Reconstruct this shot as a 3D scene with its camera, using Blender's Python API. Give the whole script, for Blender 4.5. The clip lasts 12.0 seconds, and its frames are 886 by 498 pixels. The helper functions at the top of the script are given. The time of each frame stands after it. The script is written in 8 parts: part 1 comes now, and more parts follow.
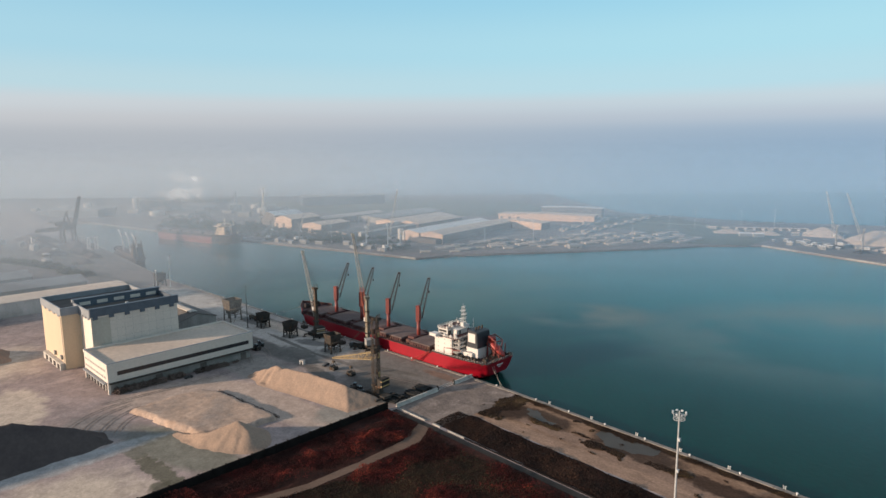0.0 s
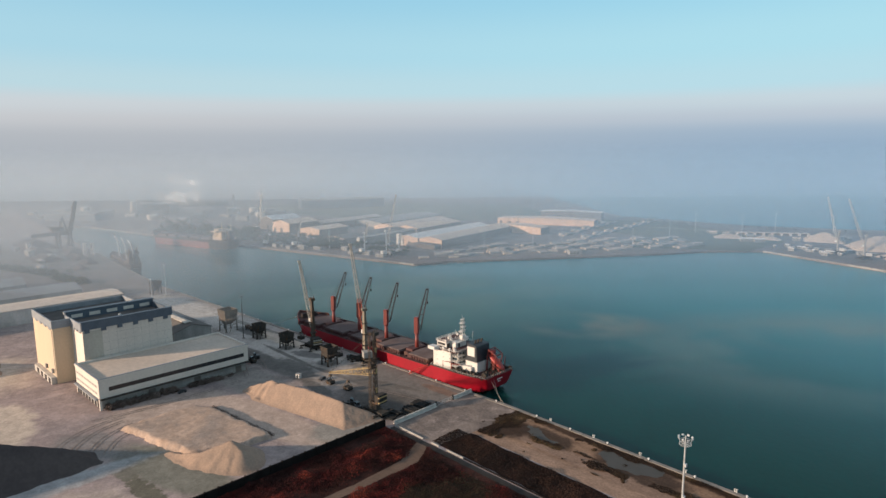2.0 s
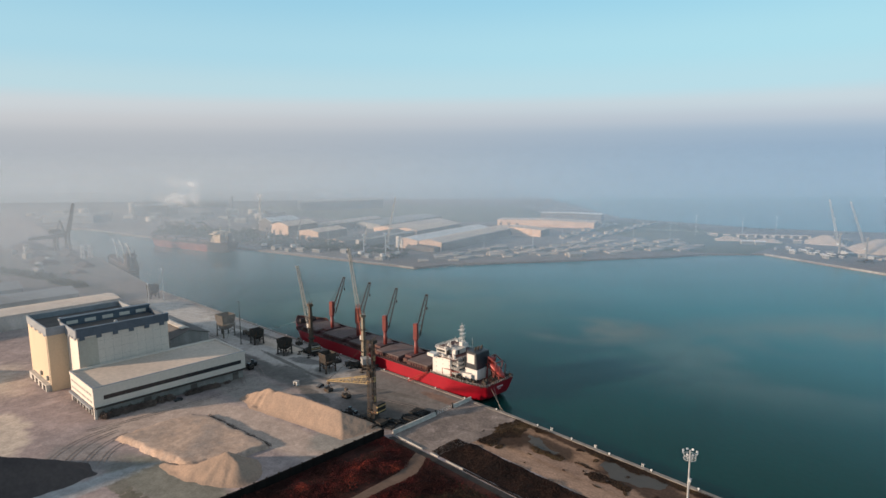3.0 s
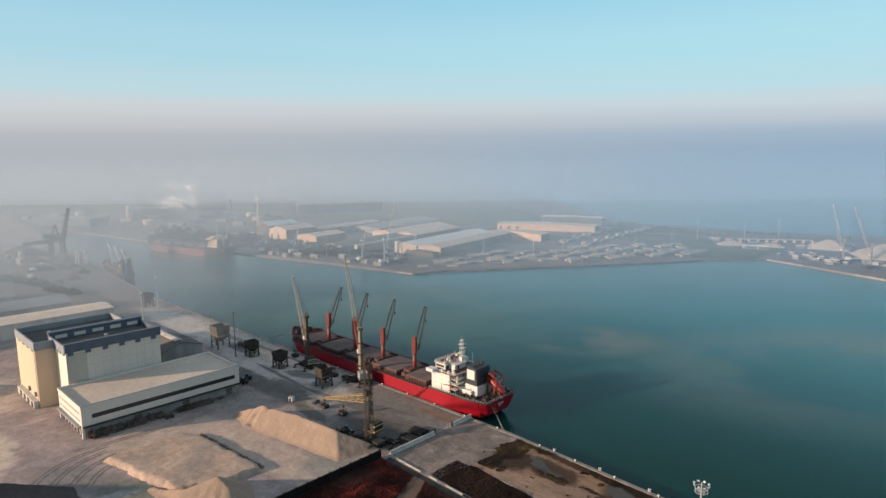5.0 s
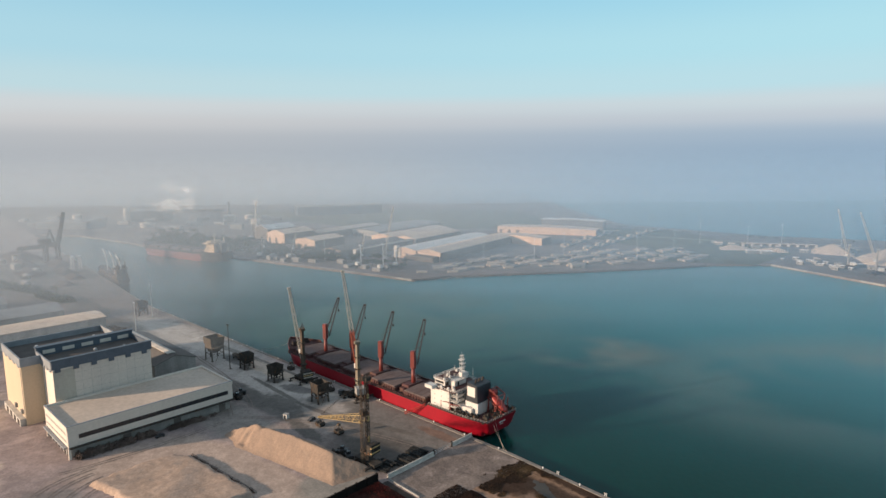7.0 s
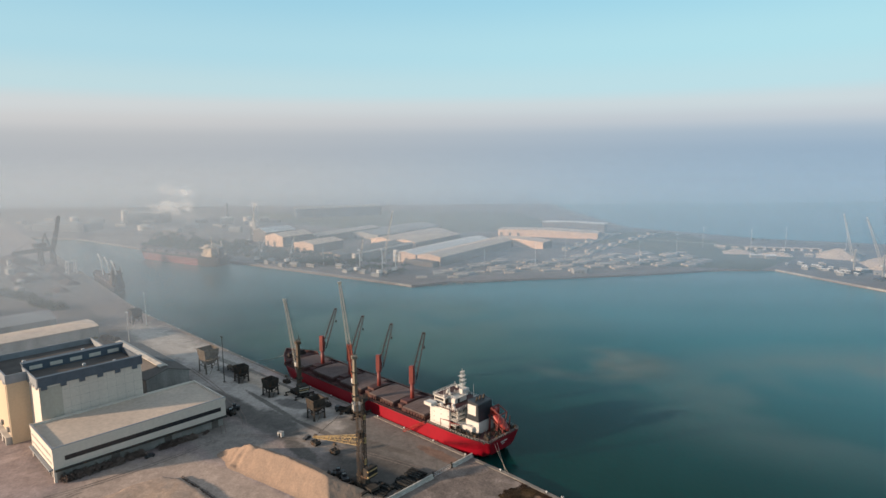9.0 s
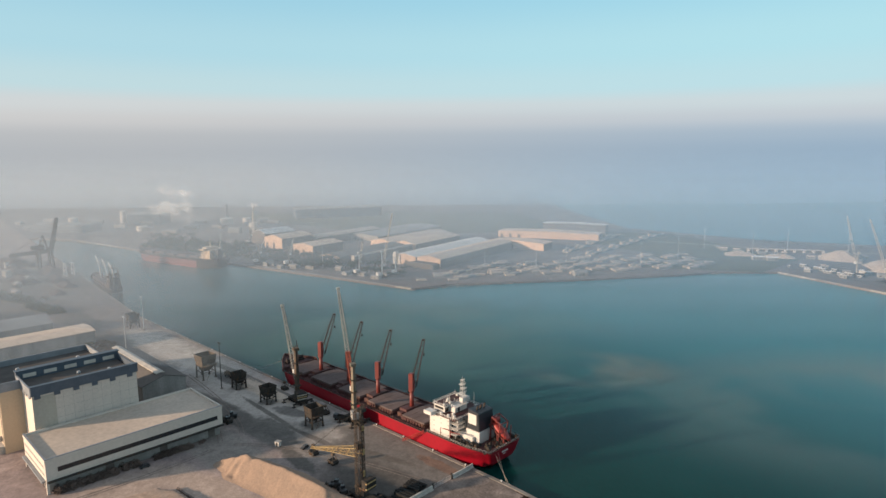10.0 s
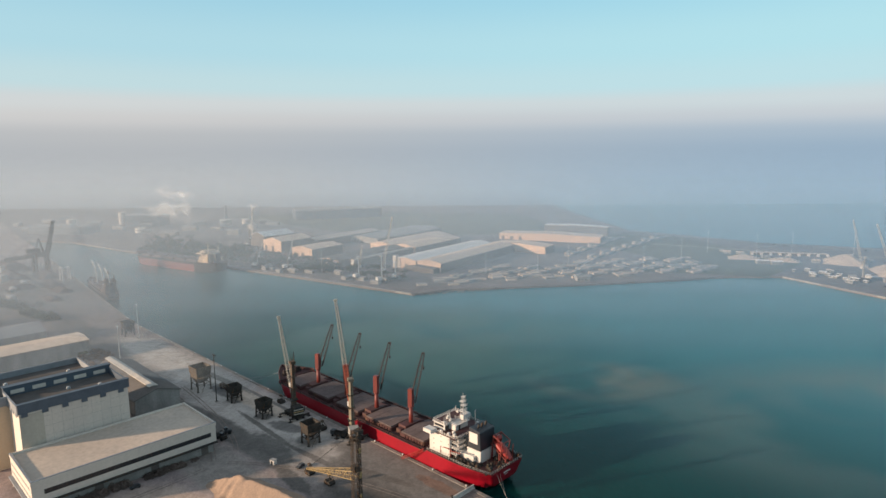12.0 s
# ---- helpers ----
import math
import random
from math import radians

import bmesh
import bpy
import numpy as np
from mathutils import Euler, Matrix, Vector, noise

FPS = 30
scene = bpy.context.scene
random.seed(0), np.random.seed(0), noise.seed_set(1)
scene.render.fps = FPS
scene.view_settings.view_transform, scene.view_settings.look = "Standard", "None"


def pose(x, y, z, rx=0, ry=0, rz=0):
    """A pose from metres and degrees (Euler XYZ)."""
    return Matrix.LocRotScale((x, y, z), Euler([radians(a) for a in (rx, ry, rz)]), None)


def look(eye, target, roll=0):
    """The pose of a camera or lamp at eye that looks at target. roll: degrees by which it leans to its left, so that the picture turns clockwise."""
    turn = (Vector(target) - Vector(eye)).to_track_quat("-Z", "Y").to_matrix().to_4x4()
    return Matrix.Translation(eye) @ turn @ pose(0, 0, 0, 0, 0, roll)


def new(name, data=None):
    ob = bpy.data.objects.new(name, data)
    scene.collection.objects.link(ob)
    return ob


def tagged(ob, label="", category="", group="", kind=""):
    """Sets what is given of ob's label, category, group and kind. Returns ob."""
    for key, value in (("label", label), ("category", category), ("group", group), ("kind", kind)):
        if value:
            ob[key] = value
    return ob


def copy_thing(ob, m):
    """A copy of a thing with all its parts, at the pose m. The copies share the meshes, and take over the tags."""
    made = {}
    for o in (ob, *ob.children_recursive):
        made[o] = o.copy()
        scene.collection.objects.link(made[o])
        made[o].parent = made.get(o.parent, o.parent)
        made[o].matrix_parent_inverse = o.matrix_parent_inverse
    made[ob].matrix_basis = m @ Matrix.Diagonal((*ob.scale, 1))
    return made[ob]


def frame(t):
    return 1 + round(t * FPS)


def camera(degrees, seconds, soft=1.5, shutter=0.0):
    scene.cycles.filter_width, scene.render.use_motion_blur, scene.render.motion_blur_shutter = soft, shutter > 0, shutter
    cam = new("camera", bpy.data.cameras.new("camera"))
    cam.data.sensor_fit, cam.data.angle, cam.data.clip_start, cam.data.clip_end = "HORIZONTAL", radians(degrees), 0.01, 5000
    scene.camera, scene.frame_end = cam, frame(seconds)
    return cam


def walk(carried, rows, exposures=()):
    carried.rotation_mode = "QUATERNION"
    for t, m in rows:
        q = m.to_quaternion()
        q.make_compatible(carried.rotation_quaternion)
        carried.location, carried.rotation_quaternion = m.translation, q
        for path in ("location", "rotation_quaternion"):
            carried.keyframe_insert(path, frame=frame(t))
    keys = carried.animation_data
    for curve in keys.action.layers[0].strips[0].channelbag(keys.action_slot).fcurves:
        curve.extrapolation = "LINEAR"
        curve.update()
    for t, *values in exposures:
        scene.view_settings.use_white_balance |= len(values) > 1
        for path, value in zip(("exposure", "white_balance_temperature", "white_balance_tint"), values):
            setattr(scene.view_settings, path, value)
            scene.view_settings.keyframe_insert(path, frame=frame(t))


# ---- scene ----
cam = camera(72.0, 12.0)
PATH = [
    (0, (-1.910, -14.967, 113.028), (-0.86, 83.89, 98.01), -0.45),
    (0.5, (-1.841, -13.558, 114.129), (-0.75, 85.31, 99.17), -0.44),
    (1, (-1.771, -11.992, 115.237), (-0.64, 86.88, 100.33), -0.44),
    (1.5, (-1.699, -10.278, 116.353), (-0.53, 88.61, 101.50), -0.44),
    (2, (-1.626, -8.429, 117.476), (-0.42, 90.46, 102.66), -0.44),
    (2.5, (-1.551, -6.454, 118.608), (-0.31, 92.44, 103.83), -0.43),
    (3, (-1.475, -4.365, 119.747), (-0.21, 94.53, 105.00), -0.43),
    (5, (-1.154, 4.917, 124.380), (0.19, 103.83, 109.71), -0.42),
    (5.5, (-1.071, 7.415, 125.558), (0.28, 106.32, 110.89), -0.42),
    (6, (-0.985, 9.962, 126.744), (0.38, 108.87, 112.07), -0.42),
    (6.5, (-0.899, 12.546, 127.937), (0.47, 111.45, 113.26), -0.41),
    (7, (-0.810, 15.158, 129.138), (0.56, 114.06, 114.45), -0.41),
    (9, (-0.443, 25.659, 134.019), (0.90, 124.55, 119.22), -0.40),
    (9.5, (-0.347, 28.244, 135.258), (0.98, 127.13, 120.42), -0.40),
    (10, (-0.250, 30.790, 136.506), (1.06, 129.67, 121.62), -0.40),
    (10.5, (-0.152, 33.287, 137.761), (1.13, 132.16, 122.83), -0.39),
    (11, (-0.052, 35.724, 139.023), (1.21, 134.59, 124.04), -0.39),
    (11.5, (0.050, 38.090, 140.294), (1.28, 136.94, 125.24), -0.39),
    (12, (0.153, 40.375, 141.572), (1.35, 139.22, 126.46), -0.39),
]
walk(cam, [(t, look(eye, target, roll)) for t, eye, target, roll in PATH],
     exposures=[(0, 1.15, 6480, 10), (4, 1.16, 6560, 10), (8, 1.18, 6700, 10), (12, 1.20, 6820, 10)])

# ---- frames of reference: the quay runs along x (away), inland is y ----
QUAY = pose(31.3, 263.0, 0, 0, 0, 135.4)


def at(a, b, z=2.5, turn=0.0):
    return QUAY @ pose(a, b, z, 0, 0, turn)


# ---- world, sun ----
SUN_AZ, SUN_EL = Vector((-0.951, -0.308, 0)).normalized(), 12.0
SUN_DIR = (SUN_AZ * math.cos(radians(SUN_EL)) + Vector((0, 0, math.sin(radians(SUN_EL))))).normalized()
world = bpy.data.worlds.new("morning_sky")
scene.world = world
world.use_nodes = True
wn, wl = world.node_tree.nodes, world.node_tree.links
wn.clear()
w_out = wn.new("ShaderNodeOutputWorld")
sky = wn.new("ShaderNodeTexSky")
sky.sky_type, sky.sun_disc = "NISHITA", False
sky.sun_elevation, sky.sun_rotation = radians(SUN_EL), math.atan2(SUN_DIR.x, SUN_DIR.y)
sky.air_density, sky.dust_density, sky.ozone_density = 1.0, 5.0, 1.0
bg_sky = wn.new("ShaderNodeBackground")
bg_sky.inputs["Strength"].default_value = 0.12
wl.new(sky.outputs[0], bg_sky.inputs["Color"])
w_co = wn.new("ShaderNodeTexCoord")
w_sep = wn.new("ShaderNodeSeparateXYZ")
wl.new(w_co.outputs["Generated"], w_sep.inputs[0])


def ramp(nodes, stops, mode="LINEAR"):
    r = nodes.new("ShaderNodeValToRGB")
    r.color_ramp.interpolation = mode
    els = r.color_ramp.elements
    while len(els) < len(stops):
        els.new(0.5)
    for e, (p, c) in zip(els, stops):
        e.position = p
        e.color = (*c, 1) if len(c) == 3 else c
    return r


w_left = ramp(wn, [(0.0, (0.43, 0.465, 0.505)), (0.03, (0.50, 0.525, 0.555)), (0.055, (0.60, 0.615, 0.635)), (0.078, (0.60, 0.65, 0.685)), (0.105, (0.50, 0.69, 0.76)), (0.16, (0.41, 0.67, 0.79)), (0.26, (0.31, 0.60, 0.77)), (0.6, (0.52, 0.62, 0.70))], "EASE")
w_right = ramp(wn, [(0.0, (0.30, 0.425, 0.56)), (0.03, (0.43, 0.525, 0.625)), (0.055, (0.56, 0.62, 0.68)), (0.078, (0.57, 0.67, 0.73)), (0.105, (0.48, 0.72, 0.81)), (0.16, (0.43, 0.73, 0.84)), (0.26, (0.32, 0.65, 0.83)), (0.6, (0.52, 0.62, 0.70))], "EASE")
for r in (w_left, w_right):
    wl.new(w_sep.outputs["Z"], r.inputs[0])
w_side = wn.new("ShaderNodeMapRange")
w_side.interpolation_type = "SMOOTHSTEP"
w_side.inputs["From Min"].default_value, w_side.inputs["From Max"].default_value = -0.5, 0.6
wl.new(w_sep.outputs["X"], w_side.inputs["Value"])
w_mix = wn.new("ShaderNodeMix")
w_mix.data_type = "RGBA"
wl.new(w_side.outputs[0], w_mix.inputs["Factor"])
wl.new(w_left.outputs[0], w_mix.inputs["A"])
wl.new(w_right.outputs[0], w_mix.inputs["B"])
bg_haze = wn.new("ShaderNodeBackground")
bg_haze.inputs["Strength"].default_value = 0.45
wl.new(w_mix.outputs["Result"], bg_haze.inputs["Color"])
w_high = wn.new("ShaderNodeMapRange")
w_high.interpolation_type = "SMOOTHSTEP"
w_high.inputs["From Min"].default_value, w_high.inputs["From Max"].default_value = 0.5, 1.0
wl.new(w_sep.outputs["Z"], w_high.inputs["Value"])
w_shader = wn.new("ShaderNodeMixShader")
wl.new(w_high.outputs[0], w_shader.inputs[0])
wl.new(bg_haze.outputs[0], w_shader.inputs[1])
wl.new(bg_sky.outputs[0], w_shader.inputs[2])
wl.new(w_shader.outputs[0], w_out.inputs["Surface"])

sun = new("sun", bpy.data.lights.new("sun", "SUN"))
sun.data.energy, sun.data.angle, sun.data.color = 3.3, radians(2.2), (1.0, 0.77, 0.57)
sun.matrix_world = look(SUN_DIR * 900, (0, 0, 0))


# ---- materials ----
def material(name, c1, c2=None, rough=0.8, metal=0.0, scale=0.3, fine=3.0, mix=0.5, bump=0.15, streak=0.0, rust=None):
    """Two-scale noise between two colours, fine grain, optional downward streaks or rust, fine relief."""
    m = bpy.data.materials.new(name)
    m.use_nodes = True
    n, l = m.node_tree.nodes, m.node_tree.links
    p = n["Principled BSDF"]
    c2 = c2 or tuple(c * 0.75 for c in c1)
    co = n.new("ShaderNodeTexCoord")
    big = n.new("ShaderNodeTexNoise")
    big.inputs["Scale"].default_value, big.inputs["Detail"].default_value, big.inputs["Roughness"].default_value = scale, 6, 0.6
    small = n.new("ShaderNodeTexNoise")
    small.inputs["Scale"].default_value, small.inputs["Detail"].default_value = fine, 4
    vec = co.outputs["Object"]
    if streak:
        mp = n.new("ShaderNodeMapping")
        mp.inputs["Scale"].default_value = (1, 1, streak)
        l.new(vec, mp.inputs["Vector"])
        vec = mp.outputs[0]
    l.new(vec, big.inputs["Vector"])
    l.new(co.outputs["Object"], small.inputs["Vector"])
    r1 = ramp(n, [(0.35, c1), (0.65, c2)])
    l.new(big.outputs["Fac"], r1.inputs[0])
    mul = n.new("ShaderNodeMix")
    mul.data_type, mul.blend_type = "RGBA", "MULTIPLY"
    mul.inputs["Factor"].default_value = mix
    r2 = ramp(n, [(0.3, (0.62, 0.62, 0.62)), (0.7, (1, 1, 1))])
    l.new(small.outputs["Fac"], r2.inputs[0])
    l.new(r1.outputs[0], mul.inputs["A"])
    l.new(r2.outputs[0], mul.inputs["B"])
    col = mul.outputs["Result"]
    if rust:
        rn = n.new("ShaderNodeTexNoise")
        rn.inputs["Scale"].default_value, rn.inputs["Detail"].default_value = fine * 0.35, 8
        l.new(vec, rn.inputs["Vector"])
        rr = ramp(n, [(0.56, (0, 0, 0)), (0.68, (1, 1, 1))])
        l.new(rn.outputs["Fac"], rr.inputs[0])
        rm = n.new("ShaderNodeMix")
        rm.data_type = "RGBA"
        rm.inputs["B"].default_value = (*rust, 1)
        l.new(rr.outputs[0], rm.inputs["Factor"])
        l.new(col, rm.inputs["A"])
        col = rm.outputs["Result"]
    l.new(col, p.inputs["Base Color"])
    p.inputs["Roughness"].default_value, p.inputs["Metallic"].default_value = rough, metal
    if rough >= 0.8:
        p.inputs["Specular IOR Level"].default_value = 0.12
    if bump:
        b = n.new("ShaderNodeBump")
        b.inputs["Strength"].default_value, b.inputs["Distance"].default_value = bump, 0.3
        l.new(small.outputs["Fac"], b.inputs["Height"])
        l.new(b.outputs[0], p.inputs["Normal"])
    return m


M = {}


def ground_material(name, cols, scale=0.03, stretch=(1, 1, 1), turn=0.0, warp=1.5, hard=0.07, fine=1.2, rough=0.95, zones=(), grit=0.7):
    """Patchy ground: three colours laid over one another by warped noise, with fine grit on top."""
    m = bpy.data.materials.new(name)
    m.use_nodes = True
    n, l = m.node_tree.nodes, m.node_tree.links
    p = n["Principled BSDF"]
    co = n.new("ShaderNodeTexCoord")
    mp = n.new("ShaderNodeMapping")
    mp.inputs["Scale"].default_value, mp.inputs["Rotation"].default_value = stretch, (0, 0, radians(turn))
    l.new(co.outputs["Object"], mp.inputs["Vector"])
    col = None
    for i, (c, at_) in enumerate(cols):
        if col is None:
            rgb = n.new("ShaderNodeRGB")
            rgb.outputs[0].default_value = (*c, 1)
            col = rgb.outputs[0]
            continue
        no = n.new("ShaderNodeTexNoise")
        no.noise_dimensions = "4D"
        no.inputs["W"].default_value = i * 3.7
        no.inputs["Scale"].default_value, no.inputs["Detail"].default_value = scale * (1 + 1.3 * (i - 1)), 8
        no.inputs["Roughness"].default_value, no.inputs["Distortion"].default_value = 0.62, warp
        l.new(mp.outputs[0], no.inputs["Vector"])
        r = ramp(n, [(at_ - hard, (0, 0, 0)), (at_ + hard, (1, 1, 1))])
        l.new(no.outputs["Fac"], r.inputs[0])
        mx = n.new("ShaderNodeMix")
        mx.data_type = "RGBA"
        l.new(r.outputs[0], mx.inputs["Factor"])
        l.new(col, mx.inputs["A"])
        mx.inputs["B"].default_value = (*c, 1)
        col = mx.outputs["Result"]
    # spills and other ragged-edged zones of tone: middle, half widths, turn, colour, raggedness
    for i, (mid, half, spin, c, rag) in enumerate(zones):
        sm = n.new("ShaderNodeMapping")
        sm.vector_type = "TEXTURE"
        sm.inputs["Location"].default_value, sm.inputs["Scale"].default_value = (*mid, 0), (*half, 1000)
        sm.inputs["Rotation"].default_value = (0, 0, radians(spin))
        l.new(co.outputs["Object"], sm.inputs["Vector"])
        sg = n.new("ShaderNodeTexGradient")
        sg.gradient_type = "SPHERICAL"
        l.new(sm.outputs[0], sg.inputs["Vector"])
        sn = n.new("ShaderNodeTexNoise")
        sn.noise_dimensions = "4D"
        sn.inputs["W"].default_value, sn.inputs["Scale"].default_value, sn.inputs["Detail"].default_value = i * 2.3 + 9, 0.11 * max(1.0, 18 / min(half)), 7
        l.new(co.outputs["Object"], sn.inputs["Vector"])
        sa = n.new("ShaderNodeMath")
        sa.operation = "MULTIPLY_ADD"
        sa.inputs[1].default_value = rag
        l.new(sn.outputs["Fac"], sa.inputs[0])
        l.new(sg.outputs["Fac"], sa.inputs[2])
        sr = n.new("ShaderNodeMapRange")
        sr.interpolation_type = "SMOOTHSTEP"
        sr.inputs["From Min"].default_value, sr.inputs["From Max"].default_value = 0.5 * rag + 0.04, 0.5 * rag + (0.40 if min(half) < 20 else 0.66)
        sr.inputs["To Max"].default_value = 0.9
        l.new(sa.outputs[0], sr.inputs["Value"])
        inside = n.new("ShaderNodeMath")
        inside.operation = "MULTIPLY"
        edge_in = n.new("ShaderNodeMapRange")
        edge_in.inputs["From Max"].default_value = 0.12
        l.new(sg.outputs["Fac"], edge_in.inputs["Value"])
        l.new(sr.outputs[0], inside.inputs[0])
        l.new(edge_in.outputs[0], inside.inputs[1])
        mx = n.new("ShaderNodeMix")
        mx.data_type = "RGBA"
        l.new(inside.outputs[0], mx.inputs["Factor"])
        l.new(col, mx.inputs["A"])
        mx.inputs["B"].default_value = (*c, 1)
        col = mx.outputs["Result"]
    gr = n.new("ShaderNodeTexNoise")
    gr.inputs["Scale"].default_value, gr.inputs["Detail"].default_value = fine, 6
    l.new(co.outputs["Object"], gr.inputs["Vector"])
    g2 = ramp(n, [(0.3, (grit, grit, grit)), (0.7, (1.06, 1.06, 1.06))])
    l.new(gr.outputs["Fac"], g2.inputs[0])
    for k, (size, dark, light) in enumerate(((0.16, 0.80, 1.09), (0.5, 0.86, 1.08))):
        mo = n.new("ShaderNodeTexNoise")
        mo.noise_dimensions = "4D"
        mo.inputs["W"].default_value, mo.inputs["Scale"].default_value, mo.inputs["Detail"].default_value = 4.1 + k, size, 6
        mo.inputs["Roughness"].default_value, mo.inputs["Distortion"].default_value = 0.65, 0.8
        l.new(mp.outputs[0], mo.inputs["Vector"])
        mr = ramp(n, [(0.36, (dark, dark, dark)), (0.62, (light, light, light))])
        l.new(mo.outputs["Fac"], mr.inputs[0])
        mm = n.new("ShaderNodeMix")
        mm.data_type, mm.blend_type = "RGBA", "MULTIPLY"
        mm.inputs["Factor"].default_value = 1.0
        l.new(col, mm.inputs["A"])
        l.new(mr.outputs[0], mm.inputs["B"])
        col = mm.outputs["Result"]
    mu = n.new("ShaderNodeMix")
    mu.data_type, mu.blend_type = "RGBA", "MULTIPLY"
    mu.inputs["Factor"].default_value = 1.0
    l.new(col, mu.inputs["A"])
    l.new(g2.outputs[0], mu.inputs["B"])
    l.new(mu.outputs["Result"], p.inputs["Base Color"])
    p.inputs["Roughness"].default_value, p.inputs["Specular IOR Level"].default_value = rough, 0.12
    b = n.new("ShaderNodeBump")
    b.inputs["Strength"].default_value, b.inputs["Distance"].default_value = 0.25, 0.3
    l.new(gr.outputs["Fac"], b.inputs["Height"])
    l.new(b.outputs[0], p.inputs["Normal"])
    return m


M["concrete"] = ground_material("pale_concrete", [((0.251, 0.1988, 0.172), 0), ((0.1766, 0.1418, 0.1262), 0.5), ((0.3161, 0.2504, 0.2217), 0.6), ((0.1301, 0.1105, 0.09557), 0.68)], 0.05)
M["coping"] = material("quay_edge_concrete", (0.27, 0.24, 0.215), (0.19, 0.17, 0.15), 0.9, scale=0.2, fine=1.5, bump=0.3)
PALE, SOOT, GREY_TAN, MOSS, PINK, GREY = (0.56, 0.45, 0.36), (0.15, 0.138, 0.128), (0.27, 0.245, 0.215), (0.12, 0.11, 0.08), (0.44, 0.335, 0.275), (0.25, 0.215, 0.192)
M["dust"] = ground_material("dusty_yard_ground", [((0.3499, 0.2706, 0.2508), 0), ((0.274, 0.2192, 0.2077), 0.52), ((0.4082, 0.3196, 0.2929), 0.62), ((0.2275, 0.1866, 0.1809), 0.67)], 0.022, hard=0.1, grit=0.88, zones=[
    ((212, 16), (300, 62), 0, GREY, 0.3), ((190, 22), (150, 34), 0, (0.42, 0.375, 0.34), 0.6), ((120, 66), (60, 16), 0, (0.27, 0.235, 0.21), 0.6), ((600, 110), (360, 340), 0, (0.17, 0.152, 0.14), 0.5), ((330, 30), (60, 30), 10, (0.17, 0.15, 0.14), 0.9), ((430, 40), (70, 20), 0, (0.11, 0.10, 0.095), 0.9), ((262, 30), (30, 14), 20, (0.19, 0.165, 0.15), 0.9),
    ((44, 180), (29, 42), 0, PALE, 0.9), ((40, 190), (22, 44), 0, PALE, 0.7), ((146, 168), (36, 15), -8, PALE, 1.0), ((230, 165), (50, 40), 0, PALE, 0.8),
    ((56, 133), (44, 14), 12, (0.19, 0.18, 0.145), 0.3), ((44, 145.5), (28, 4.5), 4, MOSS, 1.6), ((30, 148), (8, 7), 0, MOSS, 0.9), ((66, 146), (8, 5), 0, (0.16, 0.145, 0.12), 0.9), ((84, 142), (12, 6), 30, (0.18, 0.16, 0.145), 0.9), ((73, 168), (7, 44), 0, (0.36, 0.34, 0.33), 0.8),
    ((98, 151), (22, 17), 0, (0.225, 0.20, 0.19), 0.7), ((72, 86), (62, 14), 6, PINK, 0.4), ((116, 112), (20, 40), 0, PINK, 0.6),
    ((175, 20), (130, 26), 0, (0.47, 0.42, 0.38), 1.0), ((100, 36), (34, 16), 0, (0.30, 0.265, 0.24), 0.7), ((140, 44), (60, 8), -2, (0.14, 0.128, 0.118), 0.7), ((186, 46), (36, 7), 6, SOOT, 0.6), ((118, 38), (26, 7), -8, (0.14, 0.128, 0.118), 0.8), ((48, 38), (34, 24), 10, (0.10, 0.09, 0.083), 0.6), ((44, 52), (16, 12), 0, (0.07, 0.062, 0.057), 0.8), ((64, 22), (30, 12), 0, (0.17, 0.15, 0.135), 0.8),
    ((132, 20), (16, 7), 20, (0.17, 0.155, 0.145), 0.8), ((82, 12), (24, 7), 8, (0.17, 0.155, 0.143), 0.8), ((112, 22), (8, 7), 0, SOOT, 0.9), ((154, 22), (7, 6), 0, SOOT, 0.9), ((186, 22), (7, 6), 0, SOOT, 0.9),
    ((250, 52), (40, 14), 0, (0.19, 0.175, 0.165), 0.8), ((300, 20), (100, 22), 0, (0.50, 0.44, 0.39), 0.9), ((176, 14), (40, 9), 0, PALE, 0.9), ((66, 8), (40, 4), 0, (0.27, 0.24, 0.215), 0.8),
    # by the stern, the widest zone paints the apron's shade in with its grime
    ((36, 66), (16, 20), 0, GREY_TAN, 0.6), ((40, 14), (72, 40), 4, (0.135, 0.117, 0.104), 0.4), ((52, 12), (50, 14), 2, (0.18, 0.158, 0.142), 0.9), ((40, 40), (26, 20), 4, (0.095, 0.085, 0.077), 0.5), ((34, 8), (18, 4), 0, (0.20, 0.13, 0.10), 0.9), ((60, 20), (26, 3), 14, (0.14, 0.12, 0.105), 0.9), ((350, 46), (60, 20), 0, (0.16, 0.15, 0.14), 0.9),
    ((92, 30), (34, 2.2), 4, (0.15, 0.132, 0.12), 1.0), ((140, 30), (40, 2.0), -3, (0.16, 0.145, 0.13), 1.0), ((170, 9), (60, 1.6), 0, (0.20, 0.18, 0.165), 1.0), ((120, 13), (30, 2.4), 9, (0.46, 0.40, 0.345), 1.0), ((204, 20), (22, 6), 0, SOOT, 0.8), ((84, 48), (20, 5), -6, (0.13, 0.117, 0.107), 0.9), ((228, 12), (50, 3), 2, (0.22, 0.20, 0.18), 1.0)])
M["pale_dust"] = ground_material("pale_spilled_dust", [((0.48, 0.40, 0.32), 0), ((0.38, 0.33, 0.27), 0.5), ((0.24, 0.23, 0.17), 0.66)], 0.05)
M["rut"] = ground_material("churned_wheel_rut", [((0.27, 0.22, 0.19), 0), ((0.21, 0.17, 0.148), 0.5), ((0.34, 0.275, 0.235), 0.62)], 0.25, hard=0.12)
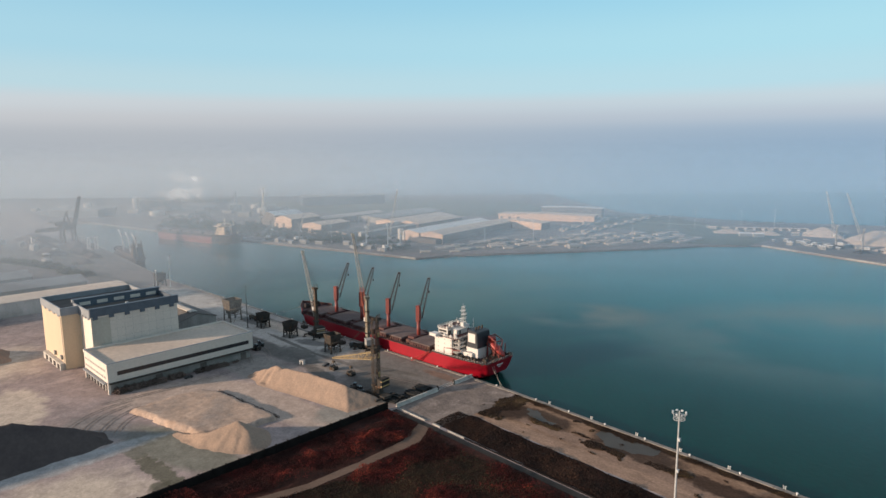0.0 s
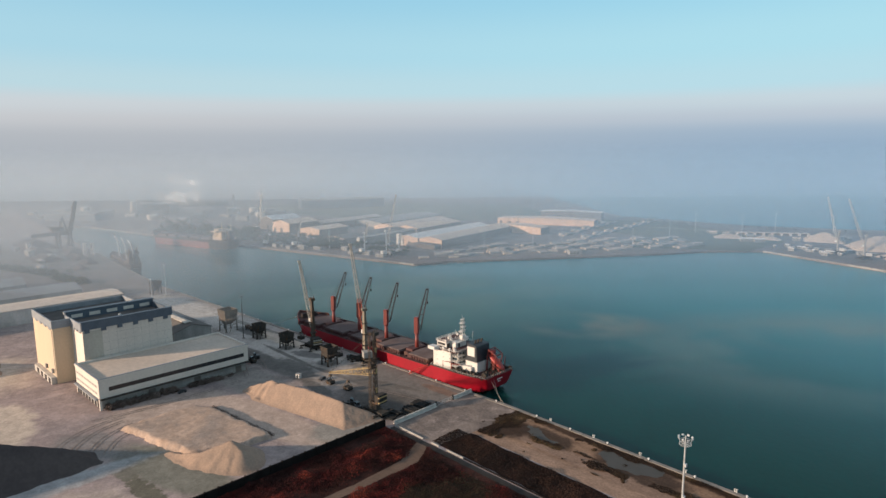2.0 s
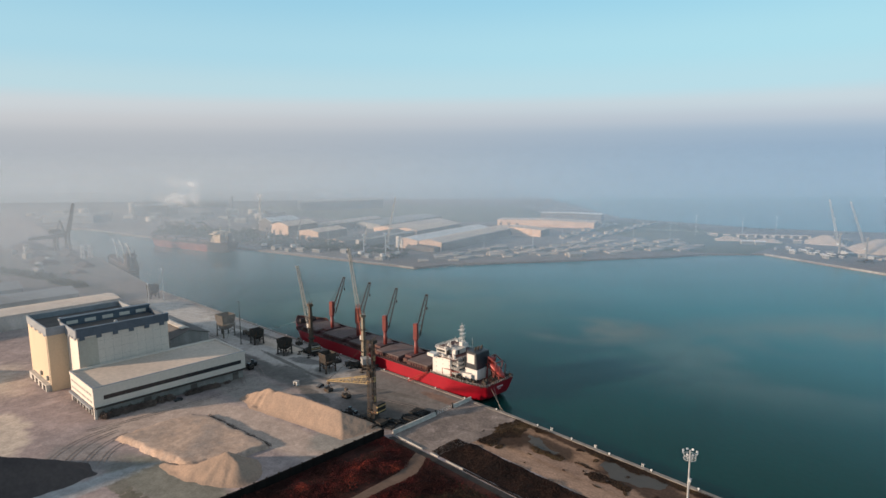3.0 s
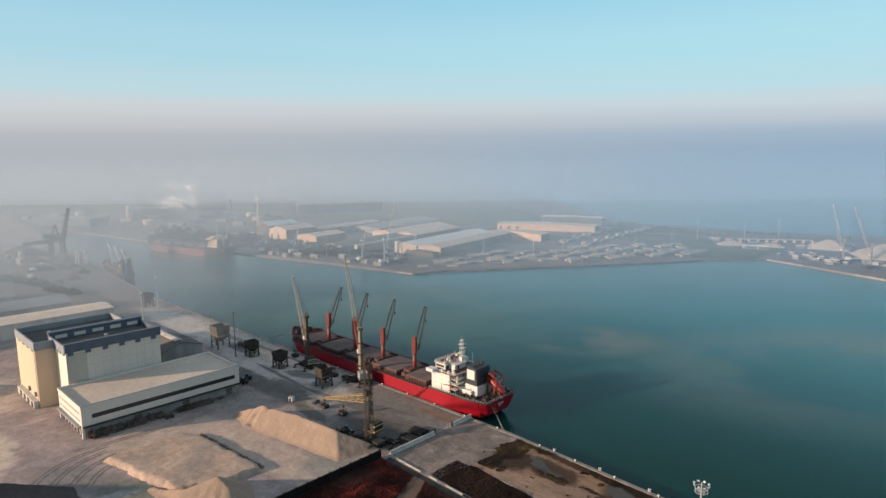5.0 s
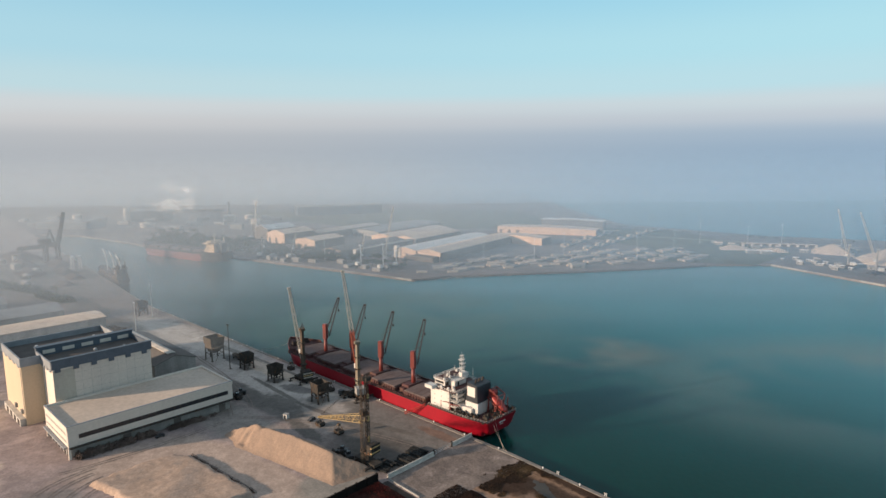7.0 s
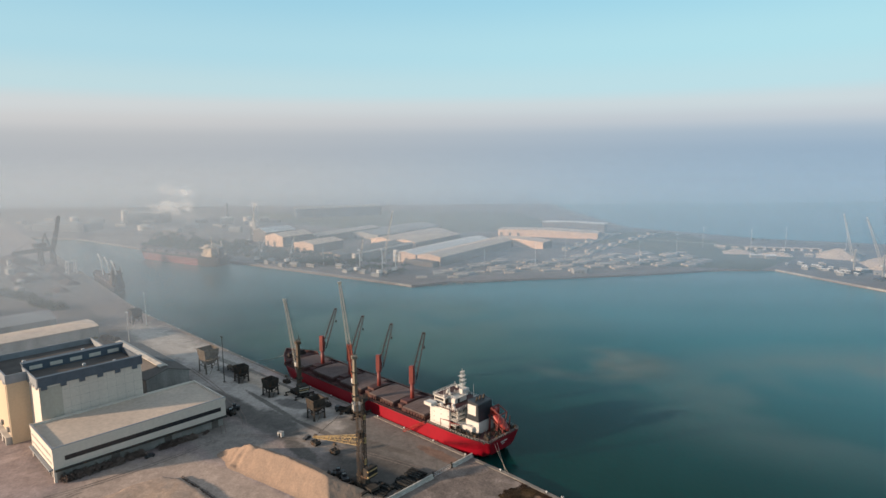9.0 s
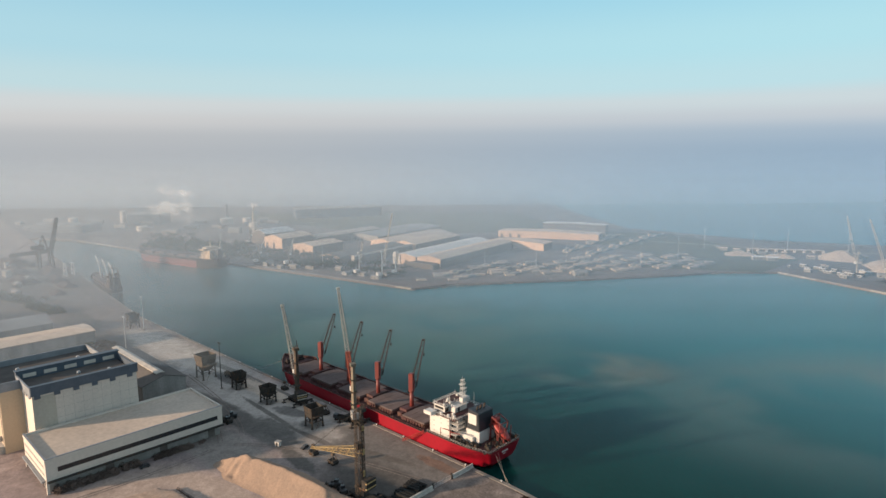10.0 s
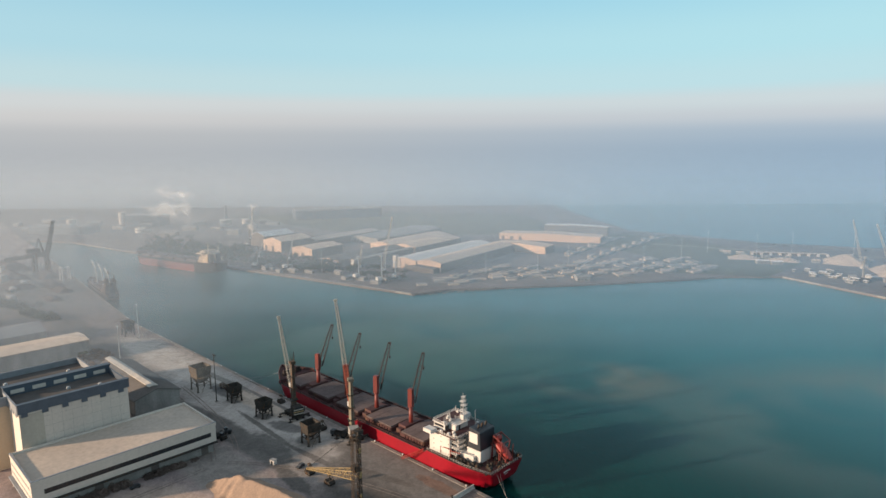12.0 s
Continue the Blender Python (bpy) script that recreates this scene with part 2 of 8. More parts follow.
M["sand"] = material("tan_bulk_sand", (0.3492, 0.2444, 0.1828), (0.291, 0.2115, 0.1629), 0.95, scale=0.12, fine=1.2, bump=0.4)
M["bed"] = ground_material("pinkish_trodden_sand", [((0.45, 0.3185, 0.2425), 0), ((0.37, 0.2793, 0.2279), 0.52), ((0.31, 0.245, 0.2085), 0.62)], 0.05, hard=0.1, grit=0.85)
M["coal"] = material("dark_bulk_heap", (0.068, 0.054, 0.053), (0.092, 0.073, 0.068), 0.95, scale=0.08, fine=0.8, bump=0.4)
M["earth"] = ground_material("bare_tan_earth", [((0.306, 0.1906, 0.1276), 0), ((0.204, 0.1228, 0.08096), 0.52), ((0.051, 0.02604, 0.01584), 0.62), ((0.3468, 0.2185, 0.1496), 0.66)], 0.045, (0.55, 1.5, 1), 0, 1.8, 0.07, zones=[((-120, 37.5), (150, 8.5), -3.4, (0.3162, 0.2093, 0.154), 0.35), ((-60, 24), (80, 5), -4, (0.255, 0.1674, 0.1258), 0.7), ((-70, 6.6), (110, 4.2), -3.5, (0.0408, 0.02232, 0.01496), 0.9), ((-12, 18), (20, 11), -10, (0.0357, 0.02046, 0.01408), 0.9), ((-32, 15), (18, 8), -8, (0.0561, 0.0372, 0.02816), 0.8), ((-73, 15), (24, 9), -5, (0.051, 0.03348, 0.0264), 0.8), ((-110, 22), (26, 6), -4, (0.0408, 0.02418, 0.0176), 0.9), ((-140, 20), (30, 10), -4, (0.051, 0.03069, 0.02288), 0.8)])
M["brush_soil"] = ground_material("dark_brush_soil", [((0.029, 0.01305, 0.01015), 0), ((0.0522, 0.0203, 0.01595), 0.5), ((0.07975, 0.0319, 0.0232), 0.64)], 0.07)
M["track"] = material("pinkish_dirt_track", (0.1575, 0.105, 0.08002), (0.1229, 0.0825, 0.06256), 0.95, scale=0.08, fine=0.9)
M["asphalt"] = material("worn_asphalt", (0.030, 0.028, 0.027), (0.05, 0.045, 0.042), 0.9, scale=0.1, fine=1.0)
M["puddle"] = material("shallow_puddle_water", (0.045, 0.0372, 0.03), (0.057, 0.0468, 0.0372), 0.62, scale=0.2, bump=0.02)
M["far_ground"] = material("far_port_ground", (0.17, 0.15, 0.145), (0.25, 0.215, 0.205), 0.95, scale=0.012, fine=0.06)
M["far_field"] = material("far_green_field", (0.11, 0.12, 0.09), (0.16, 0.15, 0.11), 0.95, scale=0.008, fine=0.05)
M["wall_dark"] = material("dark_boundary_wall", (0.009, 0.007, 0.007), (0.016, 0.013, 0.012), 0.95, scale=0.2, fine=1.5)
M["far_side"] = material("dull_and_shaded_brown_cladding", (0.17, 0.145, 0.13), (0.13, 0.112, 0.102), 0.9, scale=0.06, fine=0.5)
M["white_wall"] = material("chalky_white_concrete", (0.56, 0.52, 0.47), (0.40, 0.37, 0.34), 0.85, scale=0.25, fine=1.5)
M["cream"] = material("cream_painted_cladding", (0.56, 0.43, 0.3), (0.49, 0.38, 0.27), 0.7, scale=0.08, fine=1.0, streak=0.2, mix=0.25)
M["peach_clad"] = material("peach_lit_front_cladding", (0.66, 0.45, 0.32), (0.57, 0.39, 0.28), 0.75, scale=0.08, fine=1.0, streak=0.2, mix=0.3)
M["pale_clad"] = material("pale_grey_cladding", (0.63, 0.5555, 0.486), (0.55, 0.4848, 0.432), 0.7, scale=0.06, fine=0.8, streak=0.2, mix=0.3)
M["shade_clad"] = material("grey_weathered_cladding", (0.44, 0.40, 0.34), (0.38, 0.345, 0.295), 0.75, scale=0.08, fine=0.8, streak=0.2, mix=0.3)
M["lower_wall"] = material("weathered_lower_wall", (0.36, 0.34, 0.32), (0.24, 0.23, 0.22), 0.85, scale=0.15, fine=1.0, streak=0.3)
M["blue_trim"] = material("dark_blue_roof_trim", (0.085, 0.108, 0.14), (0.068, 0.088, 0.116), 0.5, scale=0.2, fine=1.0)
M["slate_trim"] = material("slate_blue_parapet", (0.26, 0.275, 0.30), (0.20, 0.215, 0.235), 0.6, scale=0.2)
M["dark_roof"] = material("dark_flat_roof", (0.10, 0.09, 0.085), (0.14, 0.125, 0.117), 0.95, scale=0.1)
M["pale_roof"] = material("pale_membrane_roof", (0.58, 0.46, 0.37), (0.49, 0.395, 0.325), 0.75, scale=0.06, fine=0.5)
M["grey_roof"] = material("grey_sheet_roof", (0.33, 0.32, 0.31), (0.26, 0.25, 0.245), 0.9, scale=0.06)
M["dull_roof"] = material("dull_and_shadowed_sheet_roof", (0.17, 0.155, 0.145), (0.13, 0.12, 0.112), 0.9, scale=0.08, fine=0.8)
M["peach_roof"] = material("pale_sheet_roof", (0.74, 0.57, 0.45), (0.64, 0.50, 0.40), 0.95, scale=0.04, fine=0.3)
M["white_roof"] = material("white_sheet_roof", (0.80, 0.76, 0.72), (0.70, 0.67, 0.64), 0.8, scale=0.04, fine=0.3)
M["far_sand"] = material("pale_bulk_sand", (0.60, 0.47, 0.37), (0.52, 0.41, 0.33), 0.95, scale=0.05, fine=0.6, bump=0.3)
M["dark_glass"] = material("dark_window_glass", (0.02, 0.022, 0.026), (0.035, 0.036, 0.04), 0.15, scale=0.4, bump=0)
M["hull_red"] = material("red_hull_paint", (0.285, 0.0042, 0.015), (0.225, 0.0042, 0.013), 0.35, scale=0.06, fine=0.6, streak=0.3, mix=0.35, bump=0.05)
M["deck_red"] = material("brown_red_deck_paint", (0.085, 0.026, 0.025), (0.055, 0.022, 0.021), 0.75, scale=0.1, fine=0.8, rust=(0.10, 0.045, 0.025))
M["hatch"] = material("dusty_hatch_cover", (0.125, 0.092, 0.088), (0.165, 0.125, 0.118), 0.9, scale=0.12, fine=0.9)
M["crane_red"] = material("orange_red_crane_paint", (0.19, 0.034, 0.027), (0.14, 0.027, 0.023), 0.5, scale=0.2, fine=1.2, mix=0.4, bump=0.05)
M["jib_dark"] = material("dark_jib_steel", (0.016, 0.008, 0.007), (0.026, 0.011, 0.010), 0.6, scale=0.3)
M["ship_white"] = material("white_ship_paint", (0.60, 0.565, 0.53), (0.50, 0.47, 0.44), 0.4, scale=0.15, fine=1.0, streak=0.25, mix=0.2, bump=0.03)
M["funnel"] = material("near_black_funnel_paint", (0.018, 0.022, 0.030), (0.03, 0.034, 0.04), 0.45, scale=0.3)
M["boat_orange"] = material("orange_lifeboat_plastic", (0.36, 0.036, 0.028), (0.29, 0.032, 0.025), 0.45, scale=0.4, bump=0.03)
M["steel_dark"] = material("dark_grimy_steel", (0.038, 0.035, 0.033), (0.062, 0.054, 0.047), 0.82, scale=0.4, fine=2.0, rust=(0.11, 0.06, 0.035))
M["hopper_tan"] = material("dust_covered_tan_steel", (0.17, 0.138, 0.105), (0.095, 0.076, 0.06), 0.85, scale=0.35, fine=1.6, rust=(0.10, 0.07, 0.05))
M["steel_brown"] = material("rusty_brown_steel", (0.11, 0.085, 0.065), (0.075, 0.06, 0.05), 0.8, scale=0.3, fine=2.0, rust=(0.17, 0.085, 0.045))
M["galv"] = material("galvanised_steel", (0.55, 0.56, 0.57), (0.45, 0.46, 0.47), 0.45, metal=0.4, scale=0.4, fine=2.0, bump=0.03)
M["crane_beige"] = material("beige_crane_paint", (0.20, 0.17, 0.125), (0.15, 0.127, 0.096), 0.55, scale=0.25, fine=1.5, rust=(0.22, 0.13, 0.08))
M["crane_white"] = material("white_lattice_paint", (0.46, 0.42, 0.36), (0.38, 0.34, 0.29), 0.5, scale=0.3, fine=1.5)
M["crane_yellow"] = material("faded_yellow_crane_paint", (0.40, 0.28, 0.12), (0.31, 0.22, 0.11), 0.55, scale=0.3, fine=1.5, rust=(0.20, 0.11, 0.05))
M["red_lattice"] = material("red_lattice_paint", (0.45, 0.10, 0.05), (0.36, 0.08, 0.04), 0.55, scale=0.3)
M["black"] = material("black_rubber", (0.018, 0.018, 0.018), (0.03, 0.03, 0.03), 0.8, scale=0.6)
M["truck_dark"] = material("dark_vehicle_paint", (0.035, 0.037, 0.042), (0.06, 0.06, 0.062), 0.45, scale=0.5)
M["car_white"] = material("white_vehicle_paint", (0.74, 0.74, 0.73), (0.66, 0.66, 0.65), 0.35, scale=0.6, bump=0)
M["rope"] = material("pale_mooring_rope", (0.48, 0.44, 0.37), (0.38, 0.34, 0.29), 0.9, scale=1.0)
M["mark"] = material("white_painted_mark", (0.72, 0.70, 0.67), (0.6, 0.58, 0.55), 0.6, scale=0.8)
M["bark"] = material("dark_bark", (0.05, 0.038, 0.028), (0.075, 0.055, 0.04), 0.95, scale=0.8)


def leaf_material(name, stops):
    m = bpy.data.materials.new(name)
    m.use_nodes = True
    n, l = m.node_tree.nodes, m.node_tree.links
    p = n["Principled BSDF"]
    g = n.new("ShaderNodeNewGeometry")
    co = n.new("ShaderNodeTexCoord")
    no = n.new("ShaderNodeTexNoise")
    no.inputs["Scale"].default_value, no.inputs["Detail"].default_value = 0.07, 5
    l.new(co.outputs["Object"], no.inputs["Vector"])
    mx = n.new("ShaderNodeMath")
    mx.operation = "MULTIPLY_ADD"
    mx.inputs[1].default_value = 0.12
    l.new(g.outputs["Random Per Island"], mx.inputs[0])
    sc = n.new("ShaderNodeMapRange")
    sc.inputs["From Min"].default_value, sc.inputs["From Max"].default_value = 0.3, 0.7
    sc.inputs["To Max"].default_value = 0.88
    l.new(no.outputs["Fac"], sc.inputs["Value"])
    l.new(sc.outputs[0], mx.inputs[2])
    r = ramp(n, stops)
    l.new(mx.outputs[0], r.inputs[0])
    l.new(r.outputs[0], p.inputs["Base Color"])
    p.inputs["Roughness"].default_value, p.inputs["Specular IOR Level"].default_value = 0.85, 0.1
    return m


M["red_leaf"] = leaf_material("rust_red_scrub", [(0.0, (0.0126, 0.0042, 0.00378)), (0.4, (0.0238, 0.00588, 0.00532)), (0.66, (0.063, 0.01008, 0.00868)), (0.85, (0.14, 0.0238, 0.0154)), (1.0, (0.238, 0.0448, 0.0238))])
M["green_leaf"] = leaf_material("olive_brown_scrub", [(0.0, (0.0126, 0.0091, 0.00588)), (0.45, (0.0252, 0.0182, 0.0112)), (0.75, (0.042, 0.028, 0.0154)), (1.0, (0.063, 0.0322, 0.0182))])
M["dry_leaf"] = leaf_material("brown_dry_weeds", [(0.0, (0.009097, 0.006156, 0.005062)), (0.5, (0.01949, 0.01163, 0.009029)), (1.0, (0.05458, 0.02873, 0.01915))])
M["weed_leaf"] = leaf_material("ochre_brown_weeds", [(0.0, (0.0135, 0.00945, 0.007425)), (0.5, (0.0351, 0.0216, 0.01485)), (1.0, (0.1148, 0.07425, 0.0351))])
M["hedge_leaf"] = leaf_material("dry_brown_hedge", [(0.0, (0.08, 0.060, 0.052)), (0.5, (0.14, 0.106, 0.092)), (1.0, (0.22, 0.165, 0.14))])
M["tree_leaf"] = leaf_material("dark_green_foliage", [(0.0, (0.020, 0.028, 0.015)), (0.5, (0.04, 0.055, 0.028)), (1.0, (0.075, 0.085, 0.045))])


def water_material():
    m = bpy.data.materials.new("harbour_water")
    m.use_nodes = True
    n, l = m.node_tree.nodes, m.node_tree.links
    p = n["Principled BSDF"]
    co = n.new("ShaderNodeTexCoord")
    big = n.new("ShaderNodeTexNoise")
    big.inputs["Scale"].default_value, big.inputs["Detail"].default_value, big.inputs["Distortion"].default_value = 0.006, 3, 0.4
    l.new(co.outputs["Object"], big.inputs["Vector"])
    r = ramp(n, [(0.38, (0.0011, 0.025, 0.022)), (0.62, (0.002, 0.035, 0.032))])
    l.new(big.outputs["Fac"], r.inputs[0])

    def cloud(middle, size, scale, lo, hi, colour, under, most):
        """Suspended silt: an oval broken up by noise, laid over the colour under it."""
        mp = n.new("ShaderNodeMapping")
        mp.vector_type = "TEXTURE"
        mp.inputs["Location"].default_value, mp.inputs["Scale"].default_value = middle, size
        l.new(co.outputs["Object"], mp.inputs["Vector"])
        sph = n.new("ShaderNodeTexGradient")
        sph.gradient_type = "SPHERICAL"
        l.new(mp.outputs[0], sph.inputs["Vector"])
        soft = n.new("ShaderNodeMapRange")
        soft.interpolation_type = "SMOOTHSTEP"
        soft.inputs["From Max"].default_value = 0.7
        l.new(sph.outputs["Fac"], soft.inputs["Value"])
        cl = n.new("ShaderNodeTexNoise")
        cl.inputs["Scale"].default_value, cl.inputs["Detail"].default_value, cl.inputs["Distortion"].default_value = scale, 2, 0.3
        l.new(co.outputs["Object"], cl.inputs["Vector"])
        cr = n.new("ShaderNodeMapRange")
        cr.interpolation_type = "SMOOTHSTEP"
        cr.inputs["From Min"].default_value, cr.inputs["From Max"].default_value, cr.inputs["To Max"].default_value = lo, hi, most
        l.new(cl.outputs["Fac"], cr.inputs["Value"])
        sm = n.new("ShaderNodeMath")
        sm.operation = "MULTIPLY"
        l.new(soft.outputs[0], sm.inputs[0])
        l.new(cr.outputs[0], sm.inputs[1])
        silt = n.new("ShaderNodeMix")
        silt.data_type = "RGBA"
        silt.inputs["B"].default_value = (*colour, 1)
        l.new(sm.outputs[0], silt.inputs["Factor"])
        l.new(under, silt.inputs["A"])
        return silt.outputs["Result"]

    # turbid basin; reflected haze and quayside shade painted in, darker along the quay
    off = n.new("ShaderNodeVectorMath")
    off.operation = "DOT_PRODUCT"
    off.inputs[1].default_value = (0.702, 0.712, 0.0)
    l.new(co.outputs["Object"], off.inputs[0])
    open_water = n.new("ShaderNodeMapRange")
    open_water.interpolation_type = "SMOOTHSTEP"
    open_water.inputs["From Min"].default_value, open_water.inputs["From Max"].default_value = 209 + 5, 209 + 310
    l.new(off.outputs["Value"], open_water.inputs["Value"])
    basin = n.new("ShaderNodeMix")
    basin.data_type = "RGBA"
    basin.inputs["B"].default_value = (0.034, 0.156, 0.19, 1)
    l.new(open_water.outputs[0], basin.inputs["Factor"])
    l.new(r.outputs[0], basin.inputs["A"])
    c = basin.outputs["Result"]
    c = cloud((262, 348, 0), (190, 122, 100), 0.011, 0.32, 0.64, (0.14, 0.165, 0.158), c, 0.58)
    c = cloud((108, 408, 0), (62, 44, 100), 0.018, 0.28, 0.58, (0.15, 0.15, 0.13), c, 0.62)
    c = cloud((-20, 500, 0), (190, 150, 100), 0.008, 0.2, 0.6, (0.085, 0.145, 0.128), c, 0.7)
    l.new(c, p.inputs["Base Color"])
    p.inputs["Roughness"].default_value, p.inputs["IOR"].default_value = 0.2, 1.33
    p.inputs["Specular IOR Level"].default_value = 0.17
    p.inputs["Subsurface Weight"].default_value, p.inputs["Subsurface Scale"].default_value = 0.9, 4.0
    p.inputs["Subsurface Radius"].default_value = (0.4, 1.0, 1.0)
    p.inputs["Specular Tint"].default_value = (0.32, 0.95, 0.92, 1)
    wv = n.new("ShaderNodeTexNoise")
    wv.inputs["Scale"].default_value, wv.inputs["Detail"].default_value = 0.35, 5
    l.new(co.outputs["Object"], wv.inputs["Vector"])
    b = n.new("ShaderNodeBump")
    b.inputs["Strength"].default_value, b.inputs["Distance"].default_value = 0.25, 0.35
    l.new(wv.outputs["Fac"], b.inputs["Height"])
    l.new(b.outputs[0], p.inputs["Normal"])
    return m


M["water"] = water_material()


def fog_material(name, left, right, full, top, tint, span):
    """Thin mist: clear at the ground, densest from `full` metres up, gone above `top`; thicker towards the west."""
    m = bpy.data.materials.new(name)
    m.use_nodes = True
    n, l = m.node_tree.nodes, m.node_tree.links
    n.clear()
    out = n.new("ShaderNodeOutputMaterial")
    co = n.new("ShaderNodeTexCoord")
    sep = n.new("ShaderNodeSeparateXYZ")
    l.new(co.outputs["Object"], sep.inputs[0])

    def rng(src, a, b, c, d):
        r = n.new("ShaderNodeMapRange")
        r.interpolation_type = "SMOOTHSTEP"
        for k, v in zip(("From Min", "From Max", "To Min", "To Max"), (a, b, c, d)):
            r.inputs[k].default_value = v
        l.new(src, r.inputs["Value"])
        return r.outputs[0]

    def mul(a, b):
        k = n.new("ShaderNodeMath")
        k.operation = "MULTIPLY"
        l.new(a, k.inputs[0])
        l.new(b, k.inputs[1])
        return k.outputs[0]

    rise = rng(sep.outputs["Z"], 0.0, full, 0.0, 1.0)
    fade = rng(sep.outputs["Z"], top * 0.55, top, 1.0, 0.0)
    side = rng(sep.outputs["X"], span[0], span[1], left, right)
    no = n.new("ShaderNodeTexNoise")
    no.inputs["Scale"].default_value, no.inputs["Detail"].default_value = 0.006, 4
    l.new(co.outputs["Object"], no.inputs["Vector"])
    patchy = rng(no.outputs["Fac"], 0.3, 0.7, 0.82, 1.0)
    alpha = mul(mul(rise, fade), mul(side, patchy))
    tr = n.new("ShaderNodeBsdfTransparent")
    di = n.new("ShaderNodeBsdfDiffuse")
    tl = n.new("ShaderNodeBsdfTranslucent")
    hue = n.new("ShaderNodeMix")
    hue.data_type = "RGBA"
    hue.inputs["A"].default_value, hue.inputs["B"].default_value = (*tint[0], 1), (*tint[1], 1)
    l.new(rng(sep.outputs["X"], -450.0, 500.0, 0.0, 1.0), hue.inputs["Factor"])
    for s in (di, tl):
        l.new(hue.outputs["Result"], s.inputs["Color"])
    half = n.new("ShaderNodeMixShader")
    half.inputs[0].default_value = 0.35
    l.new(di.outputs[0], half.inputs[1])
    l.new(tl.outputs[0], half.inputs[2])
    mx = n.new("ShaderNodeMixShader")
    l.new(alpha, mx.inputs[0])
    l.new(tr.outputs[0], mx.inputs[1])
    l.new(half.outputs[0], mx.inputs[2])
    l.new(mx.outputs[0], out.inputs["Surface"])
    return m


# ---- mesh helpers ----
def box(bm, x0, x1, y0, y1, z0, z1, m=None):
    vs = [bm.verts.new(Vector(c) if m is None else m @ Vector(c)) for c in
          ((x0, y0, z0), (x1, y0, z0), (x1, y1, z0), (x0, y1, z0), (x0, y0, z1), (x1, y0, z1), (x1, y1, z1), (x0, y1, z1))]
    for f in ((3, 2, 1, 0), (4, 5, 6, 7), (0, 1, 5, 4), (1, 2, 6, 5), (2, 3, 7, 6), (3, 0, 4, 7)):
        bm.faces.new([vs[i] for i in f])


def prism(bm, outline, z0, z1):
    """An upright prism over an outline of (x, y), anticlockwise."""
    lo = [bm.verts.new((x, y, z0)) for x, y in outline]
    hi = [bm.verts.new((x, y, z1)) for x, y in outline]
    bm.faces.new(hi)
    bm.faces.new(lo[::-1])
    for i in range(len(lo)):
        j = (i + 1) % len(lo)
        bm.faces.new((lo[i], lo[j], hi[j], hi[i]))


def extrude_y(bm, profile, y0, y1):
    """A prism along y over a profile of (x, z), clockwise seen from -y."""
    a = [bm.verts.new((x, y0, z)) for x, z in profile]
    b = [bm.verts.new((x, y1, z)) for x, z in profile]
    bm.faces.new(a)
    bm.faces.new(b[::-1])
    for i in range(len(a)):
        j = (i + 1) % len(a)
        bm.faces.new((a[j], a[i], b[i], b[j]))


def extrude_x(bm, profile, x0, x1):
    a = [bm.verts.new((x0, y, z)) for y, z in profile]
    b = [bm.verts.new((x1, y, z)) for y, z in profile]
    bm.faces.new(a[::-1])
    bm.faces.new(b)
    for i in range(len(a)):
        j = (i + 1) % len(a)
        bm.faces.new((a[i], a[j], b[j], b[i]))


def rod(bm, p, q, r0, r1=None, seg=8):
    """A round or, with seg 4, square bar from p to q."""
    p, q = Vector(p), Vector(q)
    r1 = r0 if r1 is None else r1
    turn = (q - p).to_track_quat("Z", "Y").to_matrix()
    rings = []
    for c, r in ((p, r0), (q, r1)):
        rings.append([bm.verts.new(c + turn @ Vector((r * math.cos(k), r * math.sin(k), 0)))
                      for k in (math.tau * (i + 0.5) / seg for i in range(seg))])
    a, b = rings
    for i in range(seg):
        j = (i + 1) % seg
        bm.faces.new((a[i], a[j], b[j], b[i]))
    bm.faces.new(a[::-1])
    bm.faces.new(b)


def truss(bm, p, q, w0, w1, bays, chord=0.16, lace=0.09, up=(0, 0, 1)):
    """A lattice boom of four chords with zigzag lacing on its four sides."""
    p, q = Vector(p), Vector(q)
    d = (q - p).normalized()
    side = d.cross(Vector(up)).normalized()
    top = side.cross(d).normalized()

    def corner(t, k):
        w = w0 + (w1 - w0) * t
        sx, sy = ((1, 1), (-1, 1), (-1, -1), (1, -1))[k % 4]
        return p.lerp(q, t) + side * (sx * w / 2) + top * (sy * w / 2)

    for k in range(4):
        rod(bm, corner(0, k), corner(1, k), chord, chord * 0.8, 4)
        for i in range(bays):
            a, b = i / bays, (i + 1) / bays
            rod(bm, corner(a, k + i % 2), corner(b, k + 1 - i % 2), lace, lace, 4)
            rod(bm, corner(b, k), corner(b, k + 1), lace, lace, 4)


def data(name, bm, mat, smooth=False, bevel=0.0):
    if bevel:
        bmesh.ops.bevel(bm, geom=list(bm.edges), offset=bevel, segments=1, affect="EDGES")
    me = bpy.data.meshes.new(name)
    bm.normal_update()
    if smooth:
        for f in bm.faces:
            f.smooth = True
    bm.to_mesh(me)
    bm.free()
    for mm in (mat if isinstance(mat, (list, tuple)) else [mat]):
        me.materials.append(mm)
    return me


def part(name, bm, mat, parent, label="", smooth=False, bevel=0.0):
    ob = new(name, data(name, bm, mat, smooth, bevel))
    ob.parent = parent
    return tagged(ob, label)


def thing(name, m, label, category, group=""):
    ob = new(name)
    ob.empty_display_size = 2
    ob.matrix_basis = m
    return tagged(ob, label, category, group)


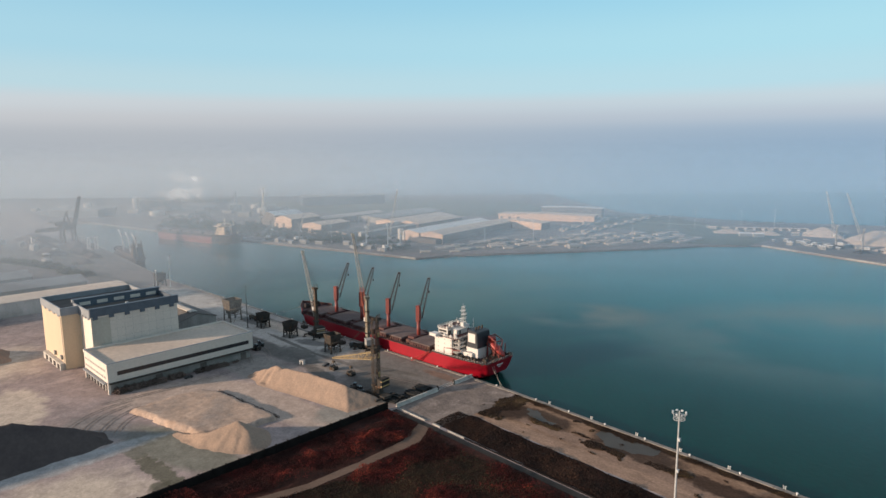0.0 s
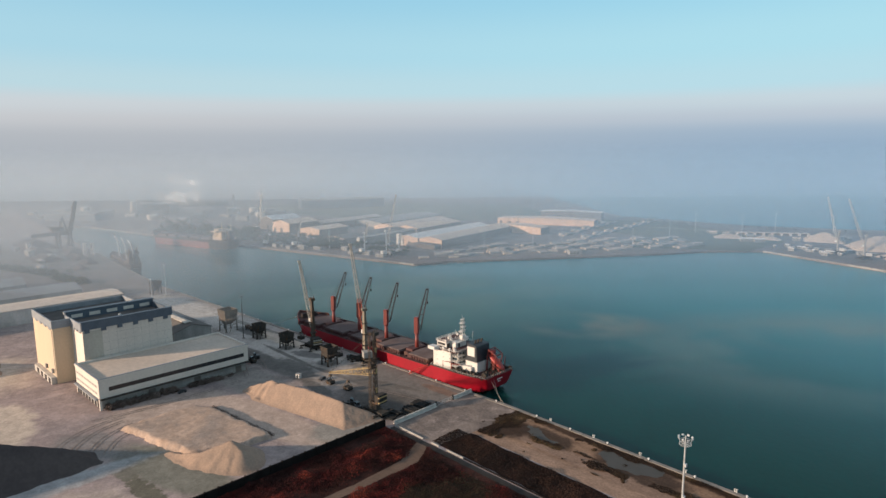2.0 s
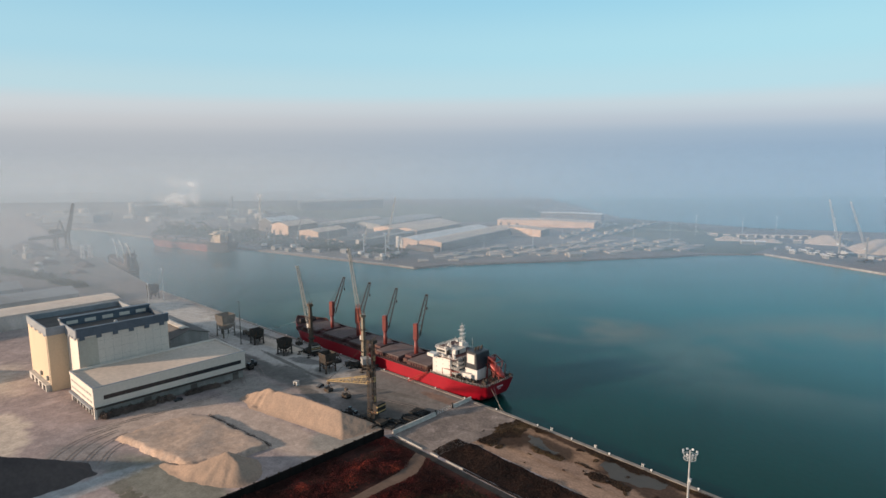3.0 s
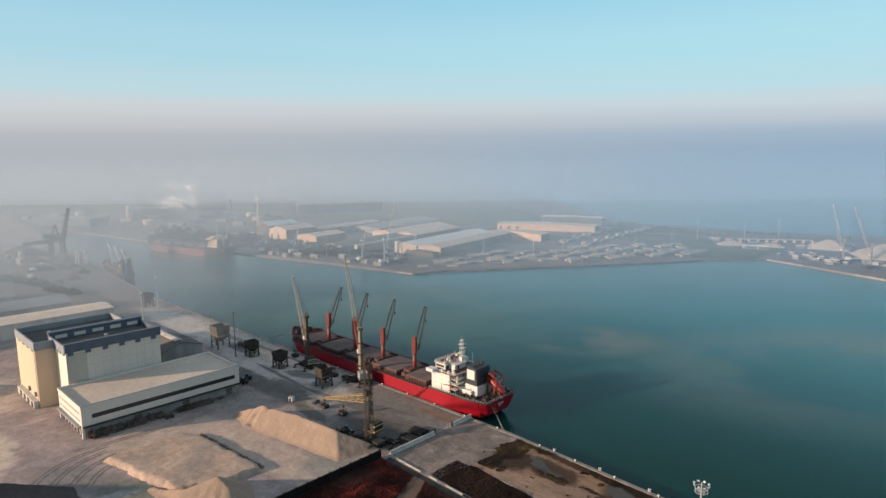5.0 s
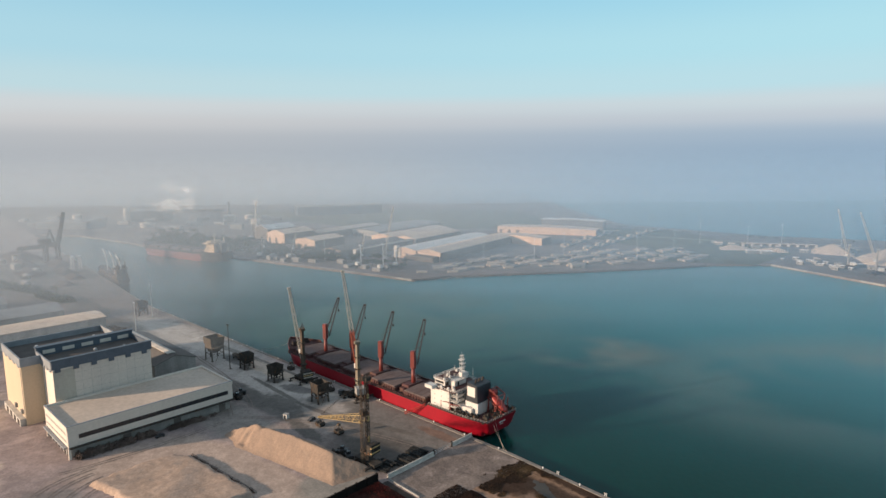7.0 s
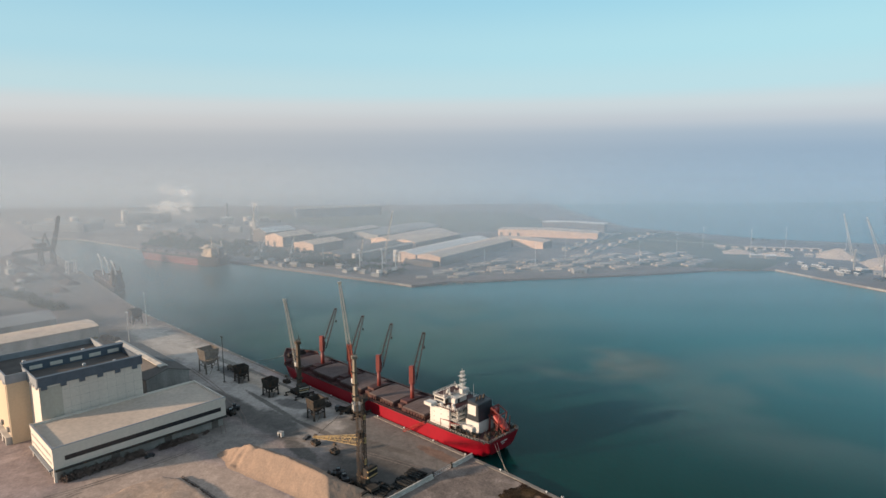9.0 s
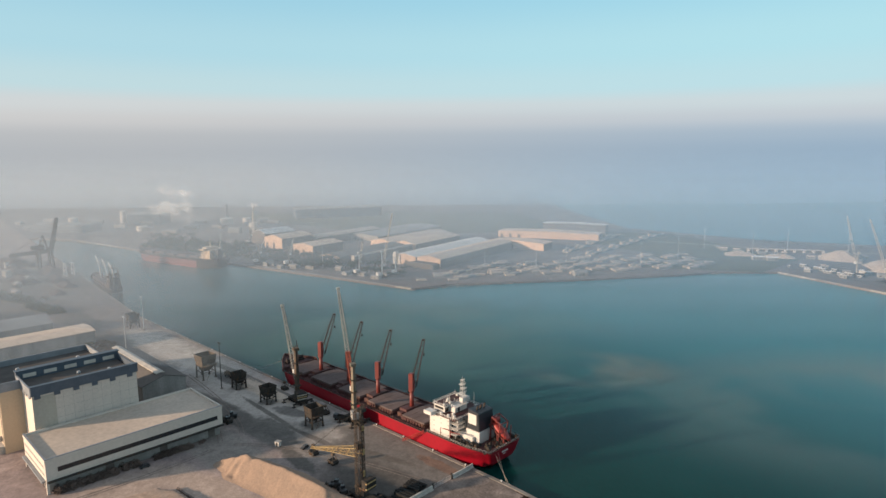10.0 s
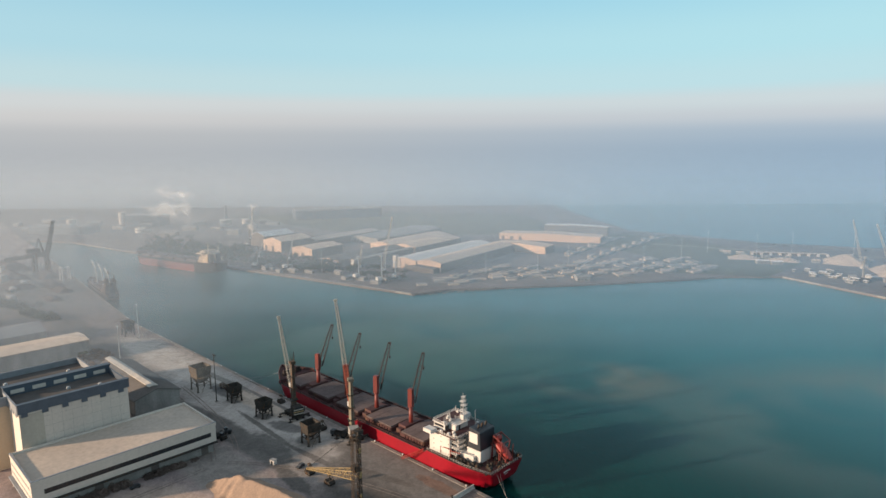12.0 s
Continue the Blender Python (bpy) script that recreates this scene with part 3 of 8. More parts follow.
def solid(name, bm, mat, m, label, category="", kind="", group="", smooth=False):
    ob = new(name, data(name, bm, mat, smooth))
    ob.matrix_basis = m
    return tagged(ob, label, category, group, kind)


def ragged(outline, step=4.0, amount=1.0, seed=0.0):
    """The outline with its sides broken up and set off unevenly."""
    out = []
    for i, p in enumerate(outline):
        p, q = Vector(p), Vector(outline[(i + 1) % len(outline)])
        k = max(1, int((q - p).length / step))
        for j in range(k):
            c = p.lerp(q, j / k)
            n = noise.noise_vector((c.x * 0.13 + seed, c.y * 0.13, seed))
            n2 = noise.noise_vector((c.x * 0.5 + seed, c.y * 0.5, seed))
            out.append((c.x + amount * (n.x + 0.5 * n2.x), c.y + amount * (n.y + 0.5 * n2.y)))
    return out


def patch(name, outline, z, mat, label, rough=1.0, seed=0.0, m=None, step=4.0):
    """A thin sheet of other ground with an uneven border."""
    bm = bmesh.new()
    pts = ragged(outline, step, rough, seed) if rough else outline
    f = bm.faces.new([bm.verts.new((x, y, z)) for x, y in pts])
    if f.normal.z < 0 or sum(p[0] * q[1] - q[0] * p[1] for p, q in zip(pts, pts[1:] + pts[:1])) < 0:
        bmesh.ops.reverse_faces(bm, faces=[f])
    bmesh.ops.triangulate(bm, faces=list(bm.faces))
    return solid(name, bm, mat, QUAY if m is None else m, label, "ground", "structure")


def heap(name, outline, top, slope, mat, label, cell=1.0, rough=0.35, seed=0.0, m=None, base=2.5, wobble=1.0):
    """A stockpile: sides at the angle of repose over a convex outline (anticlockwise), cut off at the top, with slumps and gullies."""
    xs, ys = [p[0] for p in outline], [p[1] for p in outline]
    nx, ny = int((max(xs) - min(xs)) / cell) + 2, int((max(ys) - min(ys)) / cell) + 2
    bm = bmesh.new()
    grid = {}
    for i in range(nx + 1):
        for j in range(ny + 1):
            x, y = min(xs) + i * cell, min(ys) + j * cell
            d = 1e9
            for p, q in zip(outline, outline[1:] + outline[:1]):
                ex, ey = q[0] - p[0], q[1] - p[1]
                d = min(d, (ex * (y - p[1]) - ey * (x - p[0])) / math.hypot(ex, ey))
            d += wobble * (1.3 * noise.noise((x * 0.11 + seed, y * 0.11, seed)) + 0.5 * noise.noise((x * 0.45, y * 0.45 + seed, 3)))
            if d < -cell * 1.5:
                continue
            h = d * slope
            cap = top * (1 + 0.16 * noise.noise((x * 0.06 + seed, y * 0.06, 7)))
            h = cap - math.log1p(math.exp((cap - h) * 4)) / 4 if h > 0 else h
            h += rough * noise.noise((x * 0.3, y * 0.3, seed)) * min(1, max(0, d) / 3)
            grid[i, j] = bm.verts.new((x, y, max(h, -0.4)))
    for (i, j), v in grid.items():
        c = [grid.get(k) for k in ((i, j), (i + 1, j), (i + 1, j + 1), (i, j + 1))]
        if all(c):
            bm.faces.new(c)
    for v in [v for v in bm.verts if not v.link_faces]:
        bm.verts.remove(v)
    ob = solid(name, bm, mat, (QUAY if m is None else m) @ pose(0, 0, base), label, "stockpile", smooth=True)
    return ob


def ridge_heap(name, crest, slope, mat, label, cell=0.9, rough=0.25, seed=0.0, base=2.5, scarp=None, cut=None):
    """A tipped stockpile: plane faces at the angle of repose falling from a crest line of (x, y, height)."""
    reach = max(h for _, _, h in crest) / slope + 3
    xs, ys = [p[0] for p in crest], [p[1] for p in crest]
    x0, y0 = min(xs) - reach, min(ys) - reach
    nx, ny = int((max(xs) + reach - x0) / cell) + 1, int((max(ys) + reach - y0) / cell) + 1
    bm = bmesh.new()
    grid = {}
    for i in range(nx + 1):
        for j in range(ny + 1):
            x, y = x0 + i * cell, y0 + j * cell
            top = -9.0
            for p, q in zip(crest, crest[1:]):
                ex, ey = q[0] - p[0], q[1] - p[1]
                t = min(1, max(0, ((x - p[0]) * ex + (y - p[1]) * ey) / (ex * ex + ey * ey)))
                d = math.hypot(x - p[0] - t * ex, y - p[1] - t * ey)
                top = max(top, p[2] + (q[2] - p[2]) * t - slope * d)
            if cut:
                top = min(top, cut[2] + cut[3] * (x - cut[0]) + cut[4] * (y - cut[1]))
            top += rough * (1.6 * noise.noise((x * 0.09 + seed, y * 0.09, seed)) + 0.9 * noise.noise((x * 0.3, y * 0.3 + seed, 2)) + 0.5 * noise.noise((x * 0.9, y * 0.9 + seed, 5)))
            if scarp and top > 0:
                worn = max(0.0, 1 - abs(x - scarp[0]) / scarp[1])
                top -= min(top, scarp[2] * worn * max(0.0, 0.25 + 2.2 * noise.noise((x * 0.22 + seed, y * 0.16, 9)))) * min(1, top / 2)
                top += 0.22 * worn * noise.noise((x * 0.8, y * 0.8, seed))
            if top < -slope * cell * 2:
                continue
            if top < 0.5:
                top = 0.5 + (top - 0.5) * 0.55
            grid[i, j] = bm.verts.new((x, y, max(top, -0.5)))
    for (i, j), v in grid.items():
        c = [grid.get(k) for k in ((i, j), (i + 1, j), (i + 1, j + 1), (i, j + 1))]
        if all(c):
            bm.faces.new(c)
    for v in [v for v in bm.verts if not v.link_faces]:
        bm.verts.remove(v)
    return solid(name, bm, mat, QUAY @ pose(0, 0, base), label, "stockpile", smooth=True)


def scrub(name, n, box4, keep, mat, label, low, high, leaf, seed, category, grain=0.09):
    """A continuous cover of leaf blades whose height rolls with noise; keep(a, b) says where it grows."""
    r = np.random.default_rng(seed)
    verts, faces = [], []
    left = n
    while left > 0:
        a, b = r.uniform(box4[0], box4[1]), r.uniform(box4[2], box4[3])
        if not keep(a, b):
            continue
        left -= 1
        f = max(0.0, 0.5 + 0.9 * noise.noise((a * grain, b * grain, seed)) + 0.5 * noise.noise((a * grain * 3, b * grain * 3, seed)))
        z = 2.5 + (low + (high - low) * f * f) * r.uniform(0.5, 1.0)
        s = leaf * r.uniform(0.5, 1.5)
        p, lean = r.uniform(0, math.tau), r.normal(size=2) * 0.32
        u = np.array((math.cos(p), math.sin(p), lean[0]))
        w = np.array((-math.sin(p), math.cos(p), lean[1]))
        c = np.array((a, b, z))
        k = len(verts)
        verts.extend([tuple(c - u * s), tuple(c + w * s * 0.7), tuple(c + u * s), tuple(c - w * s * 0.7)])
        faces.append((k, k + 1, k + 2, k + 3))
    me = bpy.data.meshes.new(name)
    me.from_pydata(verts, [], faces)
    me.materials.append(mat)
    ob = new(name, me)
    ob.matrix_basis = QUAY
    return tagged(ob, label, category, "", "stuff")


def clumps(name, spots, mat, label, leaf=0.35, count=26, seed=1, m=None, category="shrubs", as_part=None):
    """Low scrub out of many small tilted leaf blades. spots: (x, y, z, radius, height)."""
    rnd = np.random.default_rng(seed)
    verts, faces = [], []
    for x, y, z, r, h in spots:
        k = max(6, int(count * r * r))
        ang, rad = rnd.uniform(0, math.tau, k), r * np.sqrt(rnd.uniform(0, 1, k))
        hz = h * (1 - (rad / r) ** 2 * 0.7) * rnd.uniform(0.25, 1.0, k)
        c = np.c_[x + rad * np.cos(ang), y + rad * np.sin(ang), z + hz]
        u = rnd.normal(size=(k, 3))
        u /= np.linalg.norm(u, axis=1)[:, None]
        w = np.cross(u, rnd.normal(size=(k, 3)))
        w /= np.linalg.norm(w, axis=1)[:, None]
        s = leaf * rnd.uniform(0.6, 1.4, (k, 1))
        for q in np.stack([c - u * s, c + w * s * 0.7, c + u * s, c - w * s * 0.7], 1):
            b = len(verts)
            verts.extend(q.tolist())
            faces.append((b, b + 1, b + 2, b + 3))
    me = bpy.data.meshes.new(name)
    me.from_pydata(verts, [], faces)
    me.materials.append(mat)
    ob = new(name, me)
    if as_part:
        ob.parent = as_part
        return ob
    ob.matrix_basis = QUAY if m is None else m
    return tagged(ob, label, category, "", "stuff")


# ---- large structure: water, land, quay ----
bm = bmesh.new()
bmesh.ops.create_grid(bm, x_segments=8, y_segments=8, size=4800)
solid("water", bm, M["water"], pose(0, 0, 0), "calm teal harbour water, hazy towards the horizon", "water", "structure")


def edge(a):
    """The quay's edge bends slightly inland towards the camera's end."""
    if a > 400:
        return -0.10 * (a - 400)
    return 0.0 if a > 0 else -0.062 * a


bm = bmesh.new()
prism(bm, [(1600, edge(1600)), (1600, 1200), (-420, 1200), (-420, edge(-420)), (0, 0), (400, 0)], -6, 2.5)
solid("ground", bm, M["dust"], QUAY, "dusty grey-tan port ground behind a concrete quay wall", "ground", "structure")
bm = bmesh.new()
for a0, a1 in ((-420, 0), (0, 400), (400, 1100)):
    k = int((a1 - a0) / 7)
    for i in range(k):
        p, q = a0 + (a1 - a0) * i / k, a0 + (a1 - a0) * (i + 1) / k - 0.12
        vs = [(p, edge(p) - 0.25), (q, edge(q) - 0.25), (q, edge(q) + 1.5), (p, edge(p) + 1.5)]
        prism(bm, vs, 1.4, 2.5 + 0.28 + 0.04 * noise.noise((i, a0, 0)))
solid("quay_edge", bm, M["coping"], QUAY, "pale weathered concrete coping along the quay edge", "quay edge", "structure")

patch("apron_pavement", [(-10.5, 2.4), (24, 2), (24, 50), (-4.5, 51)], 2.555, M["concrete"], "worn concrete slab beside the white barrier", 0.6, 2)

# strip between the quay edge and the boundary kerb, towards the camera's end
patch("earth", [(-3, 1.6), (-3, 33), (-230, 47), (-230, 16)], 2.53, M["earth"], "bare tan earth along the quay", 0.8, 10)
patch("brush_ground", [(-2, 33.5), (2, 50), (-230, 63), (-230, 48)], 2.55, M["brush_soil"], "dark brush-covered verge", 0.9, 12)
patch("puddle", [(-19, 11), (-26, 11), (-40, 15.5), (-38, 19), (-26, 18.5)], 2.58, M["puddle"], "shallow puddle on the earth strip", 2.6, 16, step=0.7)
patch("puddle", [(-55, 9.5), (-66, 8), (-80, 10.5), (-80, 15.5), (-66, 19.5), (-56, 15)], 2.58, M["puddle"], "shallow puddle on the earth strip", 3.0, 17, step=0.7)
patch("scrub_ground", [(24.8, 54), (24.8, 330), (-260, 330), (-260, 66), (0, 54.5)], 2.53, M["brush_soil"], "dark soil under the red scrub", 0.5, 18)
patch("dirt_path", [(4, 55), (-2, 55), (-8.5, 66), (-7.5, 90), (-6.5, 115), (0, 140), (10, 170), (15, 169), (4, 138), (-2.5, 114), (-3.5, 90), (-3, 70)], 2.57, M["track"], "pale dirt path through the scrub", 0.5, 19, step=3)

# boundary kerb and road towards the camera's end
bm = bmesh.new()
for i in range(9):
    a = 22 - i * 4.6
    b = 50.5 - 0.045 * (a - 22)
    if i in (4, 6):
        continue
    box(bm, -4.5, 0, -0.2, 0.2, 0, 0.6 + 0.1 * noise.noise((i, 2, 0)), Matrix.Translation((a, b, 2.5)) @ pose(0, 0, 0, 0, 0, -2.6))
solid("boundary_kerb", bm, M["lower_wall"], QUAY, "low whitewashed kerb wall along the boundary road", "kerb", "structure")
bm = bmesh.new()
for i in range(9, 54):
    a = 22 - i * 4.6
    b = 50.5 - 0.045 * (a - 22)
    box(bm, -4.5, 0, -0.25, 0.25, 0, 0.45 + 0.08 * noise.noise((i, 2, 0)), Matrix.Translation((a, b, 2.5)) @ pose(0, 0, 0, 0, 0, -2.6))
solid("stone_kerb", bm, M["wall_dark"], QUAY, "low grey stone kerb along the boundary road", "kerb", "structure")
patch("road", [(22, 51.5), (22, 54), (-230, 66), (-230, 62.5)], 2.58, M["asphalt"], "narrow worn asphalt road beside the kerb", 0.15, 20)

# the yard's boundary wall
bm = bmesh.new()
box(bm, 24.6, 25.2, 54, 330, 2.4, 5.6)
for i in range(56):
    box(bm, 24.4, 25.4, 54 + i * 5, 54.6 + i * 5, 2.4, 5.8)
solid("wall_yard", bm, M["wall_dark"], QUAY, "dark concrete boundary wall of the storage yard", "wall", "structure")


# ---- bulk carriers ----
def hull_mesh(L, B, deck, poop, fore, sheer_draft=-4.0):
    """A lofted cargo-ship hull; x from the transom to the bow, z from the water."""
    bm = bmesh.new()
    st = [0, 0.008, 0.015, 0.025, 0.04, 0.06, 0.08, 0.1, 0.12, 0.14, 0.17, 0.2, 0.205, 0.35, 0.5, 0.65, 0.78, 0.82, 0.86, 0.88, 0.895, 0.9, 0.92, 0.94, 0.96, 0.975, 0.99, 1.0]
    rings = []
    for s in st:
        top = poop if s <= 0.2 else (fore + 1.2 * max(0, (s - 0.94) / 0.06) if s >= 0.9 else deck)
        full = 1 - 0.24 * (1 - s / 0.12) ** 2.2 if s < 0.12 else (1 if s < 0.84 else max(0.02, 1 - ((s - 0.84) / 0.16) ** 2.2))
        low = min(1, max(0.0, (s + 0.02) / 0.16)) ** 0.6 if s < 0.16 else (1 if s < 0.8 else max(0.0, 1 - ((s - 0.8) / 0.165) ** 1.7))
        ring = []
        for f in (0, 0.18, 0.4, 0.62, 0.82, 1.0):
            z = sheer_draft + (top - sheer_draft) * f
            lift = max(0.0, (0.08 - s) / 0.08)
            z = max(z, -1.0 + lift * 3.6 + f * 0.1)
            g = f ** 0.8
            y = B / 2 * (low * (1 - g) + full * g)
            x = s * L - (1 - f) * max(0, (s - 0.9) / 0.1) * 0.045 * L
            if s < 0.02:
                x += (1 - f) * 3.0
            ring.append((x, y, z))
        rings.append([bm.verts.new(c) for c in ring] + [bm.verts.new((x, -y, z)) for x, y, z in ring])
    n = 6
    for a, b in zip(rings, rings[1:]):
        for i in range(n - 1):
            bm.faces.new((a[i], b[i], b[i + 1], a[i + 1]))
            bm.faces.new((a[n + i], a[n + i + 1], b[n + i + 1], b[n + i]))
        bm.faces.new((a[0], a[n], b[n], b[0]))
    a = rings[0]
    for i in range(n - 1):
        bm.faces.new((a[i], a[i + 1], a[n + i + 1], a[n + i]))
    bmesh.ops.recalc_face_normals(bm, faces=list(bm.faces))
    return bm, [(s, r[n - 1].co.copy()) for s, r in zip(st, rings)]


def deck_mesh(rims, s0, s1, drop):
    bm = bmesh.new()
    pts = [c for s, c in rims if s0 <= s <= s1]
    rows = [(bm.verts.new((c.x, c.y * 0.985, c.z - drop)), bm.verts.new((c.x, -c.y * 0.985, c.z - drop))) for c in pts]
    for a, b in zip(rows, rows[1:]):
        bm.faces.new((a[0], a[1], b[1], b[0]))
    bmesh.ops.recalc_face_normals(bm, faces=list(bm.faces))
    return bm


def bulwark(rims, s0, s1, drop):
    """The inner face and the top edge of the hull's upper rim."""
    bm = bmesh.new()
    pts = [c for s, c in rims if s0 <= s <= s1]
    for side in (1, -1):
        last = None
        for c in pts:
            x = c.x - (0.5 if c.x > 150 and drop > 1 else -0.3 if c.x < 1 else 0)
            yi, yo = side * max(0.0, c.y - 0.4), side * (c.y + 0.04)
            row = [bm.verts.new((x, yi, c.z - drop)), bm.verts.new((x, yi, c.z + 0.06)), bm.verts.new((c.x, yo, c.z + 0.06)), bm.verts.new((c.x, yo, c.z - 0.12))]
            if last:
                for k in range(3):
                    bm.faces.new((last[k], row[k], row[k + 1], last[k + 1]))
            last = row
    bmesh.ops.recalc_face_normals(bm, faces=list(bm.faces))
    return bm


def deck_crane(ship, x, z0, tip):
    """A pedestal deck crane with a twin-beam jib: tip is relative to the pedestal's foot."""
    bm = bmesh.new()
    rod(bm, (x, 0, z0), (x, 0, z0 + 9.5), 1.15, 1.05, 14)
    rod(bm, (x, 0, z0 + 9.3), (x, 0, z0 + 9.9), 1.6, 1.6, 14)
    ped = part("crane_pedestal", bm, M["crane_red"], ship, "orange-red deck crane pedestal", True)
    d = Vector((tip[0], tip[1], 0)).normalized()
    n = Vector((-d.y, d.x, 0))
    turn = Matrix.Translation((x, 0, z0 + 9.9)) @ Matrix(((d.x, n.x, 0, 0), (d.y, n.y, 0, 0), (0, 0, 1, 0), (0, 0, 0, 1)))
    bm = bmesh.new()
    prof = [(-1.5, 0), (1.5, 0), (1.6, 4.0), (0.9, 8.9), (-1.3, 8.9)]
    extrude_y(bm, prof, -1.15, 1.15)
    for v in bm.verts:
        v.co = turn @ v.co
    bmesh.ops.recalc_face_normals(bm, faces=list(bm.faces))
    part("crane_house", bm, M["crane_red"], ped, "orange-red slewing crane house", False, 0.12)
    bm = bmesh.new()
    box(bm, 1.5, 2.4, -0.9, 0.9, 2.0, 3.9, turn)
    part("crane_cab", bm, M["dark_glass"], ped, "glazed crane cab")
    foot = Vector((x, 0, z0 + 10.6)) + d * 2.0
    end = Vector((x, 0, z0)) + Vector(tip)
    bm = bmesh.new()
    for s in (-1, 1):
        rod(bm, foot + n * 1.5 * s, end + n * 0.7 * s, 0.42, 0.32, 4)
    for i in range(1, 8):
        t = i / 8
        w = 1.6 + (0.75 - 1.6) * t
        rod(bm, foot.lerp(end, t) + n * w, foot.lerp(end, t) - n * w, 0.14, 0.14, 4)
    rod(bm, end + n * 0.7, end - n * 0.7, 0.55, 0.55, 8)
    part("crane_jib", bm, M["jib_dark"], ped, "dark twin-beam crane jib")
    bm = bmesh.new()
    top = Vector((x, 0, z0 + 19.2))
    for s in (-0.5, 0.5):
        rod(bm, top + n * s, end + n * s * 0.5, 0.05, 0.05, 4)
    rod(bm, end, end - Vector((0, 0, 7.5)), 0.05, 0.05, 4)
    part("crane_cable", bm, M["black"], ped)
    bm = bmesh.new()
    rod(bm, end - Vector((0, 0, 7.3)), end - Vector((0, 0, 8.9)), 0.5, 0.25, 8)
    part("crane_hook", bm, M["jib_dark"], ped)


def rail(bm, pts, h=1.1, post=1.8, r=0.035):
    for p, q in zip(pts, pts[1:]):
        p, q = Vector(p), Vector(q)
        for k in (0.5, 1.0):
            rod(bm, p + Vector((0, 0, h * k)), q + Vector((0, 0, h * k)), r, r, 4)
        c = max(1, int((q - p).length / post))
        for i in range(c + 1):
            b = p.lerp(q, i / c)
            rod(bm, b, b + Vector((0, 0, h)), r * 1.2, r * 1.2, 4)


def bulk_carrier():
    s = thing("bulk_carrier", QUAY @ pose(16, -14.6, 0), "red-hulled bulk carrier with four deck cranes, moored at the quay", "ship")
    L, B, DECK, POOP, FORE = 180.0, 27.0, 8.6, 9.6, 11.0
    bm, rims = hull_mesh(L, B, DECK, POOP, FORE)
    hull = part("hull", bm, M["hull_red"], s, "bright red painted hull", True)
    for f in hull.data.polygons:
        f.use_smooth = f.normal.x > -0.75
    for k, (s0, s1, drop) in enumerate(((0.2, 0.899, 0.9), (0, 0.2, 0.7), (0.9, 1.0, 1.3))):
        part("bulwark", bulwark(rims, s0, s1, drop), M["deck_red"], s, "brown-red inner bulwark")
    part("main_deck", deck_mesh(rims, 0.2, 0.899, 0.9), M["deck_red"], s, "brown-red main deck")
    part("poop_deck", deck_mesh(rims, 0, 0.2, 0.7), M["deck_red"], s, "brown-red poop deck")
    part("forecastle_deck", deck_mesh(rims, 0.9, 1.0, 1.3), M["deck_red"], s, "brown-red forecastle deck")
    bm = bmesh.new()
    box(bm, 161.8, 162.3, -12.6, 12.6, DECK - 0.9, FORE - 1.3)
    part("deck_step", bm, M["deck_red"], s)
    bm = bmesh.new()
    box(bm, 36, 36.4, -13.2, 13.2, DECK - 0.9, POOP - 0.7)
    part("deck_step", bm, M["deck_red"], s)
    z = DECK - 0.9
    for x0, x1 in ((42.0, 57.5), (65.0, 84.0), (91.0, 109.5), (117.0, 136.0), (144.0, 159.0)):
        bm = bmesh.new()
        box(bm, x0 - 0.5, x1 + 0.5, -9.6, 9.6, z, z + 1.9)
        for i in range(int((x1 - x0) / 2)):
            for sy in (-1, 1):
                box(bm, x0 + i * 2, x0 + i * 2 + 0.2, sy * 9.8 - 0.25, sy * 9.8 + 0.25, z, z + 1.7)
        co = part("hatch_coaming", bm, M["deck_red"], s, "ribbed brown-red hatch coaming")
        k = 4
        for i in range(k):
            bm = bmesh.new()
            a, b = x0 + (x1 - x0) * i / k + 0.08, x0 + (x1 - x0) * (i + 1) / k - 0.08
            extrude_x(bm, [(-9.3, z + 1.9), (9.3, z + 1.9), (9.3, z + 2.6), (0, z + 2.95), (-9.3, z + 2.6)], a, b)
            part("hatch_cover", bm, M["hatch"], co, "dusty grey-brown hatch cover panel")
        for sy in (-1, 1):
            bm = bmesh.new()
            rail(bm, [(x0, sy * 10.4, z + 1.6), (x1, sy * 10.4, z + 1.6)], 0.9, 2.0, 0.05)
            part("hatch_rail", bm, M["deck_red"], co)
    for x in (61.0, 87.4, 113.2, 140.0):
        bm = bmesh.new()
        box(bm, x - 2.6, x + 2.6, -5.5, 5.5, z, z + 3.4)
        box(bm, x - 1.6, x + 1.6, -8.0, 8.0, z, z + 2.2)
        part("mast_house", bm, M["deck_red"], s, "deck house under the crane", False, 0.1)
        deck_crane(s, x - 0.7, z + 2.0, (7.6, -16.3, 31.0))
    # deck pipes and fittings along the quay side
    bm = bmesh.new()
    for y in (11.2, 11.7, -11.4):
        rod(bm, (40, y, z + 0.5), (160, y, z + 0.5), 0.14, 0.14, 6)
    part("deck_pipes", bm, M["deck_red"], s, "pipes along the main deck")
    bm = bmesh.new()
    rnd = random.Random(4)
    for i in range(60):
        x, y = rnd.uniform(40, 160), rnd.choice((-1, 1)) * rnd.uniform(10.4, 12.4)
        h = rnd.uniform(0.4, 1.2)
        box(bm, x, x + rnd.uniform(0.4, 1.6), y, y + rnd.uniform(0.4, 1.0), z, z + h)
    tagged(part("deck_fittings", bm, M["jib_dark"], s, "vents, bollards and lockers on deck"), kind="stuff")
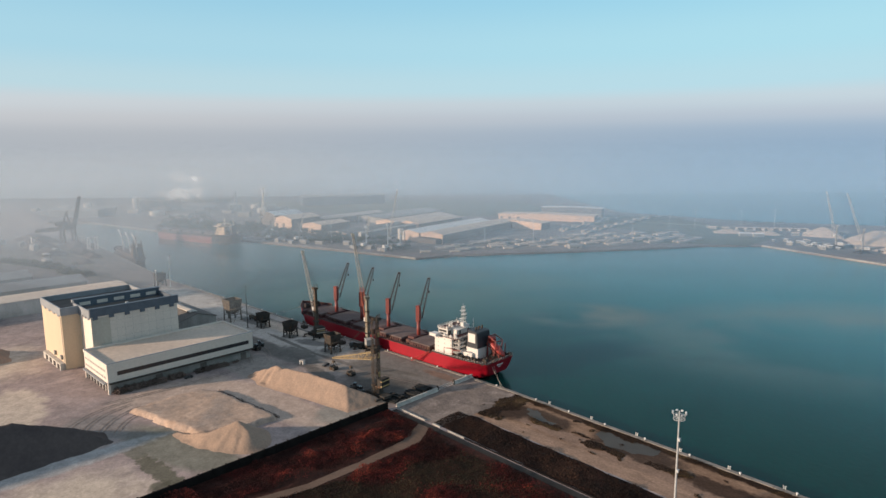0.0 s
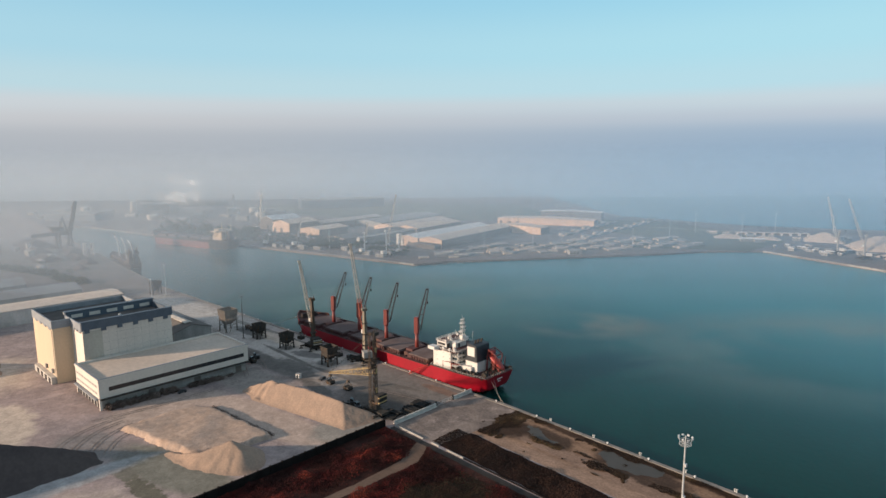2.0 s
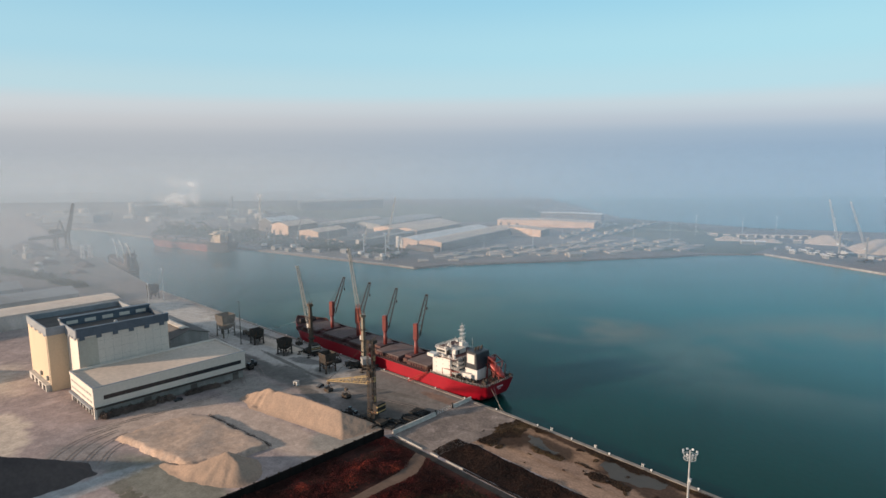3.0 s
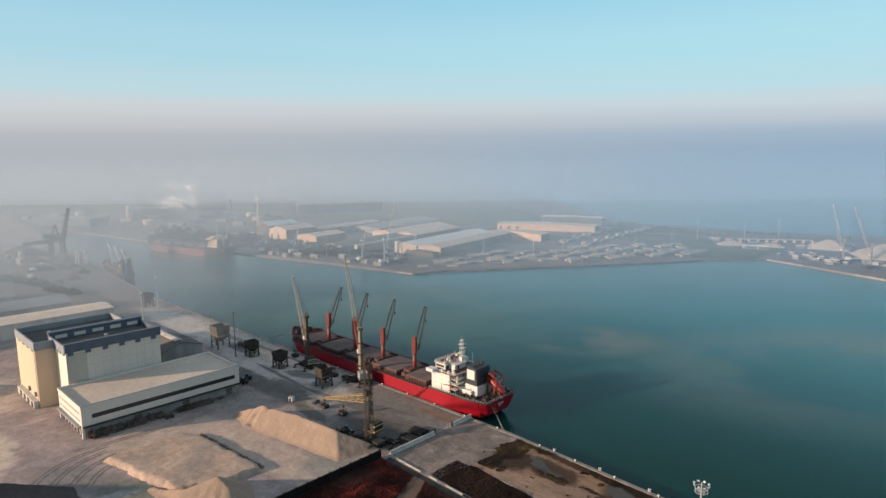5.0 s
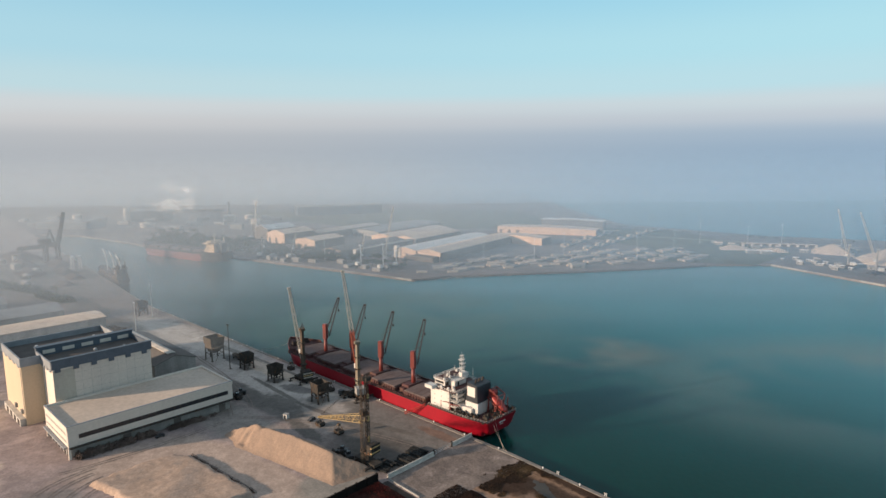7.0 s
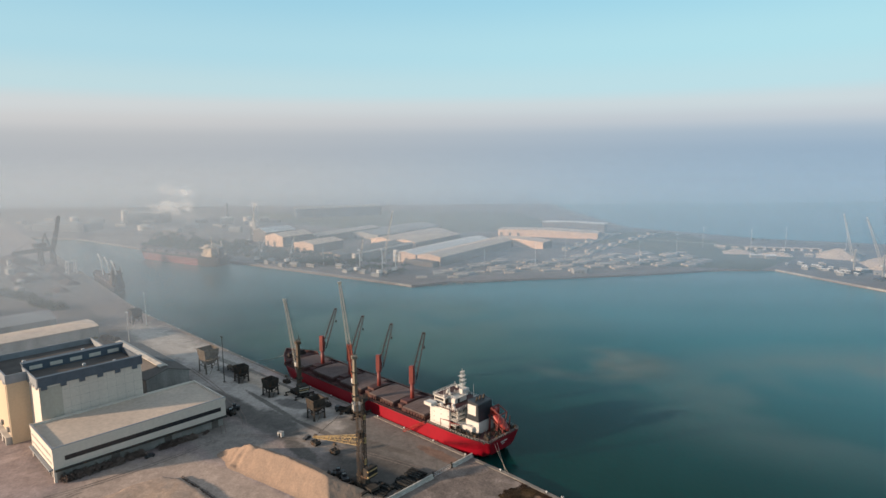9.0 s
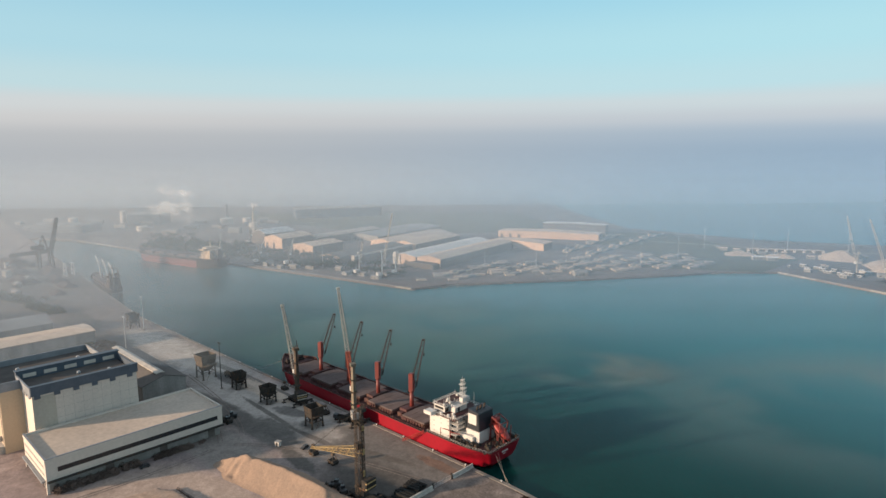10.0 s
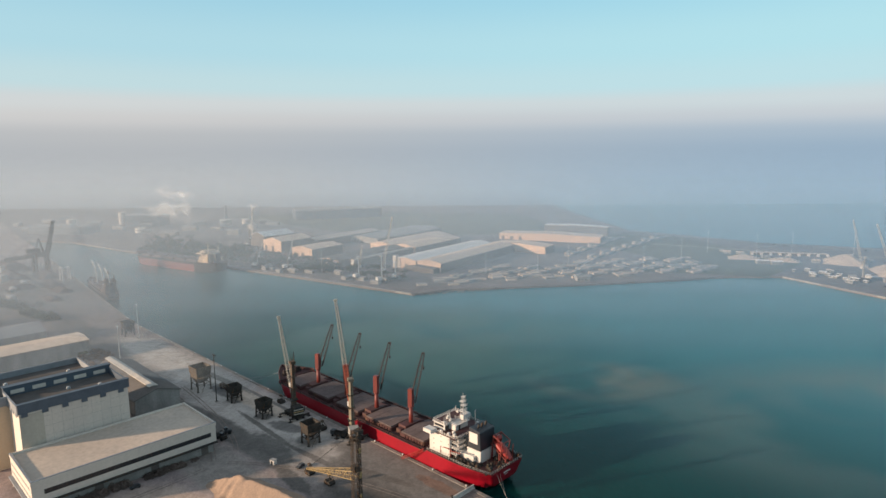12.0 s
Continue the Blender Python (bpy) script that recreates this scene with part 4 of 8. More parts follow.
    for sy in (-1, 1):
        bm = bmesh.new()
        rail(bm, [(37, sy * 13.0, z + 0.8), (160, sy * 13.0, z + 0.8)], 1.0, 2.5, 0.045)
        part("deck_rail", bm, M["deck_red"], s)
    # forecastle gear
    bm = bmesh.new()
    for y in (-4, 4):
        rod(bm, (168, y - 1.8, FORE + 0.9), (168, y + 1.8, FORE + 0.9), 0.9, 0.9, 10)
        box(bm, 166.5, 169.5, y - 2.2, y + 2.2, FORE - 1.4, FORE + 0.2)
    part("windlass", bm, M["jib_dark"], s, "anchor windlass")
    bm = bmesh.new()
    rod(bm, (165, 0, FORE - 1), (165, 0, FORE + 13), 0.4, 0.2, 8)
    rod(bm, (165, -1.8, FORE + 9.5), (165, 1.8, FORE + 9.5), 0.12, 0.12, 6)
    box(bm, 164.4, 165.6, -0.8, 0.8, FORE + 6.5, FORE + 6.8)
    part("foremast", bm, M["jib_dark"], s, "slim dark foremast")
    # accommodation
    zp = POOP - 0.7
    bm = bmesh.new()
    box(bm, 24.4, 37.0, -10.3, 10.3, zp, zp + 9.4)
    box(bm, 22.0, 24.5, -7.0, 7.0, zp, zp + 9.4)
    me = data("accommodation", bm, M["ship_white"], False, 0.12)
    acc = new("accommodation", me)
    acc.parent = s
    tagged(acc, "white accommodation block")
    for k in range(4):
        bm = bmesh.new()
        box(bm, 20.4, 24.4, -10.4 + k * 0.5, 10.4 - k * 0.5, zp + 2.3 * (k + 1) - 0.1, zp + 2.3 * (k + 1) + 0.05)
        w = 10.3 - k * 0.5
        rail(bm, [(24.3, w, zp + 2.3 * (k + 1)), (20.5, w, zp + 2.3 * (k + 1)), (20.5, -w, zp + 2.3 * (k + 1)), (24.3, -w, zp + 2.3 * (k + 1))], 1.1, 1.2, 0.06)
        for y in (-w, -w * 0.45, w * 0.45, w):
            rod(bm, (20.6, y, zp + 2.3 * k), (20.6, y, zp + 2.3 * (k + 1)), 0.1, 0.1, 4)
        part("gallery", bm, M["ship_white"], acc, "white aft gallery with rails")
        for i in range(7):
            bm = bmesh.new()
            y = -8.4 + i * 2.8
            xa = 21.93 if abs(y) < 7 else 24.33
            box(bm, xa, xa + 0.06, y - (0.4 if i % 2 else 0.6), y + 0.4, zp + 2.3 * k + (0.9 if i % 2 else 0.1), zp + 2.3 * k + 1.9)
            part("porthole_window", bm, M["dark_glass"], acc)
        for i in range(3):
            bm = bmesh.new()
            x = 25.0 + i * 4.6
            box(bm, x - 0.2, x + 0.2, 10.31, 10.36, zp + 2.3 * k + 1.1, zp + 2.3 * k + 1.5)
            part("porthole_window", bm, M["dark_glass"], acc)
    zb = zp + 9.4
    bm = bmesh.new()
    box(bm, 32.6, 37.8, -13.6, 13.6, zb, zb + 0.35)
    for y0, y1 in ((-13.6, -9.5), (9.5, 13.6)):
        box(bm, 33.0, 37.8, y0, y1, zb + 0.35, zb + 1.5)
    part("bridge_wing", bm, M["ship_white"], s, "white bridge deck with wings", False, 0.05)
    bm = bmesh.new()
    box(bm, 20.6, 37.7, -10.6, 10.6, zb - 0.1, zb + 0.12)
    part("boat_deck", bm, M["deck_red"], s, "brown-red deck above the cabins")
    bm = bmesh.new()
    rail(bm, [(32.6, 10.5, zb + 0.1), (20.7, 10.5, zb + 0.1), (20.7, -10.5, zb + 0.1), (32.6, -10.5, zb + 0.1)], 1.1, 1.2, 0.07)
    rail(bm, [(33, 13.5, zb + 1.3), (37.7, 13.5, zb + 1.3)], 0.5, 0.9, 0.06)
    for x, y in ((22.5, 8.5), (23.5, -8), (25.2, 9.4), (29.5, 9.6), (24.8, 6.6)):
        box(bm, x, x + 1.1, y - 0.5, y + 0.5, zb + 0.1, zb + 1.5)
    part("boat_deck_rail", bm, M["ship_white"], s, "white rails and lockers")
    bm = bmesh.new()
    box(bm, 30.2, 37.2, -7.2, 7.2, zb + 0.12, zb + 3.2)
    box(bm, 26.4, 30.4, -4.2, 4.2, zb + 0.12, zb + 2.9)
    wh = part("wheelhouse", bm, M["ship_white"], s, "white wheelhouse", False, 0.15)
    bm = bmesh.new()
    box(bm, 31.0, 36.6, 7.21, 7.27, zb + 1.4, zb + 2.5)
    box(bm, 37.21, 37.27, -7.0, 7.0, zb + 1.5, zb + 2.6)
    box(bm, 30.13, 30.19, 4.6, 6.9, zb + 0.4, zb + 2.4)
    box(bm, 26.33, 26.39, 1.0, 2.2, zb + 0.3, zb + 2.3)
    part("bridge_window", bm, M["dark_glass"], wh, "dark band of bridge windows")
    bm = bmesh.new()
    box(bm, 29.6, 37.6, -7.8, 7.8, zb + 3.2, zb + 3.4)
    box(bm, 25.6, 29.6, -4.6, 4.6, zb + 2.9, zb + 3.1)
    rail(bm, [(29.8, -7.6, zb + 3.4), (37.4, -7.6, zb + 3.4), (37.4, 7.6, zb + 3.4), (29.8, 7.6, zb + 3.4), (29.8, -7.6, zb + 3.4)], 1.1, 1.0, 0.06)
    rail(bm, [(29.6, -4.5, zb + 3.1), (25.7, -4.5, zb + 3.1), (25.7, 4.5, zb + 3.1), (29.6, 4.5, zb + 3.1)], 1.1, 1.0, 0.06)
    ra = random.Random(12)
    for i in range(16):
        x, y = ra.uniform(30.5, 36.5), ra.uniform(-7, 7)
        rod(bm, (x, y, zb + 3.4), (x, y, zb + 3.4 + ra.uniform(1.0, 3.4)), 0.09, 0.06, 4)
        if i % 3 == 0:
            box(bm, x - 0.5, x + 0.5, y - 0.4, y + 0.4, zb + 3.4, zb + 4.4)
    part("monkey_island", bm, M["ship_white"], s, "white railed compass deck")
    bm = bmesh.new()
    box(bm, 30.0, 37.2, -7.4, 7.4, zb + 3.41, zb + 3.46)
    box(bm, 33.1, 37.6, -13.3, -7.4, zb + 0.36, zb + 0.42)
    box(bm, 33.1, 37.6, 7.4, 13.3, zb + 0.36, zb + 0.42)
    part("deck_covering", bm, M["deck_red"], s, "brown-red covering of the bridge decks")
    bm = bmesh.new()
    zm = zb + 3.4
    box(bm, 26.6, 28.8, -3.5, -1.3, zm, zm + 2.4)
    for dx, dy in ((-0.9, -0.9), (0.9, -0.9), (0.9, 0.9), (-0.9, 0.9)):
        rod(bm, (27.7 + dx, -2.4 + dy, zm + 2), (27.7 + dx * 0.6, -2.4 + dy * 0.6, zm + 11.0), 0.14, 0.11, 4)
    for i in range(9):
        h = zm + 2.6 + i * 0.95
        rod(bm, (27.2, -2.9, h), (28.2, -1.9, h + 0.95), 0.07, 0.07, 4)
        rod(bm, (28.2, -2.9, h + 0.95), (27.2, -1.9, h), 0.07, 0.07, 4)
    for h, w, y in ((4.4, 1.35, 0.5), (6.6, 1.15, -0.5), (8.8, 1.2, 0.3), (10.8, 0.8, 0)):
        box(bm, 27.7 - w, 27.7 + w, -2.4 + y - w, -2.4 + y + w, zm + h, zm + h + 0.14)
        rail(bm, [(27.7 - w, -2.4 + y + w, zm + h), (27.7 - w, -2.4 + y - w, zm + h)], 0.8, 0.7, 0.05)
    box(bm, 26.4, 26.7, -3.9, -0.9, zm + 5.2, zm + 5.5)
    rod(bm, (26.6, -2.4, zm + 4.5), (26.6, -2.4, zm + 5.3), 0.2, 0.2, 6)
    rod(bm, (27.7, -4.1, zm + 9.6), (27.7, -0.7, zm + 9.6), 0.08, 0.08, 4)
    rod(bm, (27.7, -2.4, zm + 11), (27.7, -2.4, zm + 12.8), 0.1, 0.05, 6)
    rod(bm, (24.0, -6.5, zm - 3), (24.0, -6.5, zm + 4.4), 0.08, 0.05, 4)
    part("radar_mast", bm, M["ship_white"], s, "white radar mast with platforms")
    # funnel casing
    bm = bmesh.new()
    box(bm, 10.5, 18.5, -5.4, 5.4, zp, zp + 5.4)
    box(bm, 13.0, 22.0, -7.2, 7.2, zp, zp + 3.0)
    part("funnel_casing", bm, M["ship_white"], s, "white engine casing", False, 0.1)
    bm = bmesh.new()
    foot = [bm.verts.new((x, y, zp + 5.4)) for x, y in ((10.6, -5.3), (18.4, -5.3), (18.4, 5.3), (10.6, 5.3))]
    head = [bm.verts.new((x, y, z)) for x, y, z in ((11.2, -4.9, zp + 13.9), (17.6, -4.9, zp + 14.9), (17.6, 5.27, zp + 14.9), (11.2, 5.27, zp + 13.9))]
    for k in range(4):
        bm.faces.new((foot[k], foot[(k + 1) % 4], head[(k + 1) % 4], head[k]))
    bm.faces.new(head)
    bm.faces.new(foot[::-1])
    fu = part("funnel", bm, M["funnel"], s, "near-black funnel", False, 0.35)
    bm = bmesh.new()
    box(bm, 12.4, 17.2, 5.31, 5.36, zp + 8.2, zp + 13.0)
    part("funnel_mark", bm, M["ship_white"], fu, "plain white square on the funnel")
    bm = bmesh.new()
    for y in (-2.4, 0.2, 2.4):
        rod(bm, (14.5, y, zp + 14.4), (13.9, y, zp + 16.2), 0.5, 0.45, 10)
    part("exhaust_pipe", bm, M["steel_dark"], fu)
    # free-fall lifeboat on its ramp
    bm = bmesh.new()
    ring = []
    for i in range(10):
        t = i / 9
        r = 2.35 * math.sin(math.pi * (0.08 + 0.86 * t)) ** 0.55
        c = Vector((10.0 - 9.4 * t, -3.4, zp + 8.4 - 5.6 * t))
        ring.append([bm.verts.new(c + Vector((0.5 * r * math.sin(k), r * math.cos(k), r * math.sin(k) * 0.95))) for k in (math.tau * j / 12 for j in range(12))])
    for a, b in zip(ring, ring[1:]):
        for j in range(12):
            bm.faces.new((a[j], a[(j + 1) % 12], b[(j + 1) % 12], b[j]))
    bm.faces.new(ring[0][::-1])
    bm.faces.new(ring[-1])
    box(bm, 6.8, 9.8, -4.8, -2.0, zp + 8.4, zp + 10.9)
    bmesh.ops.recalc_face_normals(bm, faces=list(bm.faces))
    lb = part("lifeboat", bm, M["boat_orange"], s, "orange-red free-fall lifeboat", True)
    bm = bmesh.new()
    for y in (-5.2, -1.6):
        rod(bm, (11.5, y, zp + 7.6), (0.6, y, zp + 1.0), 0.28, 0.28, 4)
        for x in (2.5, 6.0, 9.5):
            rod(bm, (x, y, zp), (x, y, zp + 1.0 + (x - 0.6) * 0.6), 0.2, 0.2, 4)
    for x in (3, 7, 11):
        rod(bm, (x, -5.2, zp + 1.4 + (x - 0.6) * 0.6), (x, -1.6, zp + 1.4 + (x - 0.6) * 0.6), 0.16, 0.16, 4)
    for y in (-6.1, -0.7):
        rod(bm, (9.6, y, zp), (8.4, y, zp + 11.6), 0.38, 0.3, 6)
        rod(bm, (8.4, y, zp + 11.6), (3.4, y, zp + 9.4), 0.34, 0.28, 6)
        rod(bm, (5.0, y, zp), (3.4, y, zp + 9.4), 0.3, 0.26, 6)
    for x, z in ((8.4, 11.6), (3.4, 9.4)):
        rod(bm, (x, -6.1, zp + z), (x, -0.7, zp + z), 0.3, 0.3, 6)
    rod(bm, (2.0, -5.8, zp), (1.2, -5.6, zp + 8.5), 0.25, 0.2, 6)
    rod(bm, (2.0, -1.0, zp), (1.2, -1.2, zp + 8.5), 0.25, 0.2, 6)
    part("lifeboat_ramp", bm, M["crane_red"], s, "orange-red lifeboat launching ramp")
    # poop clutter
    bm = bmesh.new()
    rnd = random.Random(9)
    for i in range(150):
        x, y = rnd.uniform(1.2, 24), rnd.uniform(-11.5, 11.5)
        if abs(y) < 8.6 and x > 9.0:
            y = math.copysign(rnd.uniform(8.7, 11.8), y)
        h = rnd.uniform(0.5, 2.1)
        if rnd.random() < 0.25:
            rod(bm, (x, y, zp), (x, y, zp + h * 1.6), 0.12, 0.08, 5)
        elif rnd.random() < 0.4:
            rod(bm, (x, y - 0.8, zp + h * 0.6), (x, y + 0.8, zp + h * 0.6), h * 0.45, h * 0.45, 8)
        else:
            box(bm, x, x + rnd.uniform(0.3, 1.5), y, y + rnd.uniform(0.3, 1.3), zp, zp + h)
    tagged(part("mooring_gear", bm, M["steel_dark"], s, "dark winches, bollards and drums on the poop deck"), kind="stuff")
    bm = bmesh.new()
    rail(bm, [(36, 13.1, zp + 0.7), (12, 12.9, zp + 0.7), (0.4, 10.8, zp + 0.7), (0.4, -10.8, zp + 0.7), (12, -12.9, zp + 0.7), (36, -13.1, zp + 0.7)], 1.1, 1.5, 0.065)
    part("poop_rail", bm, M["lower_wall"], s, "pale poop rail")
    bm = bmesh.new()
    for x, y in ((30, 9.9), (24, 10.0)):
        rod(bm, (x, y, zp), (x, y, zp + 3.6), 0.5, 0.45, 8)
        rod(bm, (x, y, zp + 3.2), (x - 7, y + 1.2, zp + 4.6), 0.25, 0.2, 6)
    part("stores_crane", bm, M["crane_red"], s, "small orange-red stores crane")
    # name bars on the transom
    for k in range(11):
        bm = bmesh.new()
        if k < 7:
            box(bm, -0.05, 0.03, 2.1 - k * 0.65, 2.5 - k * 0.65, 7.4, 8.0)
        else:
            box(bm, 0.3, 0.42, 1.0 - (k - 7) * 0.6, 1.3 - (k - 7) * 0.6, 6.2, 6.55)
        part("name_bar", bm, M["mark"], s, "plain white bar on the transom")
    # gangway
    bm = bmesh.new()
    truss(bm, (37.5, 13.4, zp + 0.3), (47.5, 18.2, 3.4), 0.9, 0.9, 9, 0.09, 0.05)
    part("gangway", bm, M["boat_orange"], s, "lowered aluminium and red gangway")
    return s


bulk_carrier()


def rope(pts_a, pts_b, sag):
    a, b = Vector(pts_a), Vector(pts_b)
    bm = bmesh.new()
    last = a
    for i in range(1, 9):
        t = i / 8
        p = a.lerp(b, t) - Vector((0, 0, sag * 4 * t * (1 - t)))
        rod(bm, last, p, 0.06, 0.06, 5)
        last = p
    solid("mooring_rope", bm, M["rope"], QUAY, "pale mooring rope from the ship to the quay", "rope", group="mooring ropes")


rope((16.5, -8, 8.5), (1.5, 0.9, 3.1), 0.8)
rope((16.5, -10, 8.5), (3.0, 0.9, 3.1), 0.6)
rope((190, -11, 10), (212, 1.0, 3.1), 0.8)
rope((190, -9, 10), (206, 1.0, 3.1), 0.6)


# ---- quay things ----
def harbour_crane(m, label, foot, tip, top, tower_mat, low_mat, high_mat, split, house_mat, group="", stripes=True, z_foot=17.0, detail=True, lift=0.0, girth=1.55, lattice=False):
    """A mobile harbour crane: chassis on outriggers, slewing house, tapered tower, lattice jib. foot, tip and top are in its own frame."""
    s = thing("harbour_crane", m, label, "crane", group)
    bm = bmesh.new()
    box(bm, -6.5, 6.5, -2.2, 2.2, 1.2, 2.3)
    for x in (-5, 5):
        box(bm, x - 0.5, x + 0.5, -6.0, 6.0, 1.1, 1.8)
        for y in (-5.8, 5.8):
            rod(bm, (x, y, 0.25), (x, y, 1.5), 0.22, 0.22, 8)
            box(bm, x - 1.0, x + 1.0, y - 0.9, y + 0.9, 0, 0.25)
    part("chassis", bm, M["steel_dark"], s, "dark chassis on outriggers")
    if detail:
        for x in (-5.6, -3.4, -1.2, 1.2, 3.4, 5.6):
            for y in (-1.9, 1.9):
                bm = bmesh.new()
                rod(bm, (x, y - 0.35, 0.65), (x, y + 0.35, 0.65), 0.65, 0.65, 12)
                part("wheel", bm, M["black"], s)
    d = Vector((tip[0], tip[1], 0)).normalized()
    n = Vector((-d.y, d.x, 0))
    turn = Matrix(((d.x, n.x, 0, 0), (d.y, n.y, 0, 0), (0, 0, 1, 0), (0, 0, 0, 1)))
    bm = bmesh.new()
    rod(bm, (0, 0, 2.2), (0, 0, 3.4 + lift), 2.0, 1.8, 16)
    turn = turn @ Matrix.Translation((0, 0, lift))
    tail = -4.4 if lattice else -7.4
    box(bm, tail, 2.2, -2.6, 2.6, 3.3, 4.0, turn)
    part("slew_platform", bm, M["steel_dark"], s)
    bm = bmesh.new()
    box(bm, tail + 0.6, -1.6, -2.5, 2.5, 4.0, 7.4, turn)
    part("machine_house", bm, house_mat, s, "crane machine house", False, 0.12)
    flat = turn @ Matrix.Translation((0, 0, -lift))
    if stripes:
        for k in range(3):
            bm = bmesh.new()
            box(bm, tail - 0.2, tail + 0.55, -2.6, 2.6, 3.9 + k * 1.15, 4.5 + k * 1.15, turn)
            part("counterweight_stripe", bm, (M["crane_yellow"] if k != 1 else M["black"]) if lattice else (M["crane_white"] if k != 1 else M["crane_yellow"]), s, "striped counterweight")
        bm = bmesh.new()
        box(bm, tail - 0.15, tail + 0.58, -2.55, 2.55, 3.4, 7.4, turn)
        part("counterweight", bm, M["black"], s)
    bm = bmesh.new()
    t = Vector((0, 0, 4.0))
    u = Vector((0, 0, top))
    turn = flat
    if lattice:
        truss(bm, t, u, girth * 1.5, girth * 1.1, 18, 0.17, 0.12, (0, 1, 0))
    else:
        rod(bm, t, u, girth, girth * 0.65, 4)
    box(bm, -1.5, 1.5, -1.4, 1.4, top - 0.2, top + 1.2, turn)
    for s2 in (-1, 1):
        rod(bm, u + n * 0.9 * s2, u + n * 0.9 * s2 - d * 1.2 + Vector((0, 0, 3.0)), 0.2, 0.15, 4)
    part("tower", bm, tower_mat, s, "tapered crane tower")
    if lattice:
        for z0, z1 in ((10, 12.5), (19, 21.5), (29, 31)):
            bm = bmesh.new()
            box(bm, -0.85, -0.3, -0.7, 0.3, z0, z1, turn)
            part("tower_panel", bm, M["crane_yellow"], s, "faded yellow tower panel", False, 0.05)
    elif detail:
        bm = bmesh.new()
        for i in range(int((top - 5) / 1.6)):
            h = 5 + i * 1.6
            w = 1.55 + (1.0 - 1.55) * (h - 4) / (top - 4)
            for sy in (-0.35, 0.35):
                rod(bm, turn @ Vector((-w * 0.75, sy, h)), turn @ Vector((-w * 0.75 + 0.02, sy, h + 1.6)), 0.05, 0.05, 4)
            rod(bm, turn @ Vector((-w * 0.75 - 0.05, -0.35, h)), turn @ Vector((-w * 0.75 - 0.05, 0.35, h)), 0.05, 0.05, 4)
            if i % 4 == 3:
                box(bm, -w - 1.0, w + 0.4, -w - 0.5, w + 0.5, h, h + 0.12, turn)
        part("tower_ladder", bm, M["steel_dark"], s)
    bm = bmesh.new()
    box(bm, 1.0, 3.4, -1.3, 1.3, z_foot - 1.2, z_foot + 1.3, turn)
    cab = part("operator_cab", bm, M["steel_dark"] if lattice else M["ship_white"], s, "boxy operator cab on the tower", False, 0.15)
    bm = bmesh.new()
    box(bm, 3.41, 3.47, -1.1, 1.1, z_foot - 0.5, z_foot + 0.9, turn)
    part("cab_window", bm, M["dark_glass"], cab)
    f = Vector((0, 0, foot)) + d * 1.3
    e = Vector(tip)
    c = f.lerp(e, split)
    bm = bmesh.new()
    wide = 0.62 if lattice else 1.0
    truss(bm, f, c, (3.4 if lattice else 1.7) , 1.9, max(3, int(14 * split)), 0.16, 0.08)
    part("jib_lower", bm, low_mat, s, "lower lattice jib section")
    bm = bmesh.new()
    truss(bm, c, e, 1.9, 1.0 * wide, max(4, int(22 * (1 - split))), 0.14, 0.08)
    rod(bm, e + n * 0.9 * wide, e - n * 0.9 * wide, 0.6 * wide, 0.6 * wide, 8)
    part("jib_upper", bm, high_mat, s, "upper lattice jib section")
    bm = bmesh.new()
    for s2 in (-0.6, 0.6):
        rod(bm, u + n * s2 + Vector((0, 0, 2.6)) - d, e + n * s2, 0.06, 0.06, 4)
    part("stay_cable", bm, M["black"], s)
    return s


harbour_crane(at(98.0, 5.5), "beige mobile harbour crane with a white and red lattice jib", 17.0, (28.9, -13.5, 63.5), 30.0,
              M["crane_beige"], M["red_lattice"], M["crane_white"], 0.36, M["lower_wall"], "quay cranes", False)
harbour_crane(at(141.5, 11.0), "mobile harbour crane with pale lattice jib and striped counterweight", 13.0, (19.0, -4.5, 51.0), 30.0,
              M["steel_brown"], M["crane_white"], M["crane_white"], 0.3, M["steel_dark"], "quay cranes")
harbour_crane(at(38.0, 48.0), "dark and yellow mobile harbour crane with its jib lowered flat", 20.0, (30.0, 3.2, 13.0), 37.0,
              M["steel_dark"], M["crane_yellow"], M["crane_yellow"], 0.5, M["steel_dark"], "quay cranes", z_foot=22.0, lift=2.5, girth=1.0, lattice=True)
# second pale mast leg beside the lowered crane's tower
s = thing("crane_mast", at(38.4, 50.6), "pale lattice mast beside the lowered crane", "mast")
bm = bmesh.new()
truss(bm, (0, 0, 0), (0, 0, 38.6), 1.1, 0.7, 17, 0.11, 0.06, (0, 1, 0))
part("lattice", bm, M["steel_brown"], s)
bm = bmesh.new()
box(bm, -1.3, 1.3, -1.3, 1.3, 0, 1.0)
part("footing", bm, M["steel_dark"], s)


